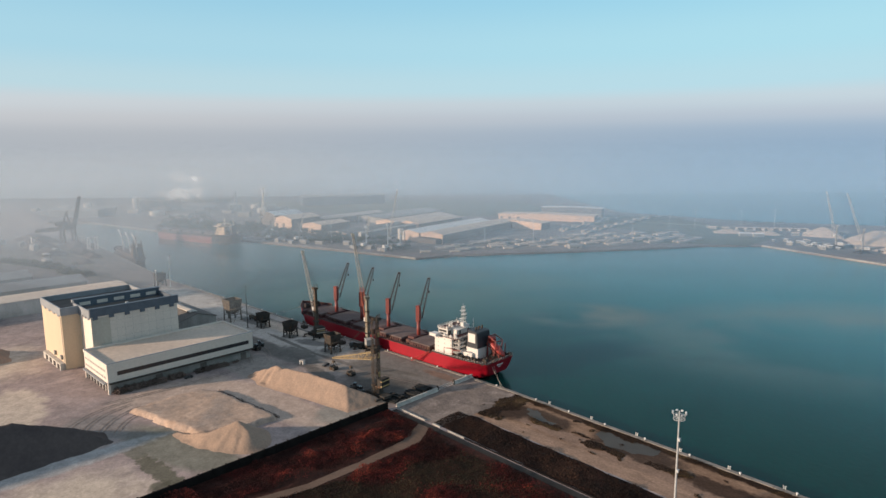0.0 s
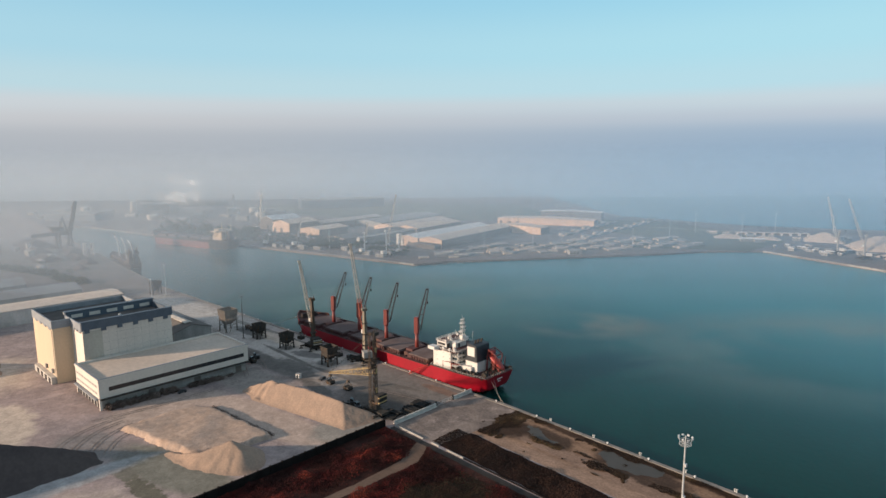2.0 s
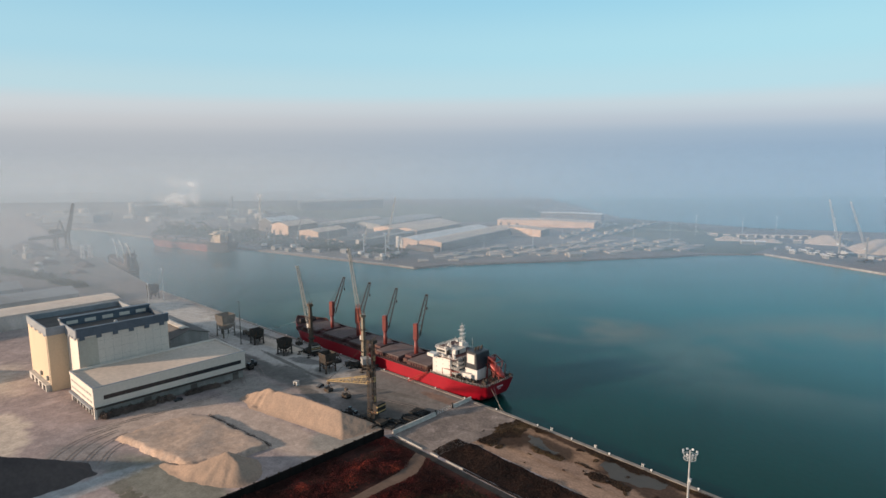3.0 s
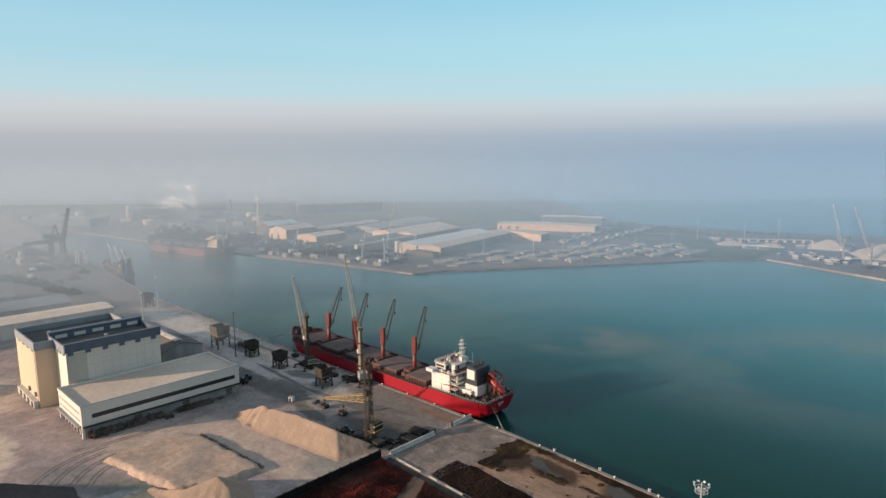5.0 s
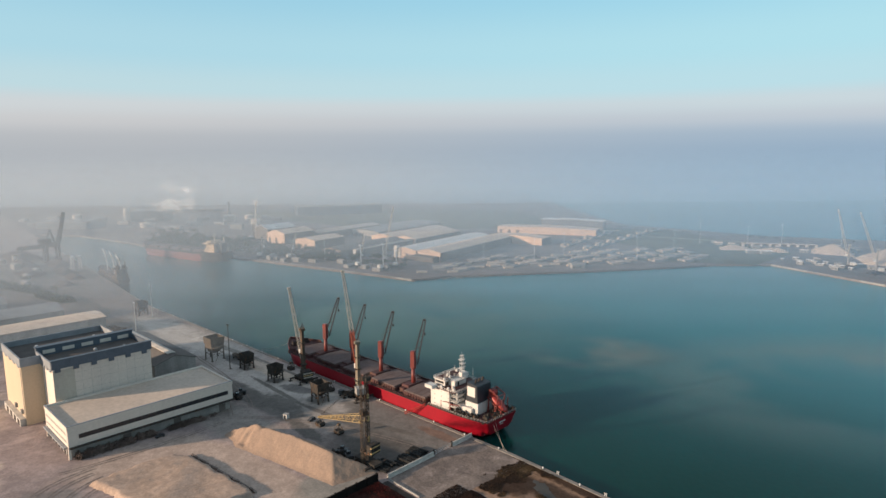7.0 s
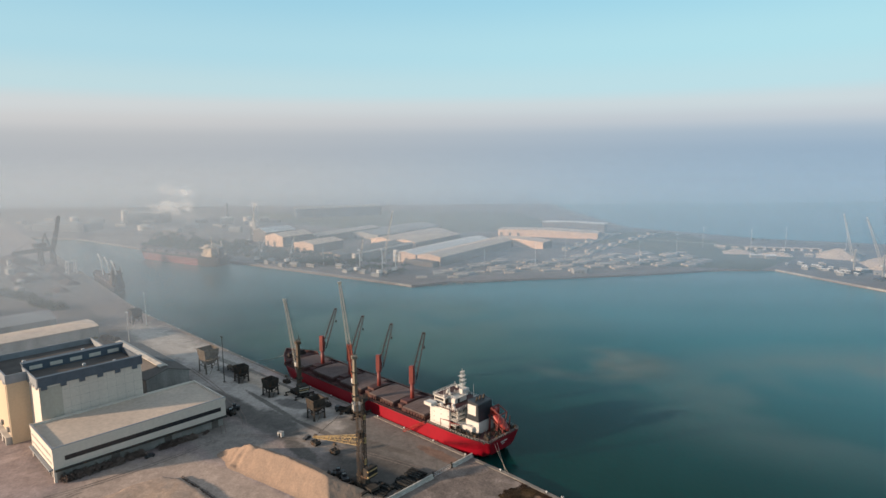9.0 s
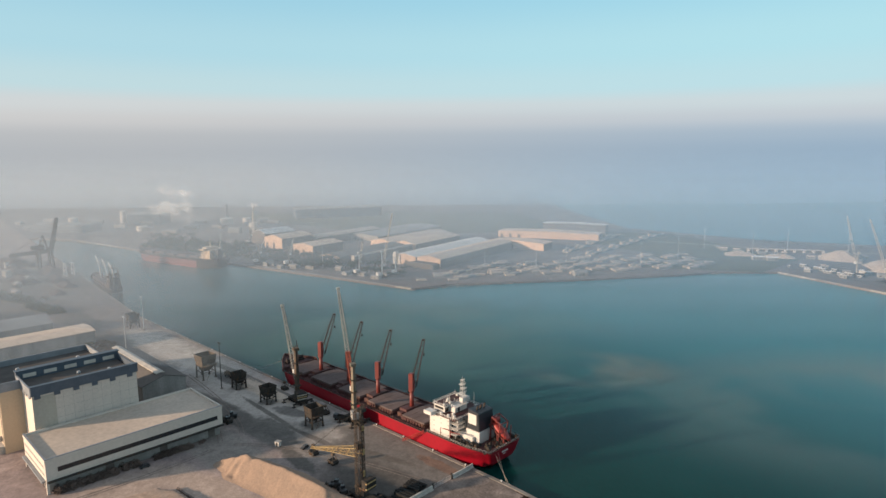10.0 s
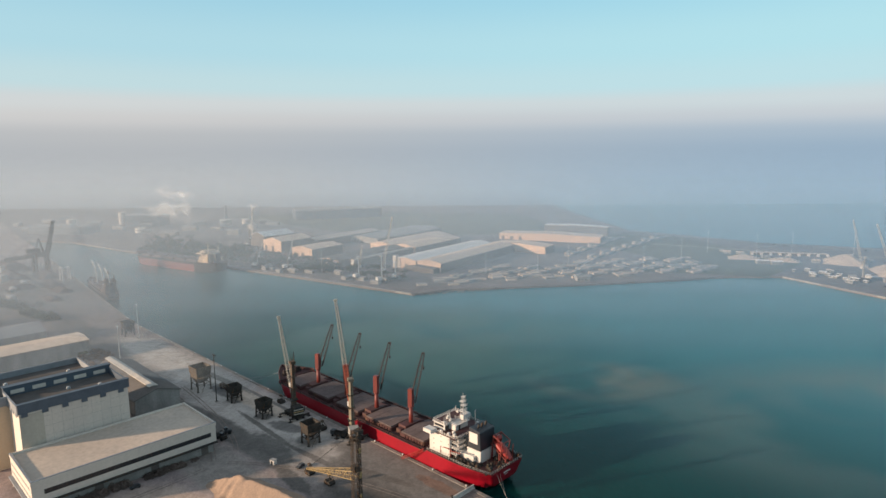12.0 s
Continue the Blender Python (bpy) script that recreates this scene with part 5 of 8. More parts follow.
def hopper(m, w, h, label, mat, body):
    """A quayside grab hopper: a funnel with flared rim on a braced four-legged frame."""
    s = thing("hopper", m, label, "hopper", "quayside hoppers")
    r = w / 2
    for sx in (-1, 1):
        for sy in (-1, 1):
            bm = bmesh.new()
            rod(bm, (sx * r * 0.78, sy * r * 0.78, 0), (sx * r * 0.74, sy * r * 0.74, h * 0.66), 0.52, 0.48, 4)
            box(bm, sx * r * 0.78 - 0.55, sx * r * 0.78 + 0.55, sy * r * 0.78 - 0.55, sy * r * 0.78 + 0.55, 0, 0.3)
            part("leg", bm, mat, s)
    bm = bmesh.new()
    for z in (h * 0.30, h * 0.58):
        for sx in (-1, 1):
            rod(bm, (sx * r * 0.74, -r * 0.74, z), (sx * r * 0.74, r * 0.74, z), 0.2, 0.2, 4)
            rod(bm, (-r * 0.74, sx * r * 0.74, z), (r * 0.74, sx * r * 0.74, z), 0.2, 0.2, 4)
    for sx in (-1, 1):
        rod(bm, (sx * r * 0.74, -r * 0.74, h * 0.30), (sx * r * 0.74, r * 0.74, h * 0.58), 0.13, 0.13, 4)
    part("brace", bm, mat, s)
    bm = bmesh.new()
    rings = []
    for z, k in ((h * 0.30, 0.24), (h * 0.52, 0.76), (h * 0.74, 0.80), (h * 0.76, 0.86), (h, 0.90)):
        rings.append([bm.verts.new((sx * r * k, sy * r * k, z)) for sx, sy in ((-1, -1), (1, -1), (1, 1), (-1, 1))])
    for z, k in ((h, 0.85), (h * 0.76, 0.74), (h * 0.6, 0.35)):
        rings.append([bm.verts.new((sx * r * k, sy * r * k, z)) for sx, sy in ((-1, -1), (1, -1), (1, 1), (-1, 1))])
    for a, b in zip(rings, rings[1:]):
        for i in range(4):
            bm.faces.new((a[i], a[(i + 1) % 4], b[(i + 1) % 4], b[i]))
    bm.faces.new(rings[-1])
    bm.faces.new(rings[0][::-1])
    part("funnel_body", bm, body, s, "grimy flared funnel")
    bm = bmesh.new()
    for i in range(5):
        t = -0.8 + 0.4 * i
        for sy in (-1, 1):
            rod(bm, (t * r, sy * r * 0.82, h * 0.70), (t * r, sy * r * 0.92, h * 1.0), 0.12, 0.12, 4)
            rod(bm, (sy * r * 0.82, t * r, h * 0.70), (sy * r * 0.92, t * r, h * 1.0), 0.12, 0.12, 4)
    part("stiffener", bm, mat, s)
    bm = bmesh.new()
    for sy in (-1, 1):
        box(bm, -r * 0.92, r * 0.92, sy * r * 0.89 - 0.15, sy * r * 0.89 + 0.15, h * 0.985, h * 1.03)
        box(bm, sy * r * 0.89 - 0.15, sy * r * 0.89 + 0.15, -r * 0.92, r * 0.92, h * 0.987, h * 1.032)
    part("rim", bm, body, s)
    bm = bmesh.new()
    box(bm, r * 0.76, r * 1.25, -r * 0.45, r * 0.25, h * 0.30, h * 0.62)
    box(bm, r * 1.02, r * 1.12, -r * 0.15, r * 0.05, 0, h * 0.30)
    part("control_cabin", bm, body, s, "small control cabin on the frame")
    bm = bmesh.new()
    box(bm, -r * 1.3, -r * 0.75, -r * 0.7, r * 0.7, h * 0.60, h * 0.63)
    rail(bm, [(-r * 1.3, -r * 0.7, h * 0.63), (-r * 1.3, r * 0.7, h * 0.63)], 1.1, 1.2, 0.05)
    rod(bm, (-r * 1.2, r * 0.6, 0), (-r * 1.2, -r * 0.4, h * 0.62), 0.12, 0.12, 4)
    part("platform", bm, mat, s)
    return s


hopper(at(217.0, 28.0, 2.5, 3), 10.5, 14.5, "tall dusty tan steel hopper standing on the apron", M["hopper_tan"], M["hopper_tan"])
hopper(at(186.0, 22.5, 2.5, -4), 7.6, 9.2, "rusty dark hopper on a four-legged frame", M["steel_dark"], M["steel_dark"])
hopper(at(154.0, 22.0, 2.5, 5), 7.6, 9.2, "rusty dark hopper on a four-legged frame", M["steel_dark"], M["steel_dark"])
hopper(at(109.0, 22.5, 2.5, -2), 8.0, 10.5, "dark brown steel hopper with a flared open top", M["steel_dark"], M["steel_dark"])
hopper(at(372.0, 16.0, 2.5, 0), 9.0, 11.0, "dark hopper far along the quay", M["steel_dark"], M["steel_dark"])


def loader(m, label, mat, grp="parked plant"):
    s = thing("wheel_loader", m, label, "vehicle", grp)
    bm = bmesh.new()
    box(bm, -3.2, 0.2, -1.2, 1.2, 0.9, 2.3)
    box(bm, 0.2, 2.6, -0.9, 0.9, 0.8, 1.5)
    part("body", bm, mat, s, "", False, 0.1)
    bm = bmesh.new()
    box(bm, -1.4, 0.3, -0.85, 0.85, 2.3, 3.5)
    part("cab", bm, M["dark_glass"], s, "", False, 0.1)
    for x in (-2.1, 1.6):
        for y in (-1.25, 1.25):
            bm = bmesh.new()
            rod(bm, (x, y - 0.35, 0.85), (x, y + 0.35, 0.85), 0.85, 0.85, 14)
            part("wheel", bm, M["black"], s)
    bm = bmesh.new()
    for y in (-0.6, 0.6):
        rod(bm, (1.0, y, 1.6), (3.9, y, 0.8), 0.18, 0.18, 4)
    extrude_y(bm, [(3.6, 0.15), (5.0, 0.05), (4.4, 0.5), (4.2, 1.5), (3.6, 1.4)], -1.5, 1.5)
    bmesh.ops.recalc_face_normals(bm, faces=list(bm.faces))
    part("bucket", bm, M["steel_dark"], s)
    return s


def truck(m, label, mat, bed, grp="parked plant"):
    s = thing("dump_truck", m, label, "truck", grp)
    bm = bmesh.new()
    box(bm, 2.4, 4.6, -1.25, 1.25, 1.0, 3.2)
    part("cab", bm, mat, s, "", False, 0.15)
    bm = bmesh.new()
    box(bm, 4.55, 4.64, -1.1, 1.1, 2.1, 2.9)
    part("windscreen", bm, M["dark_glass"], s)
    bm = bmesh.new()
    box(bm, -4.4, 4.5, -0.5, 0.5, 0.7, 1.1)
    part("chassis", bm, M["steel_dark"], s)
    bm = bmesh.new()
    for y in (-1.25, 1.1):
        box(bm, -4.6, 2.1, y, y + 0.15, 1.15, 2.7)
    box(bm, -4.6, 2.1, -1.25, 1.25, 1.1, 1.3)
    box(bm, 1.95, 2.1, -1.25, 1.25, 1.15, 3.0)
    box(bm, -4.6, -4.45, -1.25, 1.25, 1.15, 2.6)
    part("tipper_body", bm, bed, s)
    for x in (-3.4, -2.2, 3.4):
        for y in (-1.0, 1.0):
            bm = bmesh.new()
            rod(bm, (x, y - 0.25, 0.52), (x, y + 0.25, 0.52), 0.52, 0.52, 12)
            part("wheel", bm, M["black"], s)
    return s


def grab(m, label):
    s = thing("crane_grab", m, label, "grab", "grabs on the apron")
    bm = bmesh.new()
    for sx in (-1, 1):
        extrude_y(bm, [(sx * 0.1, 0.05), (sx * 1.6, 0.0), (sx * 2.3, 1.1), (sx * 1.5, 2.0), (sx * 0.2, 1.6)], -1.5, 1.5)
    bmesh.ops.recalc_face_normals(bm, faces=list(bm.faces))
    part("shell", bm, M["steel_dark"], s)
    bm = bmesh.new()
    for sx in (-1, 1):
        for sy in (-1, 1):
            rod(bm, (sx * 1.7, sy * 1.2, 1.9), (sx * 0.3, sy * 0.4, 4.2), 0.14, 0.14, 4)
    box(bm, -0.7, 0.7, -0.6, 0.6, 3.9, 4.9)
    part("head", bm, M["steel_brown"], s)
    return s


loader(at(54, 50, 2.5, 40), "dark wheel loader parked near the crane", M["truck_dark"])
loader(at(48.5, 50.5, 2.5, -20), "dark wheel loader beside the stockpile", M["truck_dark"])
loader(at(149, 47, 2.5, 70), "dark wheel loader beside the pale building", M["truck_dark"])
loader(at(145, 51, 2.5, 10), "dark wheel loader beside the pale building", M["steel_dark"])
truck(at(123, 12, 2.5, 15), "dark tipper truck waiting on the quay", M["truck_dark"], M["steel_dark"])
truck(at(104, 9, 2.5, 20), "dark tipper truck under the harbour crane", M["truck_dark"], M["steel_dark"])
truck(at(146, 6, 2.5, 5), "dark tipper truck by the ship's bow", M["truck_dark"], M["steel_dark"])
truck(at(206, 18, 2.5, 5), "dusty tipper truck near the tall hopper", M["steel_brown"], M["steel_brown"])
grab(at(70.5, 39), "dark clamshell grab resting on the apron")
grab(at(84, 40), "dark clamshell grab resting by the lowered jib")
grab(at(117, 10), "dark clamshell grab by the crane")
grab(at(163, 6), "dark clamshell grab at the quay edge")


def steel_stack(m, n, label):
    s = thing("steel_stack", m, label, "steel stack", "stacks by the barrier")
    rnd = random.Random(n)
    for i in range(n):
        bm = bmesh.new()
        y = (i % 5) * 1.6
        z = (i // 5) * 0.75
        box(bm, -4.0 + rnd.uniform(-0.7, 0.7), 4.0 + rnd.uniform(-0.7, 0.7), y, y + 1.1, z, z + 0.65)
        part("beam", bm, M["black"], s, "", False, 0.05)
    return s


steel_stack(at(30.5, 25, 2.5, 8), 9, "dark stacked steel beams beside the barrier")
steel_stack(at(28.5, 33, 2.5, 6), 8, "dark stacked steel beams beside the barrier")
steel_stack(at(32.5, 41.5, 2.5, 10), 7, "dark stacked steel beams on the grimy apron")


def car(m, label, mat):
    s = thing("car", m, label, "car", "parked plant")
    bm = bmesh.new()
    extrude_y(bm, [(-2.1, 0.35), (2.1, 0.35), (2.15, 0.85), (1.2, 1.0), (-2.1, 1.0)], -0.85, 0.85)
    extrude_y(bm, [(-1.9, 1.0), (1.1, 1.0), (0.4, 1.5), (-1.6, 1.5)], -0.78, 0.78)
    bmesh.ops.recalc_face_normals(bm, faces=list(bm.faces))
    part("body", bm, mat, s)
    bm = bmesh.new()
    box(bm, -1.6, 0.5, -0.80, 0.80, 1.08, 1.4)
    part("side_windows", bm, M["dark_glass"], s)
    for x in (-1.3, 1.35):
        for y in (-0.8, 0.8):
            bm = bmesh.new()
            rod(bm, (x, y - 0.12, 0.33), (x, y + 0.12, 0.33), 0.33, 0.33, 12)
            part("wheel", bm, M["black"], s)
    return s


car(at(128.3, 97.8, 2.5, 86), "small grey car parked in front of the hall", M["truck_dark"])
car(at(150, 55, 2.5, 60), "white car beside the hall", M["car_white"])
car(at(92, 39.5, 2.5, 100), "dark car beside the lowered jib", M["truck_dark"])
s = thing("site_hut", at(103.5, 46.5, 2.5, 20), "small white site hut beside the stockpile", "hut")
bm = bmesh.new()
box(bm, -1.2, 1.2, -1.0, 1.0, 0, 2.2)
part("wall", bm, M["ship_white"], s, "", False, 0.05)
bm = bmesh.new()
box(bm, -1.35, 1.35, -1.15, 1.15, 2.2, 2.35)
part("roof", bm, M["grey_roof"], s)
bm = bmesh.new()
box(bm, -0.45, 0.45, 1.0, 1.04, 0.05, 1.9)
part("door", bm, M["dark_glass"], s)

# white barrier across the quay
for b0, b1, name in ((24.0, 50.0, "long"), (-0.8, 12.2, "short")):
    s = thing("barrier_wall", at(23.2, b0), f"{name} whitewashed concrete barrier across the quay", "barrier", "quay barriers")
    k = int((b1 - b0) / 2.6)
    for i in range(k):
        bm = bmesh.new()
        w = (b1 - b0) / k
        box(bm, -0.3, 0.3, i * w + 0.03, (i + 1) * w - 0.03, 0, 1.8 + 0.12 * noise.noise((i, b0, 5)))
        box(bm, -0.8, 0.8, i * w + 0.03, (i + 1) * w - 0.03, 0, 0.5)
        part("barrier_panel", bm, M["white_wall"], s, "", False, 0.05)
s = thing("barrier_gate", at(23.2, 12.4), "dark metal gate in the barrier", "gate")
bm = bmesh.new()
for i in range(9):
    rod(bm, (0, 0.6 + i * 1.3, 0), (0, 0.6 + i * 1.3, 1.9), 0.06, 0.06, 4)
for z in (0.3, 1.0, 1.85):
    rod(bm, (0, 0.4, z), (0, 11.4, z), 0.07, 0.07, 4)
part("gate_bars", bm, M["galv"], s)
for y in (0.3, 11.5):
    bm = bmesh.new()
    box(bm, -0.3, 0.3, y - 0.3, y + 0.3, 0, 2.6)
    part("gate_post", bm, M["steel_dark"], s)


def bollard(m):
    s = thing("bollard", m, "pale cast mooring bollard on the quay edge", "bollard", "bollards")
    bm = bmesh.new()
    rod(bm, (0, 0, 0), (0, 0, 0.55), 0.28, 0.22, 10)
    rod(bm, (0, 0, 0.55), (0, 0, 0.8), 0.42, 0.36, 10)
    part("post", bm, M["mark"], s)
    bm = bmesh.new()
    box(bm, -0.45, 0.45, -0.45, 0.45, 0, 0.08)
    part("base_plate", bm, M["steel_dark"], s)
    return s


first = bollard(at(-18, edge(-18) + 0.8, 2.78))
for i in range(30):
    a = -36 - 18 * i if i < 8 else 6 + (i - 8) * 20
    copy_thing(first, at(a, edge(a) + 0.8, 2.78))


def ladder(m):
    s = thing("quay_ladder", m, "white-painted hooped ladder top at the quay edge", "ladder", "quay ladders")
    for y in (-0.35, 0.35):
        bm = bmesh.new()
        rod(bm, (y, 0, 0), (y, 0, 1.3), 0.09, 0.09, 6)
        rod(bm, (y, 0, 1.3), (y * 1.6, -0.5, 0.9), 0.09, 0.09, 6)
        part("stile", bm, M["mark"], s)
    for z in (0.3, 0.7, 1.1):
        bm = bmesh.new()
        rod(bm, (-0.35, 0, z), (0.35, 0, z), 0.06, 0.06, 6)
        part("rung", bm, M["mark"], s)
    return s


first = ladder(at(-25, edge(-25), 2.78))
for a in (-47, -68, -86, -104, -122, -140):
    copy_thing(first, at(a, edge(a), 2.78))


def high_mast(m, h, label, head=True, mat="galv"):
    s = thing("light_mast", m, label, "light mast", "floodlight masts")
    bm = bmesh.new()
    rod(bm, (0, 0, 0), (0, 0, h), 0.42 if head else 0.3, 0.2 if head else 0.15, 12)
    part("pole", bm, M[mat], s)
    bm = bmesh.new()
    rod(bm, (0, 0, 0), (0, 0, 0.4), 0.9, 0.9, 12)
    part("base", bm, M["coping"], s)
    if head:
        bm = bmesh.new()
        for z in (h - 2.6, h - 1.4):
            for i in range(16):
                p, q = math.tau * i / 16, math.tau * (i + 1) / 16
                rod(bm, (1.7 * math.cos(p), 1.7 * math.sin(p), z), (1.7 * math.cos(q), 1.7 * math.sin(q), z), 0.07, 0.07, 4)
        for i in range(8):
            p = math.tau * i / 8
            rod(bm, (1.7 * math.cos(p), 1.7 * math.sin(p), h - 2.6), (1.7 * math.cos(p), 1.7 * math.sin(p), h - 1.4), 0.05, 0.05, 4)
            rod(bm, (0.2 * math.cos(p), 0.2 * math.sin(p), h - 2.6), (1.7 * math.cos(p), 1.7 * math.sin(p), h - 2.6), 0.06, 0.06, 4)
        part("head_ring", bm, M[mat], s)
        for i in range(8):
            p = math.tau * i / 8
            t = Matrix.Translation((2.0 * math.cos(p), 2.0 * math.sin(p), h - 0.6)) @ Matrix.Rotation(p, 4, "Z") @ Matrix.Rotation(0.6, 4, "Y")
            bm = bmesh.new()
            box(bm, -0.2, 0.2, -0.32, 0.32, -0.28, 0.28, t)
            part("floodlight", bm, M["galv"], s, "", False, 0.06)
        for z in (h * 0.42, h * 0.72):
            bm = bmesh.new()
            box(bm, -0.7, 0.1, -0.45, 0.45, z, z + 0.9)
            part("junction_box", bm, M[mat], s)
    else:
        for i in range(2):
            bm = bmesh.new()
            box(bm, -1.6 + i * 1.7, -0.1 + i * 1.7, -0.3, 0.3, h - 0.3, h + 0.1)
            part("floodlight", bm, M[mat], s)
    return s


high_mast(at(-101.4, 46.3), 34.0, "tall galvanised floodlight mast with a ring of lamps")
high_mast(at(192, 30.5), 28.0, "slim dark lighting pole beside the pale building", False, "steel_dark")
high_mast(at(356, 13.7), 27.0, "slim lighting pole on the quay", False, "galv")
high_mast(at(300, 46), 27.0, "slim lighting pole behind the sheds", False, "galv")

# ---- stockpiles ----
ridge_heap("sand_mound", [(106, 73, 2.2), (93.5, 68, 7.2), (70.2, 63.3, 7.5), (45.5, 60.2, 6.8), (36, 58.6, 6.8)], 0.72, M["sand"], "large tan sand stockpile with a smooth sunlit face", 0.6, 0.24, 1.3, scarp=(95, 12, 1.5), cut=(45.5, 60.2, 6.6, 0.55, -0.13))
ridge_heap("sand_mound", [(68, 128.5, 1.2), (60, 126.5, 2.4), (52.4, 122.9, 3.9), (45.4, 113.9, 8.0), (39.5, 113, 5.6)], 0.70, M["sand"], "conical tan sand stockpile", 0.7, 0.24, 2.6, scarp=(60, 9, 0.8))
heap("sand_slab", [(107, 112), (105, 133.5), (90, 131.5), (77, 128.5), (60, 125), (52, 112), (50, 93.5), (58, 92.6), (97, 96.6), (104, 101)], 2.0, 1.5, M["bed"], "low spread bed of pinkish trodden sand", 0.9, 0.10, 4.1, wobble=1.5)
ridge_heap("coal_mound", [(81, 150, 0.8), (88.8, 160, 6.8), (97, 178, 12.4), (99, 200, 13.5), (100, 236, 13.5)], 0.64, M["coal"], "tall dark bulk stockpile in the yard", 1.0, 0.35, 6.3)
heap("pale_pile", [(250, 150), (262, 164), (240, 182), (222, 172), (226, 154)], 6.0, 0.6, M["sand"], "pale stockpile behind the cream building", 1.2, 0.4, 8.4)
heap("pale_pile", [(262, 176), (280, 190), (262, 212), (240, 204), (244, 182)], 4.0, 0.5, M["pale_dust"], "pale low stockpile behind the cream building", 1.2, 0.4, 9.1)


# low block wall beside the spread sand
s = thing("bay_wall", at(0, 0), "low grey concrete block wall of a storage bay", "wall")
for i in range(21):
    bm = bmesh.new()
    t = i / 20
    a, b = 99 - 46 * t, 95.4 - 3.4 * t + 0.5 * noise.noise((i, 7, 2))
    box(bm, -0.95, 0.95, -0.4, 0.4, 0, 0.8 + 0.6 * noise.noise((i * 0.7, 3, 1)), pose(a, b, 0, 0, 0, 3 + 12 * noise.noise((i, 1, 1))))
    part("block", bm, M["concrete"], s)


def tyre_track(pts, width, seed):
    """A pair of faint wheel ruts along a bent line."""
    bm = bmesh.new()
    for side in (-1, 1):
        last = None
        for i in range(25):
            t = i / 24
            p = (1 - t) ** 2 * Vector(pts[0]) + 2 * t * (1 - t) * Vector(pts[1]) + t * t * Vector(pts[2])
            d = (2 * (1 - t) * (Vector(pts[1]) - Vector(pts[0])) + 2 * t * (Vector(pts[2]) - Vector(pts[1]))).normalized()
            n = Vector((-d.y, d.x))
            w = 0.22 + 0.16 * noise.noise((i * 0.7, side, seed))
            c = p + n * side * width
            row = [bm.verts.new((*(c - n * w), 2.6)), bm.verts.new((*(c + n * w), 2.6))]
            if last:
                bm.faces.new((last[0], row[0], row[1], last[1]))
            last = row
    bmesh.ops.recalc_face_normals(bm, faces=list(bm.faces))
    solid("tyre_track", bm, M["rut"], QUAY, "faint wheel ruts across the dusty yard", "track", "structure")


for i, c in enumerate((((108, 128), (106, 142), (92, 150)), ((114, 130), (113, 146), (96, 156)), ((119, 128), (119, 150), (103, 160)), ((101, 128), (100, 139), (86, 146)), ((124, 140), (118, 110), (122, 70)),
                       ((120, 60), (90, 34), (30, 22)), ((128, 52), (150, 40), (230, 34)), ((126, 64), (170, 44), (260, 40)))):
    tyre_track(c, 0.95, i)


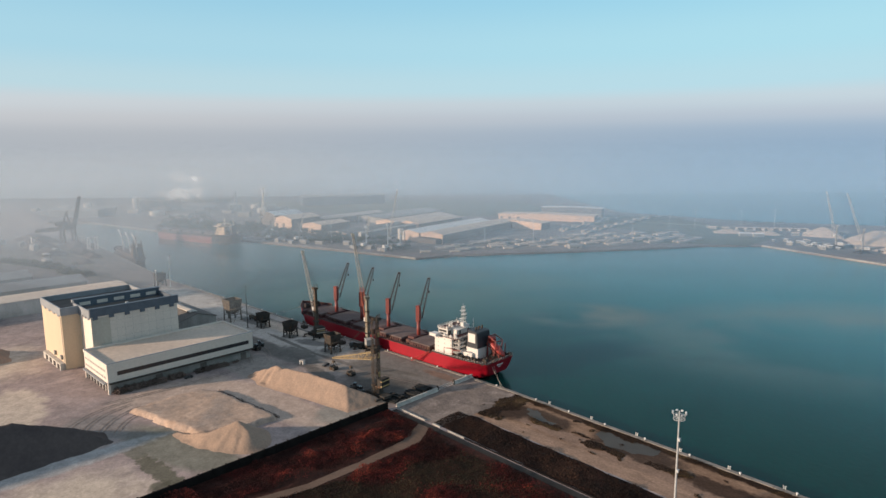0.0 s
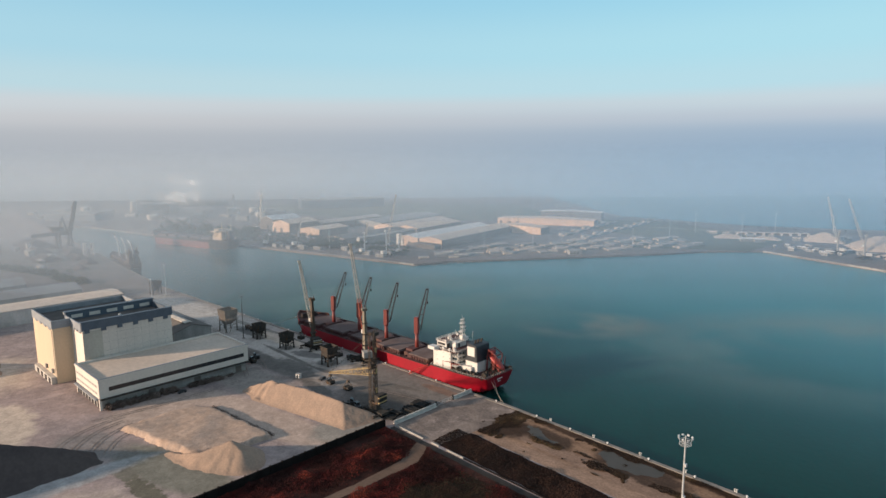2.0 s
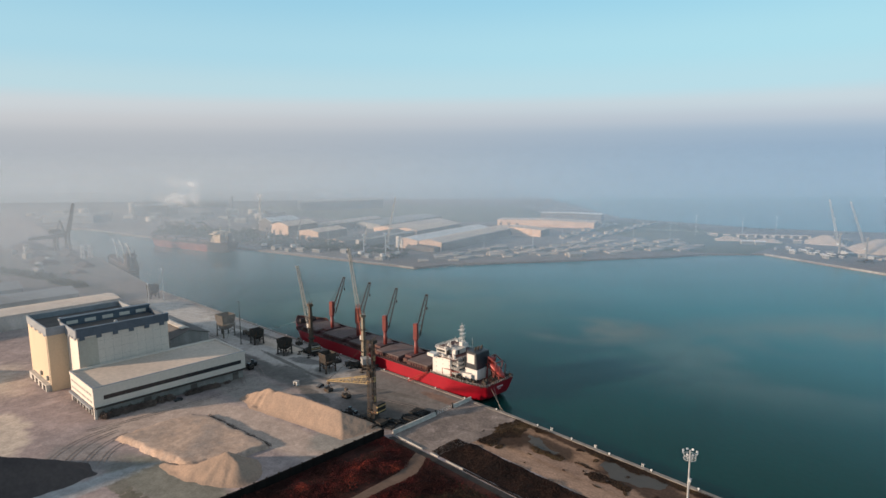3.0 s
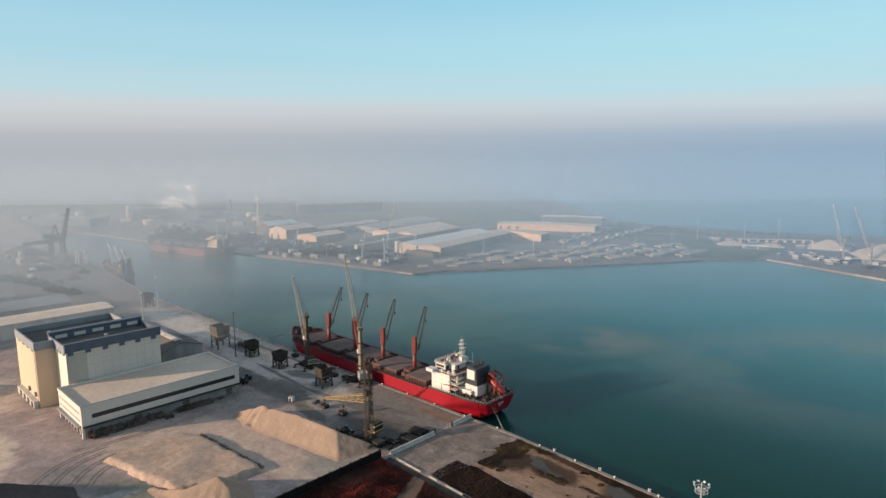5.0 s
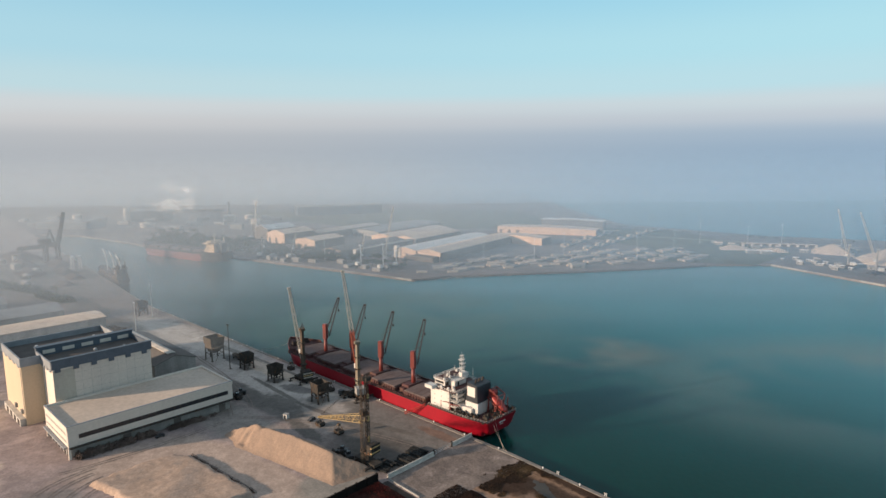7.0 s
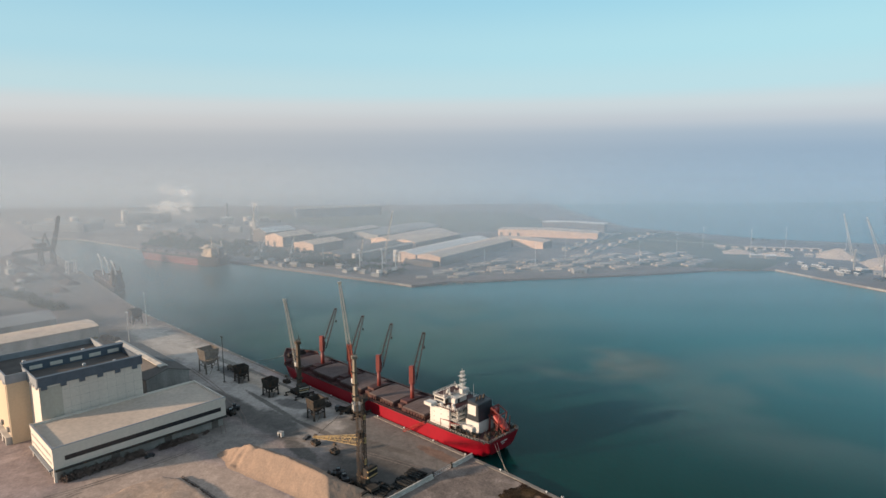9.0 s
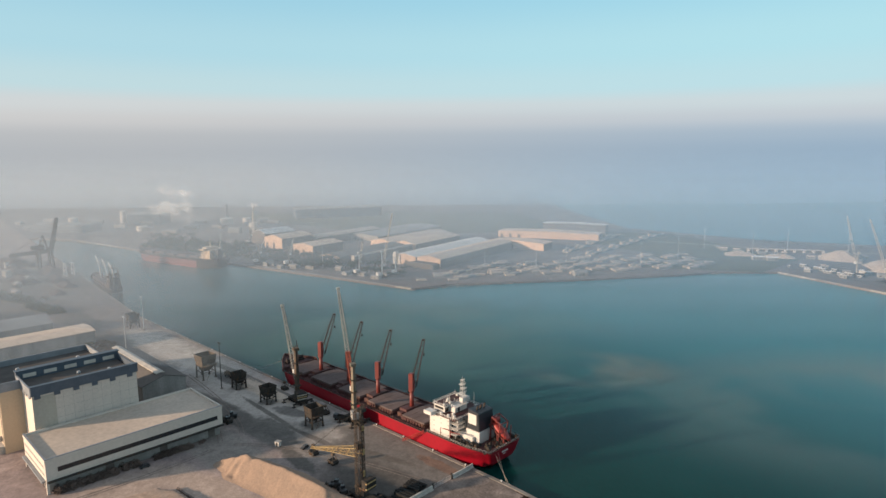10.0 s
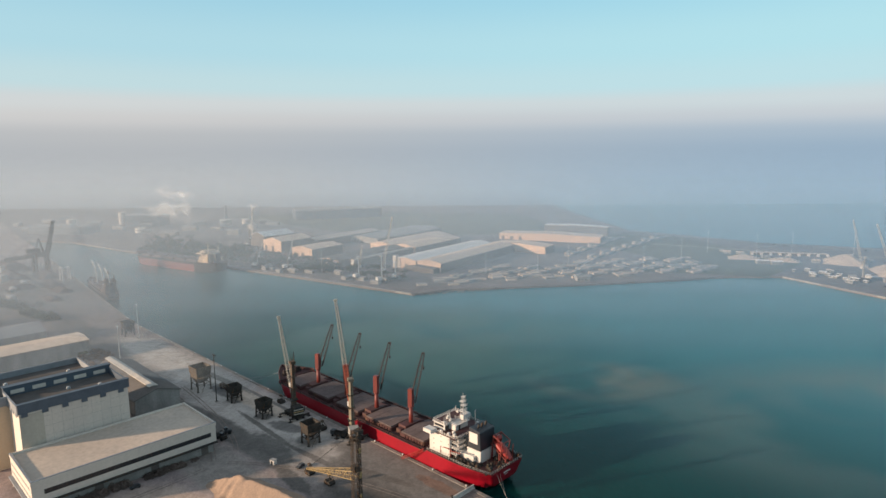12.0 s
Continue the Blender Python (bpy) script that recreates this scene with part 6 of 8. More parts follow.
# ---- buildings in the yard ----
def silo_house():
    s = thing("silo_house", at(0, 0), "tall pale bulk store with a dark blue roof parapet", "building")
    bm = bmesh.new()
    box(bm, 170, 198.5, 84, 128.2, 0, 30.2)
    part("wall", bm, M["pale_clad"], s, "pale clad front block")
    bm = bmesh.new()
    box(bm, 198.5, 226, 90, 137.0, 0, 30.0)
    box(bm, 188, 198.5, 128.2, 137.0, 0, 30.0)
    part("wall", bm, M["cream"], s, "cream painted rear block")
    # joints of the tall wall panels
    bm = bmesh.new()
    for i in range(1, 11):
        box(bm, 169.97, 170.02, 84 + i * 4.0, 84.06 + i * 4.0, 12.4, 29.4)
    for z in (17.5, 22.0, 26.5):
        box(bm, 169.97, 170.02, 84.2, 128.0, z, z + 0.06)
    part("panel_joint", bm, M["lower_wall"], s)
    bm = bmesh.new()
    box(bm, 169.90, 170.0, 119.2, 128.2, 12.6, 29.3)
    part("wall_panel", bm, M["shade_clad"], s, "greyer strip of cladding at the corner")
    # parapet round the rear block
    bm = bmesh.new()
    for x0, x1, y0, y1 in ((187.7, 226.3, 136.6, 137.3), (187.7, 188.4, 128.7, 136.6), (225.6, 226.3, 89.7, 136.6), (199.2, 225.6, 89.7, 90.4)):
        box(bm, x0, x1, y0, y1, 29.4, 33.6)
    rear = part("parapet", bm, M["slate_trim"], s, "slate blue parapet")
    for i in range(4):
        bm = bmesh.new()
        box(bm, 190.5 + i * 8.6, 194.0 + i * 8.6, 137.2, 137.42, 28.6, 29.9)
        part("bracket", bm, M["slate_trim"], rear)
    bm = bmesh.new()
    box(bm, 199.2, 225.6, 90.4, 136.6, 30.0, 30.6)
    box(bm, 188.4, 199.2, 128.9, 136.6, 30.0, 30.6)
    part("roof", bm, M["dark_roof"], s, "dark flat roof of the rear block")
    # front block roof, parapets and the tall rear upstand with its row of panels
    bm = bmesh.new()
    box(bm, 170.5, 196.0, 84.4, 127.6, 30.2, 30.7)
    part("roof", bm, M["dark_roof"], s, "dark flat roof")
    bm = bmesh.new()
    box(bm, 169.6, 170.5, 83.4, 128.5, 30.1, 34.2)
    box(bm, 169.4, 171.6, 83.2, 128.7, 34.2, 34.5)
    box(bm, 170.5, 196.0, 83.5, 84.2, 30.1, 33.6)
    fr = part("parapet", bm, M["blue_trim"], s, "dark blue roof parapet")
    for i in range(6):
        bm = bmesh.new()
        y = 86.0 + i * 7.8
        box(bm, 169.45, 170.0, y, y + 2.4, 28.5, 30.15)
        part("bracket", bm, M["blue_trim"], fr)
    bm = bmesh.new()
    box(bm, 196.0, 199.0, 83.4, 128.4, 30.2, 34.9)
    box(bm, 195.6, 199.4, 83.0, 128.8, 34.9, 35.3)
    up = part("roof_upstand", bm, M["blue_trim"], s, "dark blue roof upstand")
    for i in range(5):
        bm = bmesh.new()
        y = 85.6 + i * 8.7
        box(bm, 195.86, 196.0, y, y + 5.4, 31.6, 33.4)
        part("upstand_panel", bm, M["pale_clad"], up, "pale panel in the roof upstand")
    bm = bmesh.new()
    box(bm, 170.5, 196.0, 128.0, 128.7, 29.6, 33.6)
    end = part("parapet", bm, M["slate_trim"], s, "slate blue end parapet")
    for i in range(5):
        bm = bmesh.new()
        box(bm, 171.6 + i * 5.0, 174.4 + i * 5.0, 128.6, 128.82, 28.6, 30.0)
        part("bracket", bm, M["slate_trim"], end)
    for x, y, h in ((176, 119, 0.9), (186, 104, 0.8), (180, 92, 0.9), (206, 118, 1.6), (204, 101, 1.4), (211, 124, 1.5), (203, 111, 1.2), (212, 97, 1.0)):
        bm = bmesh.new()
        box(bm, x, x + 1.6, y, y + 1.6, 30.6, 30.6 + h)
        rod(bm, (x + 0.8, y + 0.8, 30.6 + h), (x + 0.8, y + 0.8, 31.0 + h), 0.7, 0.7, 10)
        part("roof_vent", bm, M["galv"], s)
    # loading bay at the foot of the cream wing
    bm = bmesh.new()
    box(bm, 189, 222, 137.0, 139.4, 0, 3.6)
    part("loading_bay", bm, M["white_wall"], s, "white loading bay at the foot")
    for i in range(4):
        bm = bmesh.new()
        box(bm, 190.5 + i * 7.4, 194.9 + i * 7.4, 139.4, 139.46, 0.2, 3.0)
        part("bay_door", bm, M["dark_glass"], s)
    for x in (192.0, 204.0):
        bm = bmesh.new()
        box(bm, x, x + 1.8, 137.0, 138.0, 5.0, 7.2)
        part("vent_hood", bm, M["lower_wall"], s)
    bm = bmesh.new()
    box(bm, 189.2, 189.5, 137.0, 137.2, 4, 28.5)
    part("downpipe", bm, M["lower_wall"], s)
    return s


silo_house()


def low_hall():
    s = thing("low_hall", at(0, 0), "long pale two-storey hall with a dark window band", "building")
    H = 14.6
    bm = bmesh.new()
    box(bm, 134, 168.5, 58.5, 133.2, 5.4, H - 1.2)
    part("wall", bm, M["pale_clad"], s, "pale clad upper storey")
    bm = bmesh.new()
    box(bm, 135.6, 168.5, 59.5, 132.6, 0, 5.4)
    part("wall", bm, M["lower_wall"], s, "weathered recessed lower storey")
    bm = bmesh.new()
    box(bm, 134.6, 168.3, 59.0, 132.8, H - 1.2, H - 0.7)
    part("roof", bm, M["pale_roof"], s, "pale flat roof")
    bm = bmesh.new()
    box(bm, 133.8, 134.5, 58.3, 133.4, H - 1.3, H + 0.2)
    box(bm, 168.0, 168.7, 58.3, 133.4, H - 1.3, H + 0.2)
    box(bm, 134.5, 168.0, 58.3, 59.0, H - 1.3, H + 0.2)
    box(bm, 134.5, 168.0, 132.7, 133.4, H - 1.3, H + 0.2)
    part("parapet", bm, M["pale_clad"], s, "pale roof parapet")
    bm = bmesh.new()
    box(bm, 133.7, 134.6, 58.2, 133.5, H + 0.2, H + 0.42)
    box(bm, 134.6, 168.7, 132.6, 133.5, H + 0.2, H + 0.42)
    part("coping", bm, M["slate_trim"], s, "grey-blue metal coping")
    bm = bmesh.new()
    box(bm, 133.93, 134.03, 61, 129, 8.4, 10.4)
    wb = part("window_band", bm, M["dark_glass"], s, "long dark window band")
    for i in range(23):
        bm = bmesh.new()
        y = 61 + i * 3.0
        box(bm, 133.86, 133.98, y, y + 0.16, 8.4, 10.4)
        part("mullion", bm, M["steel_dark"], wb)
    bm = bmesh.new()
    box(bm, 132.6, 135.6, 58.5, 133.0, 5.0, 5.5)
    part("canopy", bm, M["steel_dark"], s, "slate canopy over the ground floor")
    for i in range(9):
        bm = bmesh.new()
        y = 62 + i * 7.6
        box(bm, 135.52, 135.6, y, y + 3.4, 0.1, 3.6)
        part("dock_door", bm, M["far_side"] if i % 3 == 0 else M["lower_wall"], s)
    # end wall
    bm = bmesh.new()
    box(bm, 134.6, 168.0, 133.2, 133.26, 5.5, H - 1.3)
    part("end_cladding", bm, M["pale_clad"], s, "pale cladding on the end wall")
    for k, z in enumerate((7.0, 10.4)):
        for i in range(8):
            bm = bmesh.new()
            x = 136.5 + i * 3.9
            box(bm, x, x + 3.3, 133.2, 133.30, z, z + 1.1)
            part("end_window", bm, M["lower_wall"], s)
    bm = bmesh.new()
    box(bm, 136, 168, 132.6, 134.6, 4.6, 5.2)
    part("canopy", bm, M["slate_trim"], s)
    for i in range(7):
        bm = bmesh.new()
        x = 137 + i * 4.4
        box(bm, x, x + 2.6, 132.62, 132.7, 0.1, 3.8)
        part("end_door", bm, M["dark_glass"], s)
    for x in (134.3, 167.8):
        bm = bmesh.new()
        box(bm, x - 0.5, x + 0.5, 132.4, 133.4, 0, 5.4)
        part("pillar", bm, M["pale_clad"], s)
    return s


low_hall()


def gable_shed(m, x0, x1, y0, y1, eave, ridge, wall, roof, label, along="x", grp="", roof_low=None, doors=True):
    """A long shed; the ridge runs along x or y."""
    s = thing("shed", m, label, "building", grp)
    bm = bmesh.new()
    if along == "x":
        c = (y0 + y1) / 2
        extrude_x(bm, [(y0, 0), (y1, 0), (y1, eave), (c, ridge), (y0, eave)], x0, x1)
    else:
        c = (x0 + x1) / 2
        extrude_y(bm, [(x0, 0), (x0, eave), (c, ridge), (x1, eave), (x1, 0)][::-1], y0, y1)
    bmesh.ops.recalc_face_normals(bm, faces=list(bm.faces))
    part("wall", bm, wall, s)
    for side in (-1, 1):
        bm = bmesh.new()
        t = 0.35
        if along == "x":
            w = (y1 - y0) / 2 + 0.8
            drop = (ridge - eave) * w / ((y1 - y0) / 2)
            prof = [(c, ridge + 0.05), (c + side * w, ridge + 0.05 - drop), (c + side * w, ridge + 0.05 - drop + t), (c, ridge + 0.05 + t)]
            extrude_x(bm, prof, x0 - 0.6, x1 + 0.6)
        else:
            w = (x1 - x0) / 2 + 0.8
            drop = (ridge - eave) * w / ((x1 - x0) / 2)
            prof = [(c, ridge + 0.05), (c + side * w, ridge + 0.05 - drop), (c + side * w, ridge + 0.05 - drop + t), (c, ridge + 0.05 + t)]
            extrude_y(bm, prof, y0 - 0.6, y1 + 0.6)
        bmesh.ops.recalc_face_normals(bm, faces=list(bm.faces))
        part("roof_slope", bm, roof_low if roof_low and side < 0 else roof, s, "sheet roof slope")
    n = max(1, int(((x1 - x0) if along == "x" else (y1 - y0)) / 12))
    for i in range(n if doors else 0):
        for far in (0, 1):
            bm = bmesh.new()
            h = min(5, eave - 1)
            if along == "x":
                x, y = x0 + 3 + i * 12, (y0 - 0.05, y1 - 0.01)[far]
                box(bm, x, x + 5, y, y + 0.06, 0.1, h)
            else:
                x, y = (x0 - 0.05, x1 - 0.01)[far], y0 + 3 + i * 12
                box(bm, x, x + 0.06, y, y + 5, 0.1, h)
            part("door", bm, M["lower_wall"], s)
    return s


# roof's shadow is in its dark colour; an added pale strip imitates the sunlit ridge
sh = gable_shed(at(0, 0), 202, 276, 47, 71, 9.6, 13.4, M["lower_wall"], M["dull_roof"], "grey gabled shed beside the tall store")
bm = bmesh.new()
extrude_x(bm, [(57.0, 13.62), (59.0, 13.95), (61.6, 13.5), (61.6, 13.9), (59.0, 14.5), (57.0, 14.0)], 206, 278)
bmesh.ops.recalc_face_normals(bm, faces=list(bm.faces))
part("sunlit_ridge_strip", bm, M["white_wall"], sh, "pale added strip standing for the sunlit top of the slope")
gable_shed(at(0, 0), 341, 367, 53, 330, 10.8, 12.0, M["lower_wall"], M["peach_roof"], "long shed with a sunlit low-pitched roof and shaded grey wall", "y", grp="long sheds")
gable_shed(at(0, 0), 398, 436, 66, 330, 8.5, 12.0, M["lower_wall"], M["grey_roof"], "long grey shed behind the pale one", "y", grp="long sheds")
gable_shed(at(0, 0), 470, 510, 90, 300, 6.0, 10.0, M["lower_wall"], M["grey_roof"], "grey shed in the mist", "y", grp="long sheds")

# ---- scrub ----
rnd = random.Random(21)


def scatter(n, a0, a1, b0, b1, keep, r=(0.5, 1.3), h=(0.6, 1.6)):
    out = []
    while len(out) < n:
        a, b = rnd.uniform(a0, a1), rnd.uniform(b0, b1)
        if keep(a, b):
            k = rnd.random() ** 1.6
            out.append((a, b, 2.5, r[0] + (r[1] - r[0]) * k, h[0] + (h[1] - h[0]) * k))
    return out


def on_path(a, b):
    return abs(a - (-5.5 + max(0, b - 105) * 0.25 if b > 66 else 1 - (b - 55) * 0.62)) < 3.2


def red_zone(a, b):
    return a + 5 * noise.noise((a * 1.7, b * 1.9, 6)) > 1 + max(0, b - 105) * 0.25 and noise.noise((a * 0.08, b * 0.06, 5)) + 0.5 * noise.noise((a * 2.0, b * 2.2, 8)) > -0.3 or noise.noise((a * 0.05, b * 0.05, 2)) + 0.45 * noise.noise((a * 2.1, b * 2.3, 1)) > 0.08


scrub("red_scrub", 120000, (-100, 23, 55, 165), lambda a, b: not on_path(a, b) and b > 56 - a * 0.05 and red_zone(a, b), M["red_leaf"], "dense rust-red autumn scrub behind the yard wall", 0.4, 2.4, 0.2, 3, "shrubs")
scrub("olive_scrub", 85000, (-110, -4, 57, 165), lambda a, b: not on_path(a, b) and b > 58.5 - a * 0.05 and not red_zone(a, b), M["green_leaf"], "low olive and brown grass and scrub", 0.15, 1.1, 0.2, 4, "grass")
scrub("verge_weeds", 40000, (-150, 0, 34, 62), lambda a, b: 34.5 - a * 0.055 < b < 49.8 - a * 0.055, M["dry_leaf"], "dark brown weeds on the verge", 0.1, 0.8, 0.22, 5, "weeds")


def weedy(a, b):
    """Weeds: a belt along the slab's end, two patches by the puddle and a ragged line along the quay edge."""
    n = noise.noise((a * 0.16, b * 0.16, 4)) + 0.5 * noise.noise((a * 0.5, b * 0.5, 2))
    if b < edge(a) + 2:
        return False
    if abs(a + 11.5 + (b - 2) * -0.02 + 3 * n) < 3.2 + 3.0 * max(0, 1 - abs(b - 12) / 12) and b < 31:
        return True
    if math.hypot((a + 62) / 9, (b - 22.5) / 2.6) + 0.7 * n < 1 or math.hypot((a + 36) / 6, (b - 20) / 2.4) + 0.7 * n < 1 or math.hypot((a + 88) / 7, (b - 21) / 2.2) + 0.7 * n < 1:
        return True
    return b < edge(a) + 2.2 + 4.5 * max(0, noise.noise((a * 0.07, 3, 9)) + 0.5 * n + (0.5 if a < -48 else 0.1)) or noise.noise((a * 0.2, b * 0.3, 6)) > 0.55


scrub("quay_weeds", 30000, (-150, -3, 2, 34), weedy, M["weed_leaf"], "brown and ochre weeds along the quay edge", 0.05, 0.6, 0.2, 6, "weeds")
clumps("hall_hedge", scatter(240, 131.0, 135.2, 98, 131, lambda a, b: noise.noise((b * 0.09, 1, 1)) > -0.35, (0.8, 1.6), (1.2, 3.2)), M["hedge_leaf"], "dry brown hedge along the hall", 0.27, 46, 7, category="shrubs")
clumps("hall_hedge", scatter(130, 131.0, 135.0, 68, 96, lambda a, b: noise.noise((b * 0.12, 1, 4)) > -0.1, (0.7, 1.4), (0.8, 2.2)), M["hedge_leaf"], "low dry brown hedge along the hall", 0.27, 46, 8, category="shrubs")
clumps("quay_hedge", scatter(150, 466, 520, 41, 57, lambda a, b: abs(b - 44 - (a - 470) * 0.25) < 5, (1.6, 3.4), (2.5, 5.5)), M["tree_leaf"], "dark hedge in the mist", 0.8, 9, 12, category="shrubs")
clumps("quay_hedge", scatter(170, 536, 640, 46, 84, lambda a, b: abs(b - 53 - (a - 543) * 0.3) < 6, (1.8, 3.8), (2.5, 6)), M["tree_leaf"], "dark hedge in the mist", 0.8, 8, 13, category="shrubs")
clumps("quay_hedge", scatter(80, 300, 345, 44, 60, lambda a, b: noise.noise((a * 0.06, b * 0.1, 4)) > -0.1, (1.2, 2.4), (1.5, 3.5)), M["hedge_leaf"], "dark low scrub beside the long shed", 0.6, 12, 14, category="shrubs")


def tree(m, h, label, seed, grp=""):
    """A tapered trunk with limbs and a crown of leaf clumps."""
    r = random.Random(seed)
    s = thing("tree", m, label, "tree", grp)
    bm = bmesh.new()
    rod(bm, (0, 0, 0), (0.2, 0.1, h * 0.5), h * 0.035, h * 0.02, 7)
    ends = []
    for i in range(6):
        p = math.tau * i / 6 + r.uniform(-0.4, 0.4)
        e = Vector((math.cos(p) * h * 0.28, math.sin(p) * h * 0.28, h * r.uniform(0.55, 0.85)))
        rod(bm, (0.15, 0.08, h * r.uniform(0.3, 0.48)), e, h * 0.014, h * 0.006, 5)
        ends.append(e)
    part("trunk", bm, M["bark"], s)
    sp = [(e.x + r.uniform(-1, 1) * h * 0.1, e.y + r.uniform(-1, 1) * h * 0.1, e.z - h * 0.12, h * r.uniform(0.12, 0.2), h * r.uniform(0.2, 0.3)) for e in ends for _ in range(2)]
    clumps("crown", sp, M["tree_leaf"], "", h * 0.05, max(8, 60 / h), seed, as_part=s)
    return s


t0 = tree(at(330, 60), 8, "dark leafy tree behind the long shed", 31, "port trees")
for i in range(26):
    a, b = rnd.uniform(445, 640), rnd.uniform(40, 330)
    copy_thing(t0, at(a, b, 2.5, rnd.uniform(0, 360)) @ Matrix.Scale(rnd.uniform(0.7, 1.3), 4))


# ---- the far side of the harbour ----
bm = bmesh.new()
prism(bm, [(-25, 652), (16, 672), (150, 689), (277, 711), (331, 726), (398, 722), (426, 648), (450, 588), (482, 500), (1500, 420), (1500, 840), (700, 900), (520, 990), (360, 1170), (345, 1400), (330, 1800), (300, 3200), (-2600, 3200), (-2600, 1600), (-600, 1062), (-460, 952), (-250, 803)], -5, 2.0)
solid("ground_far", bm, M["far_ground"], pose(0, 0, 0), "hazy flat port land across the water", "ground", "structure")
bm = bmesh.new()
for p, q in (((-600, 1054), (-25, 652)), ((398, 722), (450, 588)), ((450, 588), (482, 500))):
    p, q = Vector((*p, 0)), Vector((*q, 0))
    n = (q - p).normalized().cross(Vector((0, 0, -1)))
    k = max(2, int((q - p).length / 12))
    for i in range(k):
        a, b = p.lerp(q, i / k), p.lerp(q, (i + 1) / k - 0.02 / k)
        vs = [a - n * 0.4, b - n * 0.4, b + n * 2.2, a + n * 2.2]
        prism(bm, [(v.x, v.y) for v in vs][::-1], 0.6, 2.35)
bmesh.ops.recalc_face_normals(bm, faces=list(bm.faces))
solid("quay_edge_far", bm, M["lower_wall"], pose(0, 0, 0), "pale quay edge across the harbour", "quay edge", "structure")
# rubble shore on the basin side
bm = bmesh.new()
rs = random.Random(5)
for i in range(620):
    t = rs.random()
    x, y = -25 + t * 356, 652 + t * 74 + 9 * math.sin(math.pi * t)
    o = rs.uniform(-3.0, 1.5)
    w = rs.uniform(0.25, 0.6)
    box(bm, -w, w, -w * 0.7, w * 0.7, -w * 0.5, w * 0.5, pose(x + 0.15 * o, y + o, 1.5 + o * 0.6, rs.uniform(-30, 30), rs.uniform(-30, 30), rs.uniform(0, 180)))
tagged(solid("rubble_shore", bm, M["lower_wall"], pose(0, 0, 0), "low grey rubble bank along the far shore", "rubble"), kind="stuff")
patch("field", [(330, 735), (380, 720), (470, 800), (420, 1060), (300, 1120), (230, 1010), (290, 880), (250, 760)], 2.06, M["far_field"], "dull green open field behind the stacks", 4, 30, pose(0, 0, 0), 20)
patch("field", [(-120, 1120), (60, 1120), (250, 1130), (200, 1500), (-200, 1600), (-500, 1500)], 2.06, M["far_field"], "dull green flat land far off", 8, 31, pose(0, 0, 0), 30)
patch("road", [(340, 985), (341, 991), (560, 858), (760, 800), (760, 795), (558, 853)], 2.1, M["pale_dust"], "pale straight road on the far shore", 0, 32, pose(0, 0, 0))


def hall_at(x, y, turn, w, d, eave, ridge, wall, roof, label, grp="far warehouses"):
    """A warehouse with its front's left corner at (x, y): w along the front, d deep."""
    # sun put into the colour: shaded tone all round, lit tone on the front
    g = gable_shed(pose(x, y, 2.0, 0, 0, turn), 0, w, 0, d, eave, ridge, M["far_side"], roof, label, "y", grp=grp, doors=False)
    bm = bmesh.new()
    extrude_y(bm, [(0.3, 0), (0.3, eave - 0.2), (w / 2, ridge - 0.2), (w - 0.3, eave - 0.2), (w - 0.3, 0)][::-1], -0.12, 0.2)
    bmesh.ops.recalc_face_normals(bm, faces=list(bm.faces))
    part("front_gable", bm, wall, g, "front gable in the sunlit wall tone")
    for i in range(min(3, max(1, int(w / 16)))):
        bm = bmesh.new()
        box(bm, 4 + i * 15, 9 + i * 15, -0.2, -0.1, 0.1, eave * 0.55)
        part("front_door", bm, M["far_side"], g)
    return g


T = -35.0
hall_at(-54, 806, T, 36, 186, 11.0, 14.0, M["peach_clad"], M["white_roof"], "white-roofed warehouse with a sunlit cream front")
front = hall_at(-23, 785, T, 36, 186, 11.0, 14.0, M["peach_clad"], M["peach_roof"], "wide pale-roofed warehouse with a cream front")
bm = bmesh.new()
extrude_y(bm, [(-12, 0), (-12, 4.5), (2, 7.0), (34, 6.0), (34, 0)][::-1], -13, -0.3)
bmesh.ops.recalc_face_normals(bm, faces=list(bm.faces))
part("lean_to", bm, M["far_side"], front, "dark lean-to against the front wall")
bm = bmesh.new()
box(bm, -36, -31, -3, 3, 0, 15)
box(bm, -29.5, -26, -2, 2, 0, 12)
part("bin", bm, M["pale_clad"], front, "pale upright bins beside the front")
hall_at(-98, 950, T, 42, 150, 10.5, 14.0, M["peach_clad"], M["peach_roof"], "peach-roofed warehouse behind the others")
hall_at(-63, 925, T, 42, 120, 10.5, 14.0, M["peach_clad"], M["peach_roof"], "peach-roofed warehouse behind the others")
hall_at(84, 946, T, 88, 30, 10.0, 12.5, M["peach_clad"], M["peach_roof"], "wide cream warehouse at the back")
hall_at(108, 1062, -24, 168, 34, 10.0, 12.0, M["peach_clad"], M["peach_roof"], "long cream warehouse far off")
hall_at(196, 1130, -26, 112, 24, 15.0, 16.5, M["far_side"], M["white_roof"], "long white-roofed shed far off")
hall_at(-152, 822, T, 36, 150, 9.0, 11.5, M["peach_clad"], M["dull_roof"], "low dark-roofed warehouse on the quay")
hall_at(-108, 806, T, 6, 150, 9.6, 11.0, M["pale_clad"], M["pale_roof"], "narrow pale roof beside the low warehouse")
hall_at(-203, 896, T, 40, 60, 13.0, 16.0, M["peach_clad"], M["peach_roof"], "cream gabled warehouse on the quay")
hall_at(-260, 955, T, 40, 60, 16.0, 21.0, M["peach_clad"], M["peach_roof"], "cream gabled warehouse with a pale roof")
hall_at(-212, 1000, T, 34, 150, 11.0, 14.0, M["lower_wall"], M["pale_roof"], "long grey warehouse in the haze")
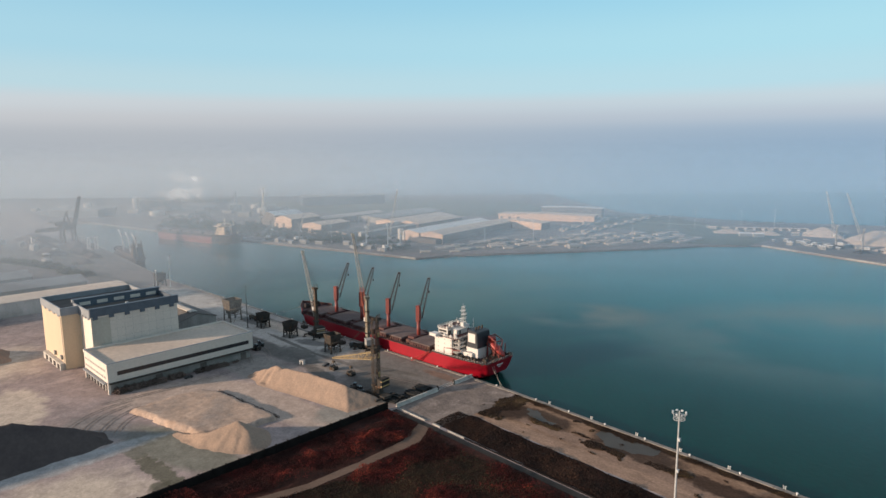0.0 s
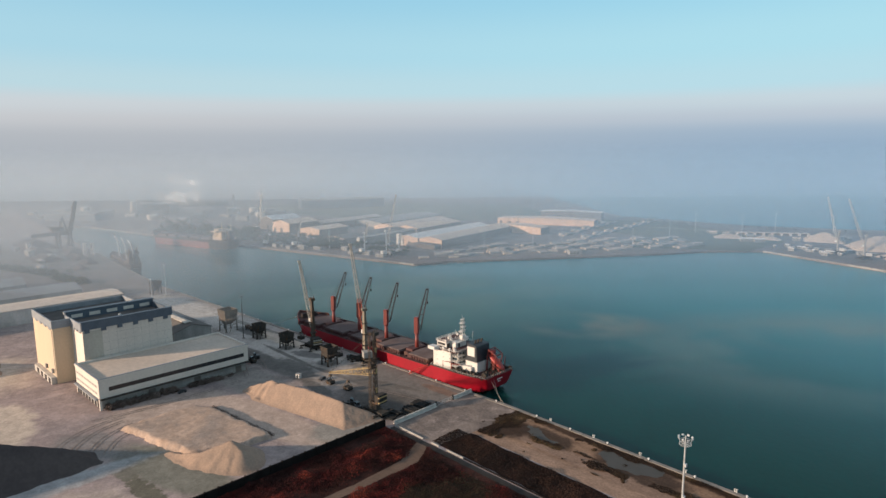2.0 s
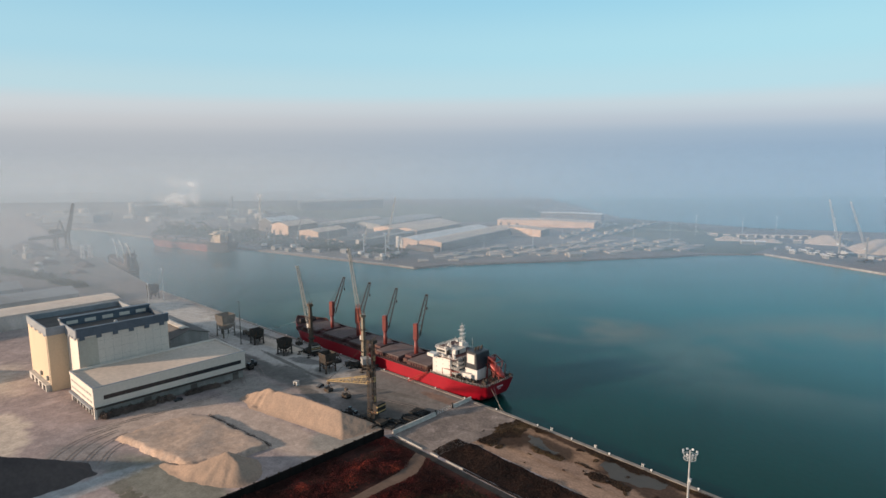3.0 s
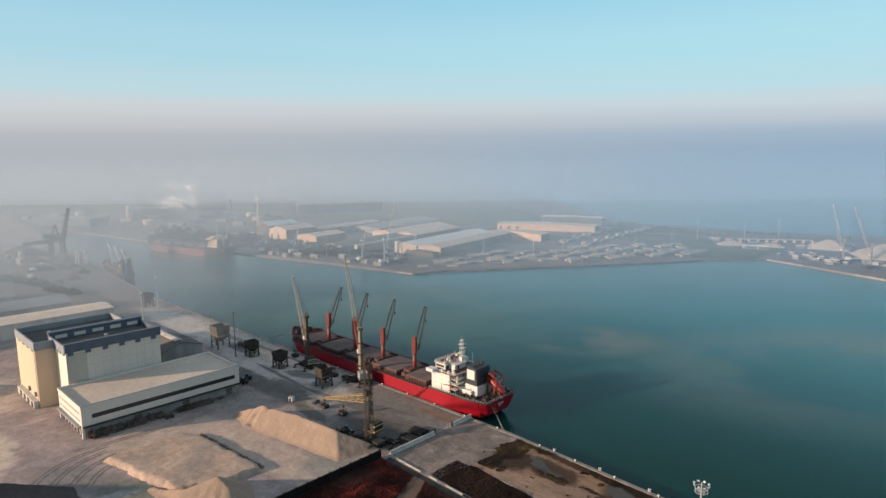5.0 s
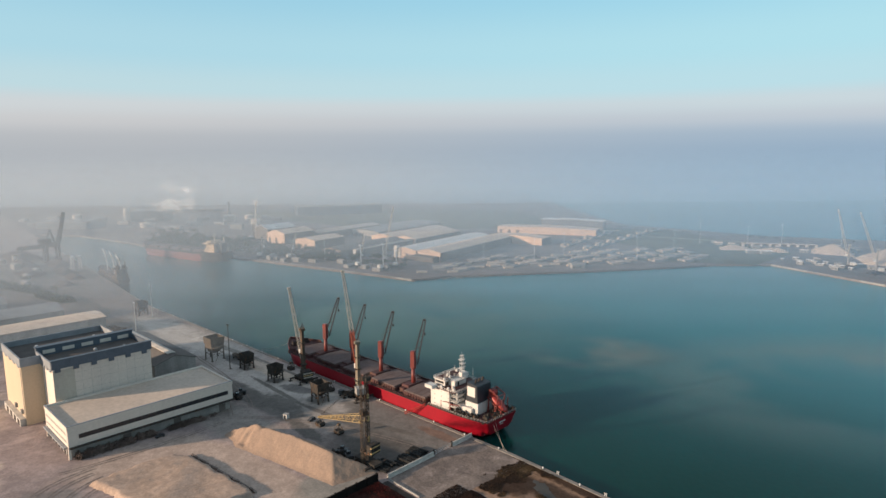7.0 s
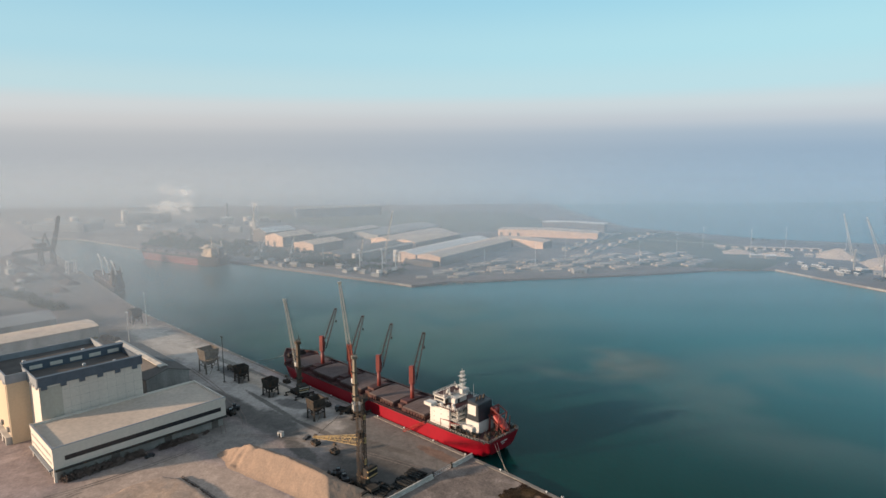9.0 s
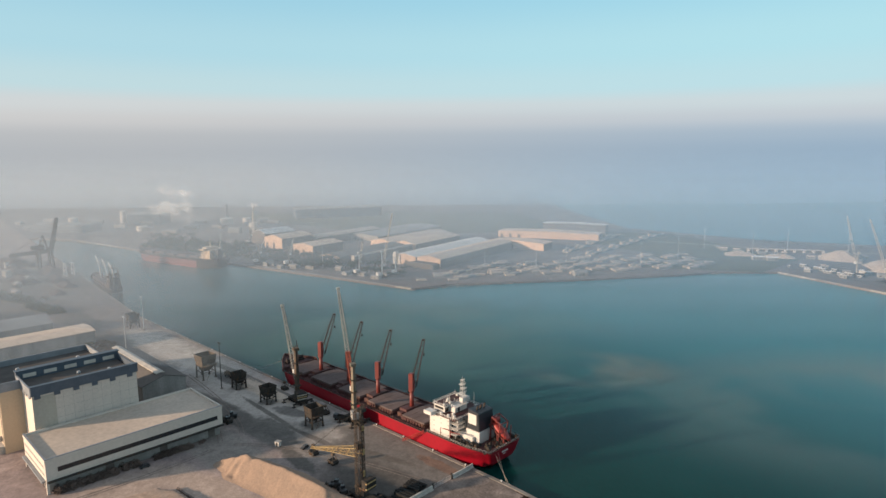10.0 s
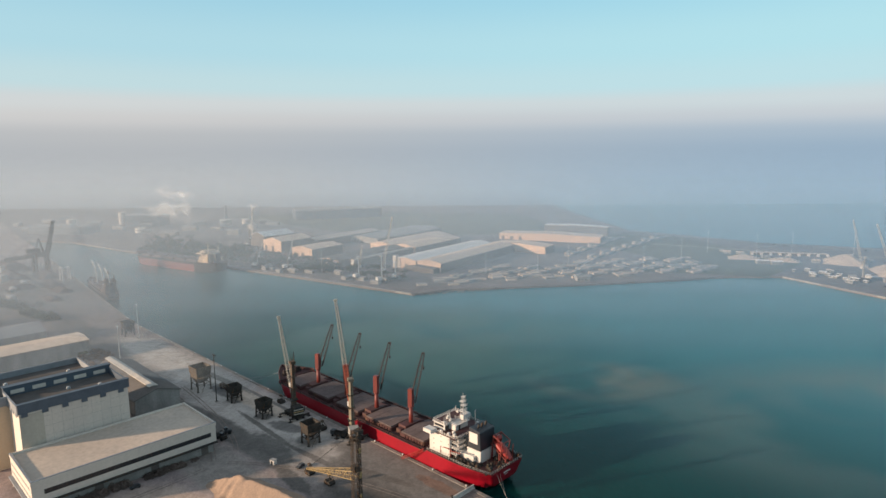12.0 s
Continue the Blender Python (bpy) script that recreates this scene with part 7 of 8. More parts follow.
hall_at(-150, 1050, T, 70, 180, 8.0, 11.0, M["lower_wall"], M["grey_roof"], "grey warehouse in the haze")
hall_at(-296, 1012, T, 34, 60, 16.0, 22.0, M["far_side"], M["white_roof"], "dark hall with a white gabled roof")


def works(m, w, d, h, label):
    s = thing("works_building", m, label, "building", "far works")
    bm = bmesh.new()
    box(bm, 0, w, 0, d, 0, h)
    part("wall", bm, M["blue_trim"], s)
    bm = bmesh.new()
    extrude_x(bm, [(-0.5, h), (d + 0.5, h), (d * 0.5, h + 3)], -0.5, w + 0.5)
    bmesh.ops.recalc_face_normals(bm, faces=list(bm.faces))
    part("roof", bm, M["grey_roof"], s)
    return s


works(pose(-310, 1398, 2, 0, 0, 20), 196, 60, 20, "long dark works building far off in the haze")
works(pose(-640, 1300, 2, 0, 0, 0), 70, 50, 22, "pale works building in the haze")
works(pose(-760, 1180, 2, 0, 0, -10), 110, 50, 14, "low works building in the haze")
for x, y, h, r in ((-446, 1341, 38, 4.0), (-294, 1020, 51, 2.6)):
    s = thing("chimney", pose(x, y, 2), "slim factory chimney in the haze", "chimney", "far works")
    bm = bmesh.new()
    rod(bm, (0, 0, 0), (0, 0, h), r, r * 0.6, 14)
    part("shaft", bm, M["blue_trim"] if h < 45 else M["white_wall"], s)
    bm = bmesh.new()
    rod(bm, (0, 0, h - 2), (0, 0, h), r * 0.72, r * 0.72, 14)
    part("rim", bm, M["grey_roof"], s)


def tank(m, r, h, label):
    s = thing("storage_tank", m, label, "tank", "far tanks")
    bm = bmesh.new()
    rod(bm, (0, 0, 0), (0, 0, h), r, r, 28)
    rod(bm, (0, 0, h), (0, 0, h + r * 0.18), r * 1.0, 0.3, 28)
    part("shell", bm, M["pale_clad"], s)
    bm = bmesh.new()
    for i in range(int(h / 0.8)):
        rod(bm, (r + 0.1, -0.3, i * 0.8), (r + 0.1, 0.3, i * 0.8), 0.06, 0.06, 4)
    part("ladder", bm, M["galv"], s)
    return s


for x, y, r, h in ((-430, 1290, 12, 13), (-400, 1330, 9, 10), (-706, 1226, 8, 22), (-660, 1330, 7, 26), (-556, 1190, 10, 9), (-360, 1240, 9, 9)):
    tank(pose(x, y, 2), r, h, "white storage tank in the haze")

# rows of long stacked goods and parked trailers
def goods_stack(m, n, label):
    s = thing("goods_stack", m, label, "stack", "rows of stacked goods")
    r = random.Random(n)
    for i in range(n):
        bm = bmesh.new()
        h = r.uniform(1.8, 3.2)
        y = i * 2.9
        extrude_x(bm, [(y, 0), (y + 2.6, 0), (y + 2.6, h * 0.8), (y + 1.3, h), (y, h * 0.8)], -6 + r.uniform(-1, 1), 6 + r.uniform(-1, 1))
        part("covered_bale", bm, M["grey_roof"] if (i + n) % 3 else M["pale_roof"], s)
    return s


st = [goods_stack(pose(20, 690, 2, 0, 0, 10), 3, "long low covered goods stacked in rows"),
      goods_stack(pose(70, 720, 2, 0, 0, 12), 5, "long low covered goods stacked in rows"),
      goods_stack(pose(120, 730, 2, 0, 0, 8), 7, "long low covered goods stacked in rows")]
rs = random.Random(77)
for row in range(8):
    x0, y0 = -14 + row * 46, 690 + row * 7.5
    for k in range(14):
        if rs.random() < 0.12:
            continue
        d = k * 13 + rs.uniform(-3, 3)
        x, y = x0 + d * 0.72, y0 + d * 0.70
        if x > 345 or (y > 795 and x < 150) or y < 655 + 0.155 * (x + 21) + 14:
            continue
        copy_thing(rs.choice(st), pose(x, y, 2.0, 0, 0, rs.choice((10, 10, 12, 48)) + rs.uniform(-4, 4)))
for k in range(22):
    copy_thing(st[k % 3], pose(215 + k * 8.5, 850 + k * 10.5, 2.0, 0, 0, 50 + rs.uniform(-3, 3)))
for k in range(16):
    copy_thing(st[k % 3], pose(190 + k * 8.5, 880 + k * 12.0, 2.0, 0, 0, 52 + rs.uniform(-3, 3)))


def cabin(m, w, d, h, label, roof):
    s = thing("site_building", m, label, "building", "small shore buildings")
    bm = bmesh.new()
    box(bm, 0, w, 0, d, 0, h)
    part("wall", bm, M["lower_wall"], s)
    bm = bmesh.new()
    extrude_x(bm, [(-0.4, h), (d + 0.4, h), (d / 2, h + d * 0.18)], -0.4, w + 0.4)
    bmesh.ops.recalc_face_normals(bm, faces=list(bm.faces))
    part("roof", bm, roof, s)
    for i in range(max(1, int(w / 4))):
        bm = bmesh.new()
        box(bm, 1 + i * 4, 2.6 + i * 4, -0.06, 0.02, 1.0, 2.2)
        part("window", bm, M["dark_glass"], s)
    return s


cabin(pose(158, 706, 2, 0, 0, 6), 15, 10, 4.2, "cream-walled site building on the far shore", M["grey_roof"])
for i in range(30):
    x = rs.uniform(400, 640)
    y = 905 - 0.55 * (x - 400) + rs.uniform(-60, 30)
    if i < 10:
        t = rs.random()
        x, y = 440 + 60 * t + rs.uniform(-5, 30), 745 - 130 * t
    cabin(pose(x, y, 2, 0, 0, rs.uniform(-40, 20)), rs.uniform(4, 10), rs.uniform(4, 7), rs.uniform(2.6, 4), "small pale shed on the far shore", M["grey_roof"] if i % 2 else M["peach_roof"])
for i in range(18):
    t = rs.random()
    x, y = 404 + 62 * t + rs.uniform(6, 46), 750 - 125 * t + rs.uniform(-6, 40)
    cabin(pose(x, y, 2, 0, 0, rs.uniform(-70, -50)), rs.uniform(2.5, 9), rs.uniform(2.5, 4), rs.uniform(2.0, 4.0), "small white hut or container on the far quay", M["white_roof"])
for x, y, w in ((412, 805, 15), (427, 797, 13)):
    cabin(pose(x, y, 2, 0, 0, -8), w, 7, 4.0, "white-roofed shed on the far shore", M["white_roof"])
arcade = thing("arcade", pose(440, 874, 2, 0, 0, -14), "long low open-fronted shed with a pale roof", "shed")
bm = bmesh.new()
box(bm, 0, 96, 0, 9, 3.4, 3.9)
part("roof", bm, M["pale_roof"], arcade)
bm = bmesh.new()
box(bm, 0, 96, 3, 8.6, 0, 3.4)
part("wall", bm, M["far_side"], arcade)
for k in range(9):
    bm = bmesh.new()
    box(bm, k * 11.8, k * 11.8 + 3.2, 0.3, 2.9, 0, 3.4)
    part("pier", bm, M["pale_clad"], arcade)
heap("low_spoil_heap", [(392, 838), (430, 828), (440, 850), (402, 866)], 6, 0.4, M["far_sand"], "low pale spoil heap on the far shore", 1.6, 0.9, 15.1, pose(0, 0, 0), 2.0)
heap("low_spoil_heap", [(438, 818), (468, 806), (480, 826), (446, 842)], 5, 0.4, M["far_sand"], "low pale spoil heap on the far shore", 1.6, 0.9, 16.1, pose(0, 0, 0), 2.0)
for i in range(14):
    t = rs.random()
    x, y = -245 + t * 215 + rs.uniform(4, 26), 795 - t * 145 + rs.uniform(8, 40)
    cabin(pose(x, y, 2, 0, 0, T + rs.choice((0, 90))), rs.uniform(5, 14), rs.uniform(4, 8), rs.uniform(2.6, 5), "small pale shed on the far quay", M["grey_roof"])
for i in range(22):
    x, y = rs.uniform(-900, -330), rs.uniform(1060, 1330)
    if y < 1075 - 0.66 * (x + 600):
        y += 160
    cabin(pose(x, y, 2, 0, 0, rs.uniform(-40, 40)), rs.uniform(10, 30), rs.uniform(8, 16), rs.uniform(4, 9), "dull building in the mist", M["grey_roof"])

# lattice-jib cranes along the far quays
for x, y, tip, top, tower in ((-290, 985, (6, 6, 62), 24, "crane_beige"), (-226, 806, (6, 4, 30), 26, "crane_beige"), (-184, 790, (6, 5, 36), 24, "crane_beige"), (-88, 726, (4, 4, 38), 26, "galv"), (-60, 706, (12, 10, 72), 30, "galv"), (-46, 722, (3, 12, 22), 20, "galv"),
                              (470, 693, (-11, 8, 66), 26, "lower_wall"), (475, 655, (-17, 8, 66), 26, "lower_wall")):
    harbour_crane(pose(x, y, 2.0), "pale lattice-jib crane on the far quay", 15.0, tip, top, M[tower], M["crane_white"], M["crane_white"], 0.4, M["ship_white"], "far quay cranes", False, 15.0, False, girth=1.1)

# pale stockpiles on the right-hand far quay
heap("far_sand_pile", [(494, 800), (532, 770), (556, 806), (518, 838)], 12, 0.55, M["far_sand"], "pale stockpile on the far quay", 1.8, 1.0, 12.1, pose(0, 0, 0), 2.0)
heap("far_sand_pile", [(506, 712), (566, 688), (592, 735), (526, 766)], 15, 0.6, M["far_sand"], "tan stockpile on the far quay", 1.8, 1.0, 13.1, pose(0, 0, 0), 2.0)
heap("far_sand_pile", [(496, 640), (530, 634), (536, 668), (500, 674)], 9, 0.6, M["far_sand"], "grey stockpile on the far quay", 2.0, 0.5, 14.1, pose(0, 0, 0), 2.0)

# lamp poles on the far shore
pole = high_mast(pose(168, 800, 2), 30, "slim lighting pole on the far shore", False, "galv")
for x, y in ((120, 745), (250, 760), (320, 820), (390, 900), (440, 860), (500, 880), (560, 840), (-60, 760), (60, 760), (-140, 780), (-300, 880)):
    copy_thing(pole, pose(x, y, 2))

# dark trees along the far quay and shore
ft = tree(pose(-150, 800, 2), 11, "dark tree on the far quay", 41, "far trees")
ft2 = tree(pose(-120, 780, 2), 9, "dark tree on the far quay", 42, "far trees")
for i in range(150):
    if i < 90:
        t = rs.random()
        x, y = -300 + t * 230 + rs.uniform(12, 50), 845 - t * 160 + rs.uniform(16, 64)
    elif i < 120:
        x, y = rs.uniform(-480, -250), 0
        y = 640 + 0.72 * (60 - x) - 20 + rs.uniform(30, 110)
    else:
        x = rs.uniform(330, 620)
        y = 1130 - 0.86 * (x - 330) + rs.uniform(-40, -5)
    copy_thing(rs.choice((ft, ft2)), pose(x, y, 2, 0, 0, rs.uniform(0, 360)) @ Matrix.Scale(rs.uniform(0.7, 1.3) if i < 120 else rs.uniform(0.3, 0.5), 4))


hs = random.Random(8)
clumps("far_hedge", [(-445 + 150 * t + hs.uniform(-4, 12), 944 - 105 * t + hs.uniform(8, 26), 2.0, hs.uniform(4, 7), hs.uniform(6, 11)) for t in (hs.random() for _ in range(46))], M["tree_leaf"], "dark belt of trees behind the moored ship", 1.3, 3, 15, pose(0, 0, 0), "trees")
clumps("far_hedge", [(-460 + 185 * t + hs.uniform(-8, 8), 1000 - 95 * t + hs.uniform(-14, 40), 2.0, hs.uniform(4, 8), hs.uniform(7, 13)) for t in (hs.random() for _ in range(70))], M["tree_leaf"], "uneven belt of dark green trees behind the quay", 1.3, 4, 17, pose(0, 0, 0), "trees")
clumps("far_hedge", [(-300 + 175 * t + hs.uniform(-4, 14), 848 - 118 * t + hs.uniform(26, 52), 2.0, hs.uniform(3, 6), hs.uniform(5, 9)) for t in (hs.random() for _ in range(40))], M["tree_leaf"], "dark trees along the far quay", 1.2, 3, 16, pose(0, 0, 0), "trees")


def far_ship(m, L, B, deck, hull, label, cranes, house, jib, band=None):
    s = thing("cargo_ship", m, label, "ship", "far ships")
    bm, rims = hull_mesh(L, B, deck, deck + 1, deck + 3)
    ho = part("hull", bm, [hull, band or hull], s)
    for f in ho.data.polygons:
        f.material_index = 1 if f.center.z < deck * 0.8 and f.center.x > L * 0.27 else 0
    part("main_deck", deck_mesh(rims, 0.2, 0.899, 0.8), M["deck_red"], s)
    part("poop_deck", deck_mesh(rims, 0, 0.2, 0.6), M["deck_red"], s)
    part("forecastle_deck", deck_mesh(rims, 0.9, 1.0, 0.6), M["deck_red"], s)
    bm = bmesh.new()
    for k in range(4):
        box(bm, L * (0.066 + 0.006 * k), L * (0.176 - 0.004 * k), -B * (0.42 - 0.03 * k), B * (0.42 - 0.03 * k), deck + 2.75 * k, deck + 2.75 * k + 2.45)
        box(bm, L * (0.060 + 0.006 * k), L * (0.182 - 0.004 * k), -B * (0.46 - 0.03 * k), B * (0.46 - 0.03 * k), deck + 2.75 * k + 2.45, deck + 2.75 * k + 2.75)
    for y in (-B * 0.26, B * 0.26):
        rod(bm, (L * 0.085, y, deck + 11), (L * 0.085, y, deck + 19), 0.8, 0.5, 6)
    rod(bm, (L * 0.14, -3.5, deck + 20), (L * 0.14, 3.5, deck + 20), 0.35, 0.35, 6)
    box(bm, L * 0.12, L * 0.175, -B * 0.5, B * 0.5, deck + 11, deck + 12.4)
    box(bm, L * 0.12, L * 0.17, -B * 0.3, B * 0.3, deck + 12.4, deck + 14.6)
    rod(bm, (L * 0.14, 0, deck + 14), (L * 0.14, 0, deck + 24), 0.7, 0.3, 8)
    part("accommodation", bm, house, s)
    bm = bmesh.new()
    box(bm, L * 0.03, L * 0.06, -B * 0.15, B * 0.15, deck, deck + 12)
    part("funnel", bm, M["funnel"], s)
    for k in range(5):
        bm = bmesh.new()
        x0 = L * (0.22 + 0.135 * k)
        box(bm, x0, x0 + L * 0.1, -B * 0.35, B * 0.35, deck - 0.8, deck + 2.2)
        part("hatch_cover", bm, M["hatch"], s)
    for x in cranes:
        bm = bmesh.new()
        rod(bm, (x, 0, deck), (x, 0, deck + 11), 0.8, 0.7, 10)
        rod(bm, (x, 0, deck + 10.5), (x + 2, 0.3, deck + 18), 0.9, 0.8, 6)
        rod(bm, (x + 2, 0.3, deck + 17.8), (x + 6, 1, deck + 22), 0.8, 0.8, 6)
        rod(bm, (x + 6, 1, deck + 21.9), (x + 12, 1.5, deck + 25), 0.8, 0.6, 6)
        part("deck_crane", bm, jib, s)
    return s


far_ship(pose(-265, 788, 0, 0, 0, 147.95), 174, 27, 12, M["steel_dark"], "grey and red bulk carrier moored across the harbour in mist", (45, 75, 105, 135), M["cream"], M["steel_dark"], M["crane_red"])
far_ship(QUAY @ pose(522, -22, 0, 0, 0, -5.7), 104, 14, 5, M["steel_dark"], "dark small cargo ship with white cranes in the mist", (11, 41, 73), M["steel_brown"], M["ship_white"])


def portal_crane(m, label, mat, raised=True):
    s = thing("portal_crane", m, label, "crane", "portal cranes")
    for x in (-8, 8):
        for y in (-7, 7):
            bm = bmesh.new()
            rod(bm, (x, y, 0), (x * 0.9, y * 0.9, 24), 1.6, 1.4, 4)
            box(bm, x - 1.6, x + 1.6, y - 1.0, y + 1.0, 0, 1.6)
            part("leg", bm, mat, s)
    bm = bmesh.new()
    for y in (-6.5, 6.5):
        rod(bm, (-8, y, 11), (8, y, 11), 0.8, 0.8, 4)
        rod(bm, (-8, y, 23), (8, y, 23), 0.9, 0.9, 4)
    for x in (-7.4, 7.4):
        rod(bm, (x, -7, 23), (x, 7, 23), 0.9, 0.9, 4)
    part("portal_beam", bm, mat, s)
    if not raised:
        return s
    bm = bmesh.new()
    truss(bm, (0, -10, 22), (0, 36, 20), 4.0, 3.2, 12, 0.8, 0.5)
    part("boom", bm, mat, s, "dark horizontal boom")
    bm = bmesh.new()
    truss(bm, (0, -8, 24), (0, -17, 62), 4.0, 2.6, 14, 0.7, 0.4, (0, 1, 0))
    part("raised_boom", bm, mat, s, "dark raised seaward boom")
    bm = bmesh.new()
    for x in (-3, 3):
        rod(bm, (x, -4, 24), (x * 0.4, 0, 42), 0.7, 0.5, 4)
        rod(bm, (x, 6, 24), (x * 0.4, 0, 42), 0.6, 0.4, 4)
    rod(bm, (0, 0, 41.5), (0, 34, 23), 0.25, 0.25, 4)
    rod(bm, (0, 0, 41.5), (0, -14, 56), 0.25, 0.25, 4)
    part("apex_frame", bm, mat, s)
    bm = bmesh.new()
    box(bm, -4, 4, 0, 14, 25, 30)
    part("machine_house", bm, mat, s, "", False, 0.4)
    return s


portal_crane(at(738, -10), "dark portal crane on the quay in the mist", M["steel_dark"])
portal_crane(at(662, -16) @ Matrix.Scale(0.62, 4), "pale small portal frame on the quay in the mist", M["galv"], False)
for i, (a, b, w, h) in enumerate(((700, -8, 26, 7), (640, 2, 20, 6), (596, 4, 16, 5), (660, 30, 26, 6), (560, 22, 14, 4), (730, 24, 30, 8), (800, 10, 40, 9))):
    heap("dark_stockpile", [(a - w, b - w * 0.45), (a + w, b - w * 0.4), (a + w * 0.9, b + w * 0.5), (a - w * 0.8, b + w * 0.45)], h, 0.7, M["coal"], "dark stockpile on the quay in the mist", 2.0, 0.6, 20.5 + i, QUAY)
s = thing("quay_tower", at(742, 29), "slim white tower on the quay in the mist", "tower")
bm = bmesh.new()
box(bm, -2.2, 2.2, -2.2, 2.2, 0, 12)
part("shaft", bm, M["ship_white"], s, "", False, 0.1)
bm = bmesh.new()
box(bm, -2.6, 2.6, -2.6, 2.6, 12, 12.6)
part("cap", bm, M["grey_roof"], s)
for i in range(14):
    a, b = rs.uniform(560, 900), rs.uniform(0, 120)
    cabin(at(a, b, 2.5, rs.uniform(-10, 10)), rs.uniform(6, 16), rs.uniform(5, 10), rs.uniform(3, 7), "grey quay building in the mist", M["grey_roof"])


# ---- morning mist, as thin upright layers one behind the other ----
def mist(y, left, right, full, top, tint, turn=0.0, wide=2600, span=(-520.0, 380.0), ends=None):
    x0, x1 = ends or (-wide, wide)
    bm = bmesh.new()
    vs = [bm.verts.new(c) for c in ((x0, 0, 0.3), (x1, 0, 0.3), (x1, 0, top), (x0, 0, top))]
    bm.faces.new(vs)
    m = fog_material("mist", left, right, full, top, tint, span)
    return solid("mist_layer", bm, m, pose(0, y, 0, 0, 0, turn), "thin pale layer of morning mist over the harbour", "mist", "stuff")


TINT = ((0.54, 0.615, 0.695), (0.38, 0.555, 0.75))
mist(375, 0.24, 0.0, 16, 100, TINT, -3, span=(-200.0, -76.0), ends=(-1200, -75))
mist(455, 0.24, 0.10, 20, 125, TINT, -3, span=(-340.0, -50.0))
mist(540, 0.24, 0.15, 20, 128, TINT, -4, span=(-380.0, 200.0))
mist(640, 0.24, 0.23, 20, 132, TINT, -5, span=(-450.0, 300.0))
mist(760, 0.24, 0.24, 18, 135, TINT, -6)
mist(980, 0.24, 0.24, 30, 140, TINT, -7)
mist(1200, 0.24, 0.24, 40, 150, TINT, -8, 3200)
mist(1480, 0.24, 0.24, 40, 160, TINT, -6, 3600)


# ---- far haze over the open sea, as a glowing sheet behind everything else ----
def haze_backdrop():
    m = bpy.data.materials.new("far_haze_glow")
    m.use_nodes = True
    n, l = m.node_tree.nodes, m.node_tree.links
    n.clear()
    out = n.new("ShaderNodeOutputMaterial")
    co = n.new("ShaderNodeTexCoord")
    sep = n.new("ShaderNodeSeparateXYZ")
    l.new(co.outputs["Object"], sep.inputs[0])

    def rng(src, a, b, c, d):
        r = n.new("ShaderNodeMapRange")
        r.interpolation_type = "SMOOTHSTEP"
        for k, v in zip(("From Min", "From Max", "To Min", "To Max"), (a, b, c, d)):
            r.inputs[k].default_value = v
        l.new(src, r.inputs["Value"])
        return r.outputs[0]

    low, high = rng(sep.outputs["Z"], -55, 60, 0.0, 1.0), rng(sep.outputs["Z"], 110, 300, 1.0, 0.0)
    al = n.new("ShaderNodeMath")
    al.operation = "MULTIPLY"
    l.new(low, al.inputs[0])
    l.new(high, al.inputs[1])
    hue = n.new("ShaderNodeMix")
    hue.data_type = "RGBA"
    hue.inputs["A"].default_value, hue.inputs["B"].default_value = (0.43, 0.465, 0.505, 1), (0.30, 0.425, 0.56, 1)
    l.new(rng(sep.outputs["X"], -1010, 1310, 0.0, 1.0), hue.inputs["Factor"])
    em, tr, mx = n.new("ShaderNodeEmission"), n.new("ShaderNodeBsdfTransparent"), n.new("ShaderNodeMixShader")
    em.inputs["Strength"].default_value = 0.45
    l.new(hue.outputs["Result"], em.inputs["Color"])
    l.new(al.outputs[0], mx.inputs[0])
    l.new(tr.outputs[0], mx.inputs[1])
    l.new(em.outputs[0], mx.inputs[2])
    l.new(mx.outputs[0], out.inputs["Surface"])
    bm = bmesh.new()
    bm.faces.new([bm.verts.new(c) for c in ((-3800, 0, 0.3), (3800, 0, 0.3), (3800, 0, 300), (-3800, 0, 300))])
    solid("backdrop", bm, m, pose(0, 1760, 0), "glowing blue-grey sheet standing for far haze over the open sea", "backdrop", "structure")


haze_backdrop()


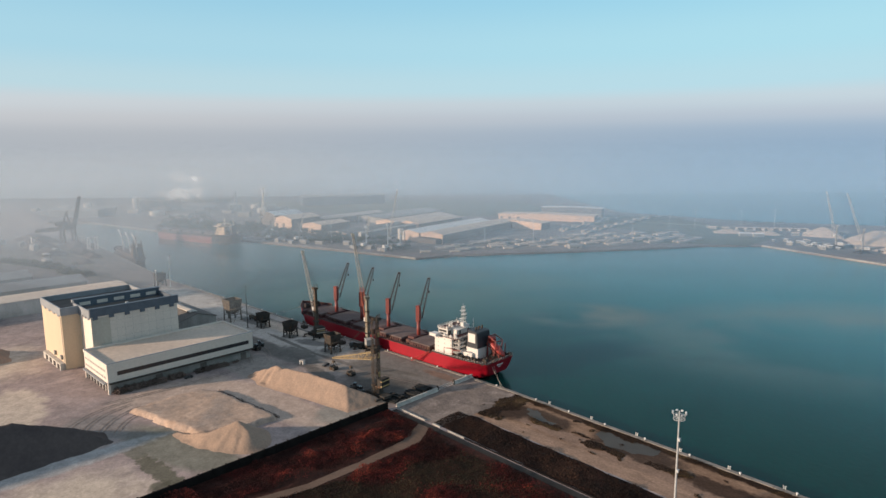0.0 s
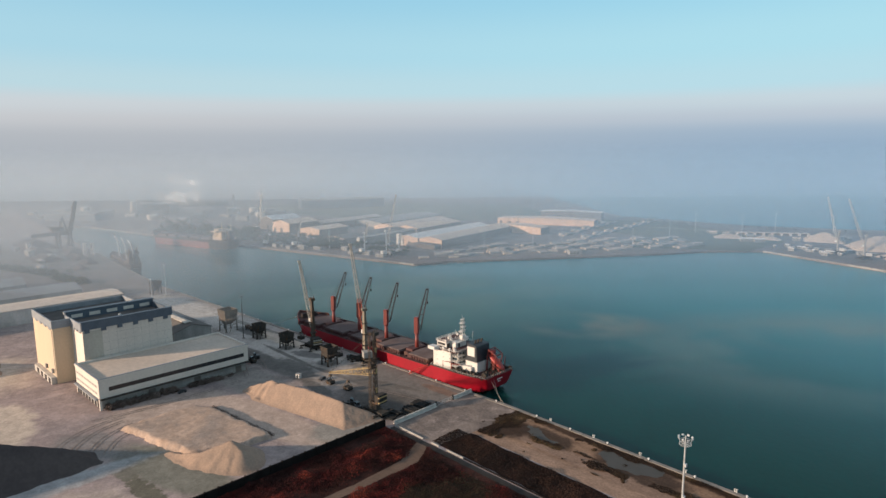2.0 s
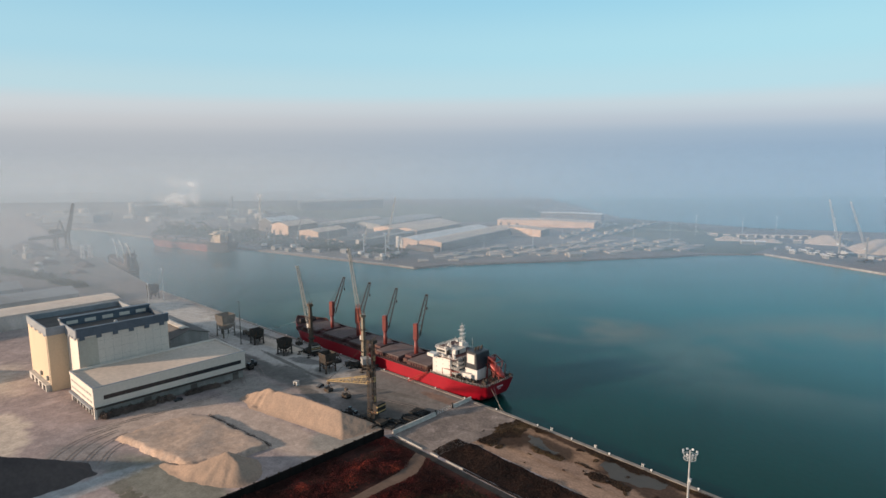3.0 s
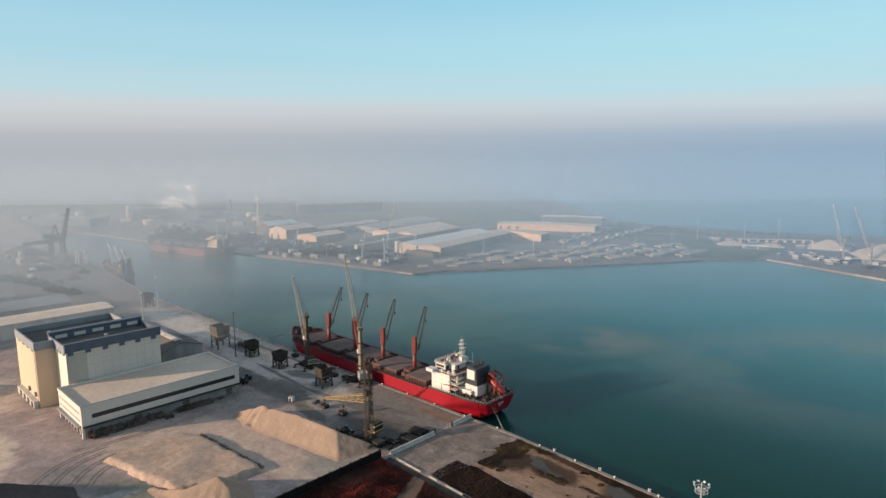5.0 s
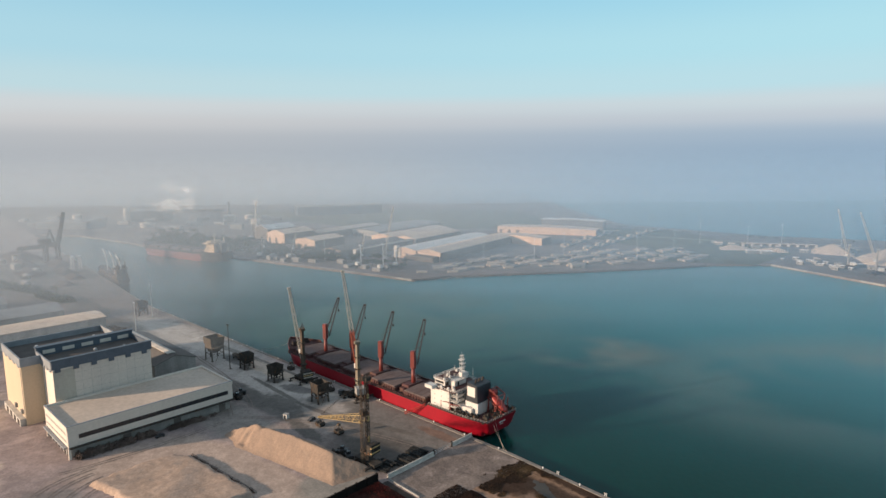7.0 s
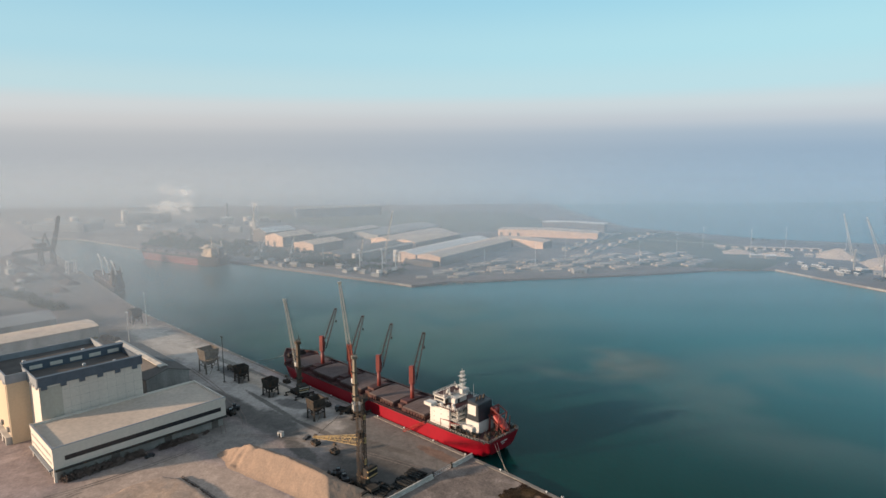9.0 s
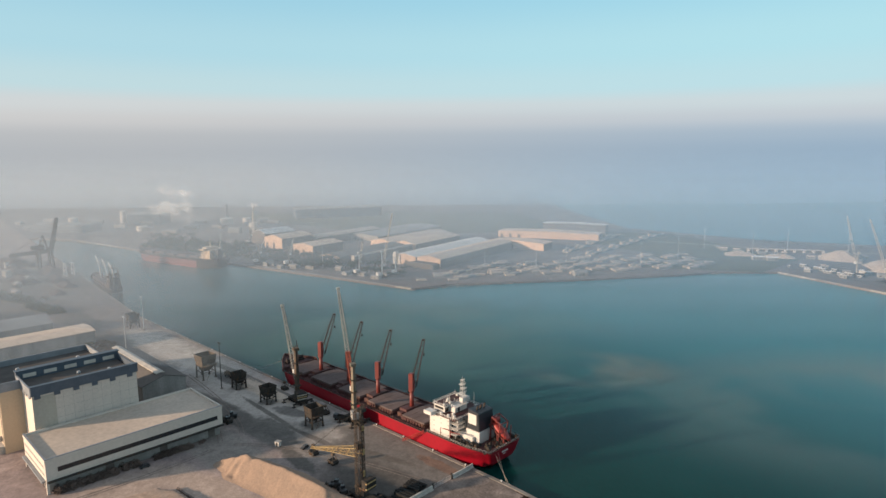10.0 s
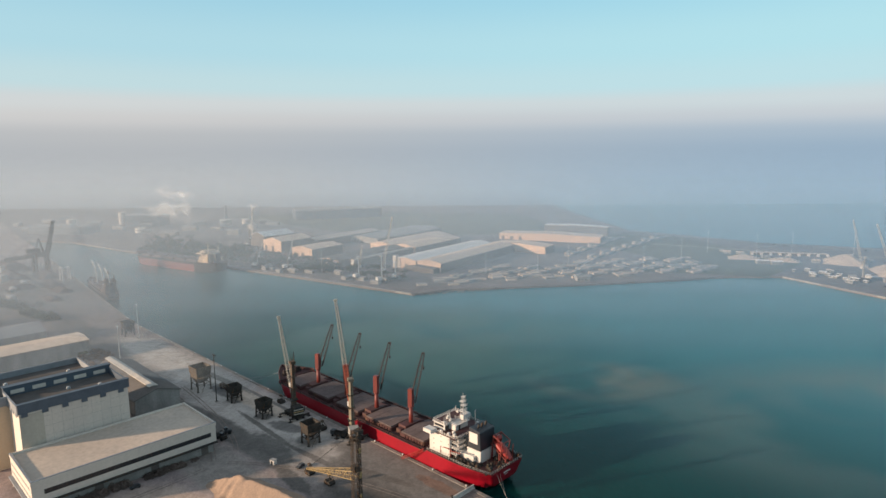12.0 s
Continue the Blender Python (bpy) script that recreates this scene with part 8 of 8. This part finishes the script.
# ---- steam over the far works: soft billows, one behind the other ----
def steam_material():
    m = bpy.data.materials.new("white_steam")
    m.use_nodes = True
    n, l = m.node_tree.nodes, m.node_tree.links
    n.clear()
    out = n.new("ShaderNodeOutputMaterial")
    co = n.new("ShaderNodeTexCoord")
    oi = n.new("ShaderNodeObjectInfo")
    gr = n.new("ShaderNodeTexGradient")
    gr.gradient_type = "SPHERICAL"
    l.new(co.outputs["Object"], gr.inputs["Vector"])
    no = n.new("ShaderNodeTexNoise")
    no.noise_dimensions = "4D"
    no.inputs["Scale"].default_value, no.inputs["Detail"].default_value = 2.6, 7
    w = n.new("ShaderNodeMath")
    w.operation = "MULTIPLY"
    w.inputs[1].default_value = 20
    l.new(oi.outputs["Random"], w.inputs[0])
    l.new(w.outputs[0], no.inputs["W"])
    l.new(co.outputs["Object"], no.inputs["Vector"])
    ad = n.new("ShaderNodeMath")
    ad.operation = "MULTIPLY_ADD"
    ad.inputs[1].default_value = 4.2
    l.new(no.outputs["Fac"], ad.inputs[0])
    l.new(gr.outputs["Fac"], ad.inputs[2])
    r = n.new("ShaderNodeMapRange")
    r.interpolation_type = "SMOOTHSTEP"
    r.inputs["From Min"].default_value, r.inputs["From Max"].default_value, r.inputs["To Max"].default_value = 2.35, 3.3, 0.34
    l.new(ad.outputs[0], r.inputs["Value"])
    rim = n.new("ShaderNodeMapRange")
    rim.interpolation_type = "SMOOTHSTEP"
    rim.inputs["From Max"].default_value = 0.45
    l.new(gr.outputs["Fac"], rim.inputs["Value"])
    al = n.new("ShaderNodeMath")
    al.operation = "MULTIPLY"
    l.new(r.outputs[0], al.inputs[0])
    l.new(rim.outputs[0], al.inputs[1])
    tr, di = n.new("ShaderNodeBsdfTransparent"), n.new("ShaderNodeBsdfDiffuse")
    di.inputs["Color"].default_value = (0.80, 0.82, 0.85, 1)
    mx = n.new("ShaderNodeMixShader")
    l.new(al.outputs[0], mx.inputs[0])
    l.new(tr.outputs[0], mx.inputs[1])
    l.new(di.outputs[0], mx.inputs[2])
    l.new(mx.outputs[0], out.inputs["Surface"])
    return m


M["steam"] = steam_material()
for x, z, r in ((-492, 50, 52), (-344, 47, 12)):
    bm = bmesh.new()
    bmesh.ops.create_circle(bm, cap_ends=True, segments=28, radius=1.0)
    solid("steam_billow", bm, M["steam"], pose(x, 1190, z, 90, 0, -28) @ Matrix.Diagonal((r * (2.4 if r > 20 else 1.5), r, r, 1)), "white steam drifting from the far works", "steam", "stuff")
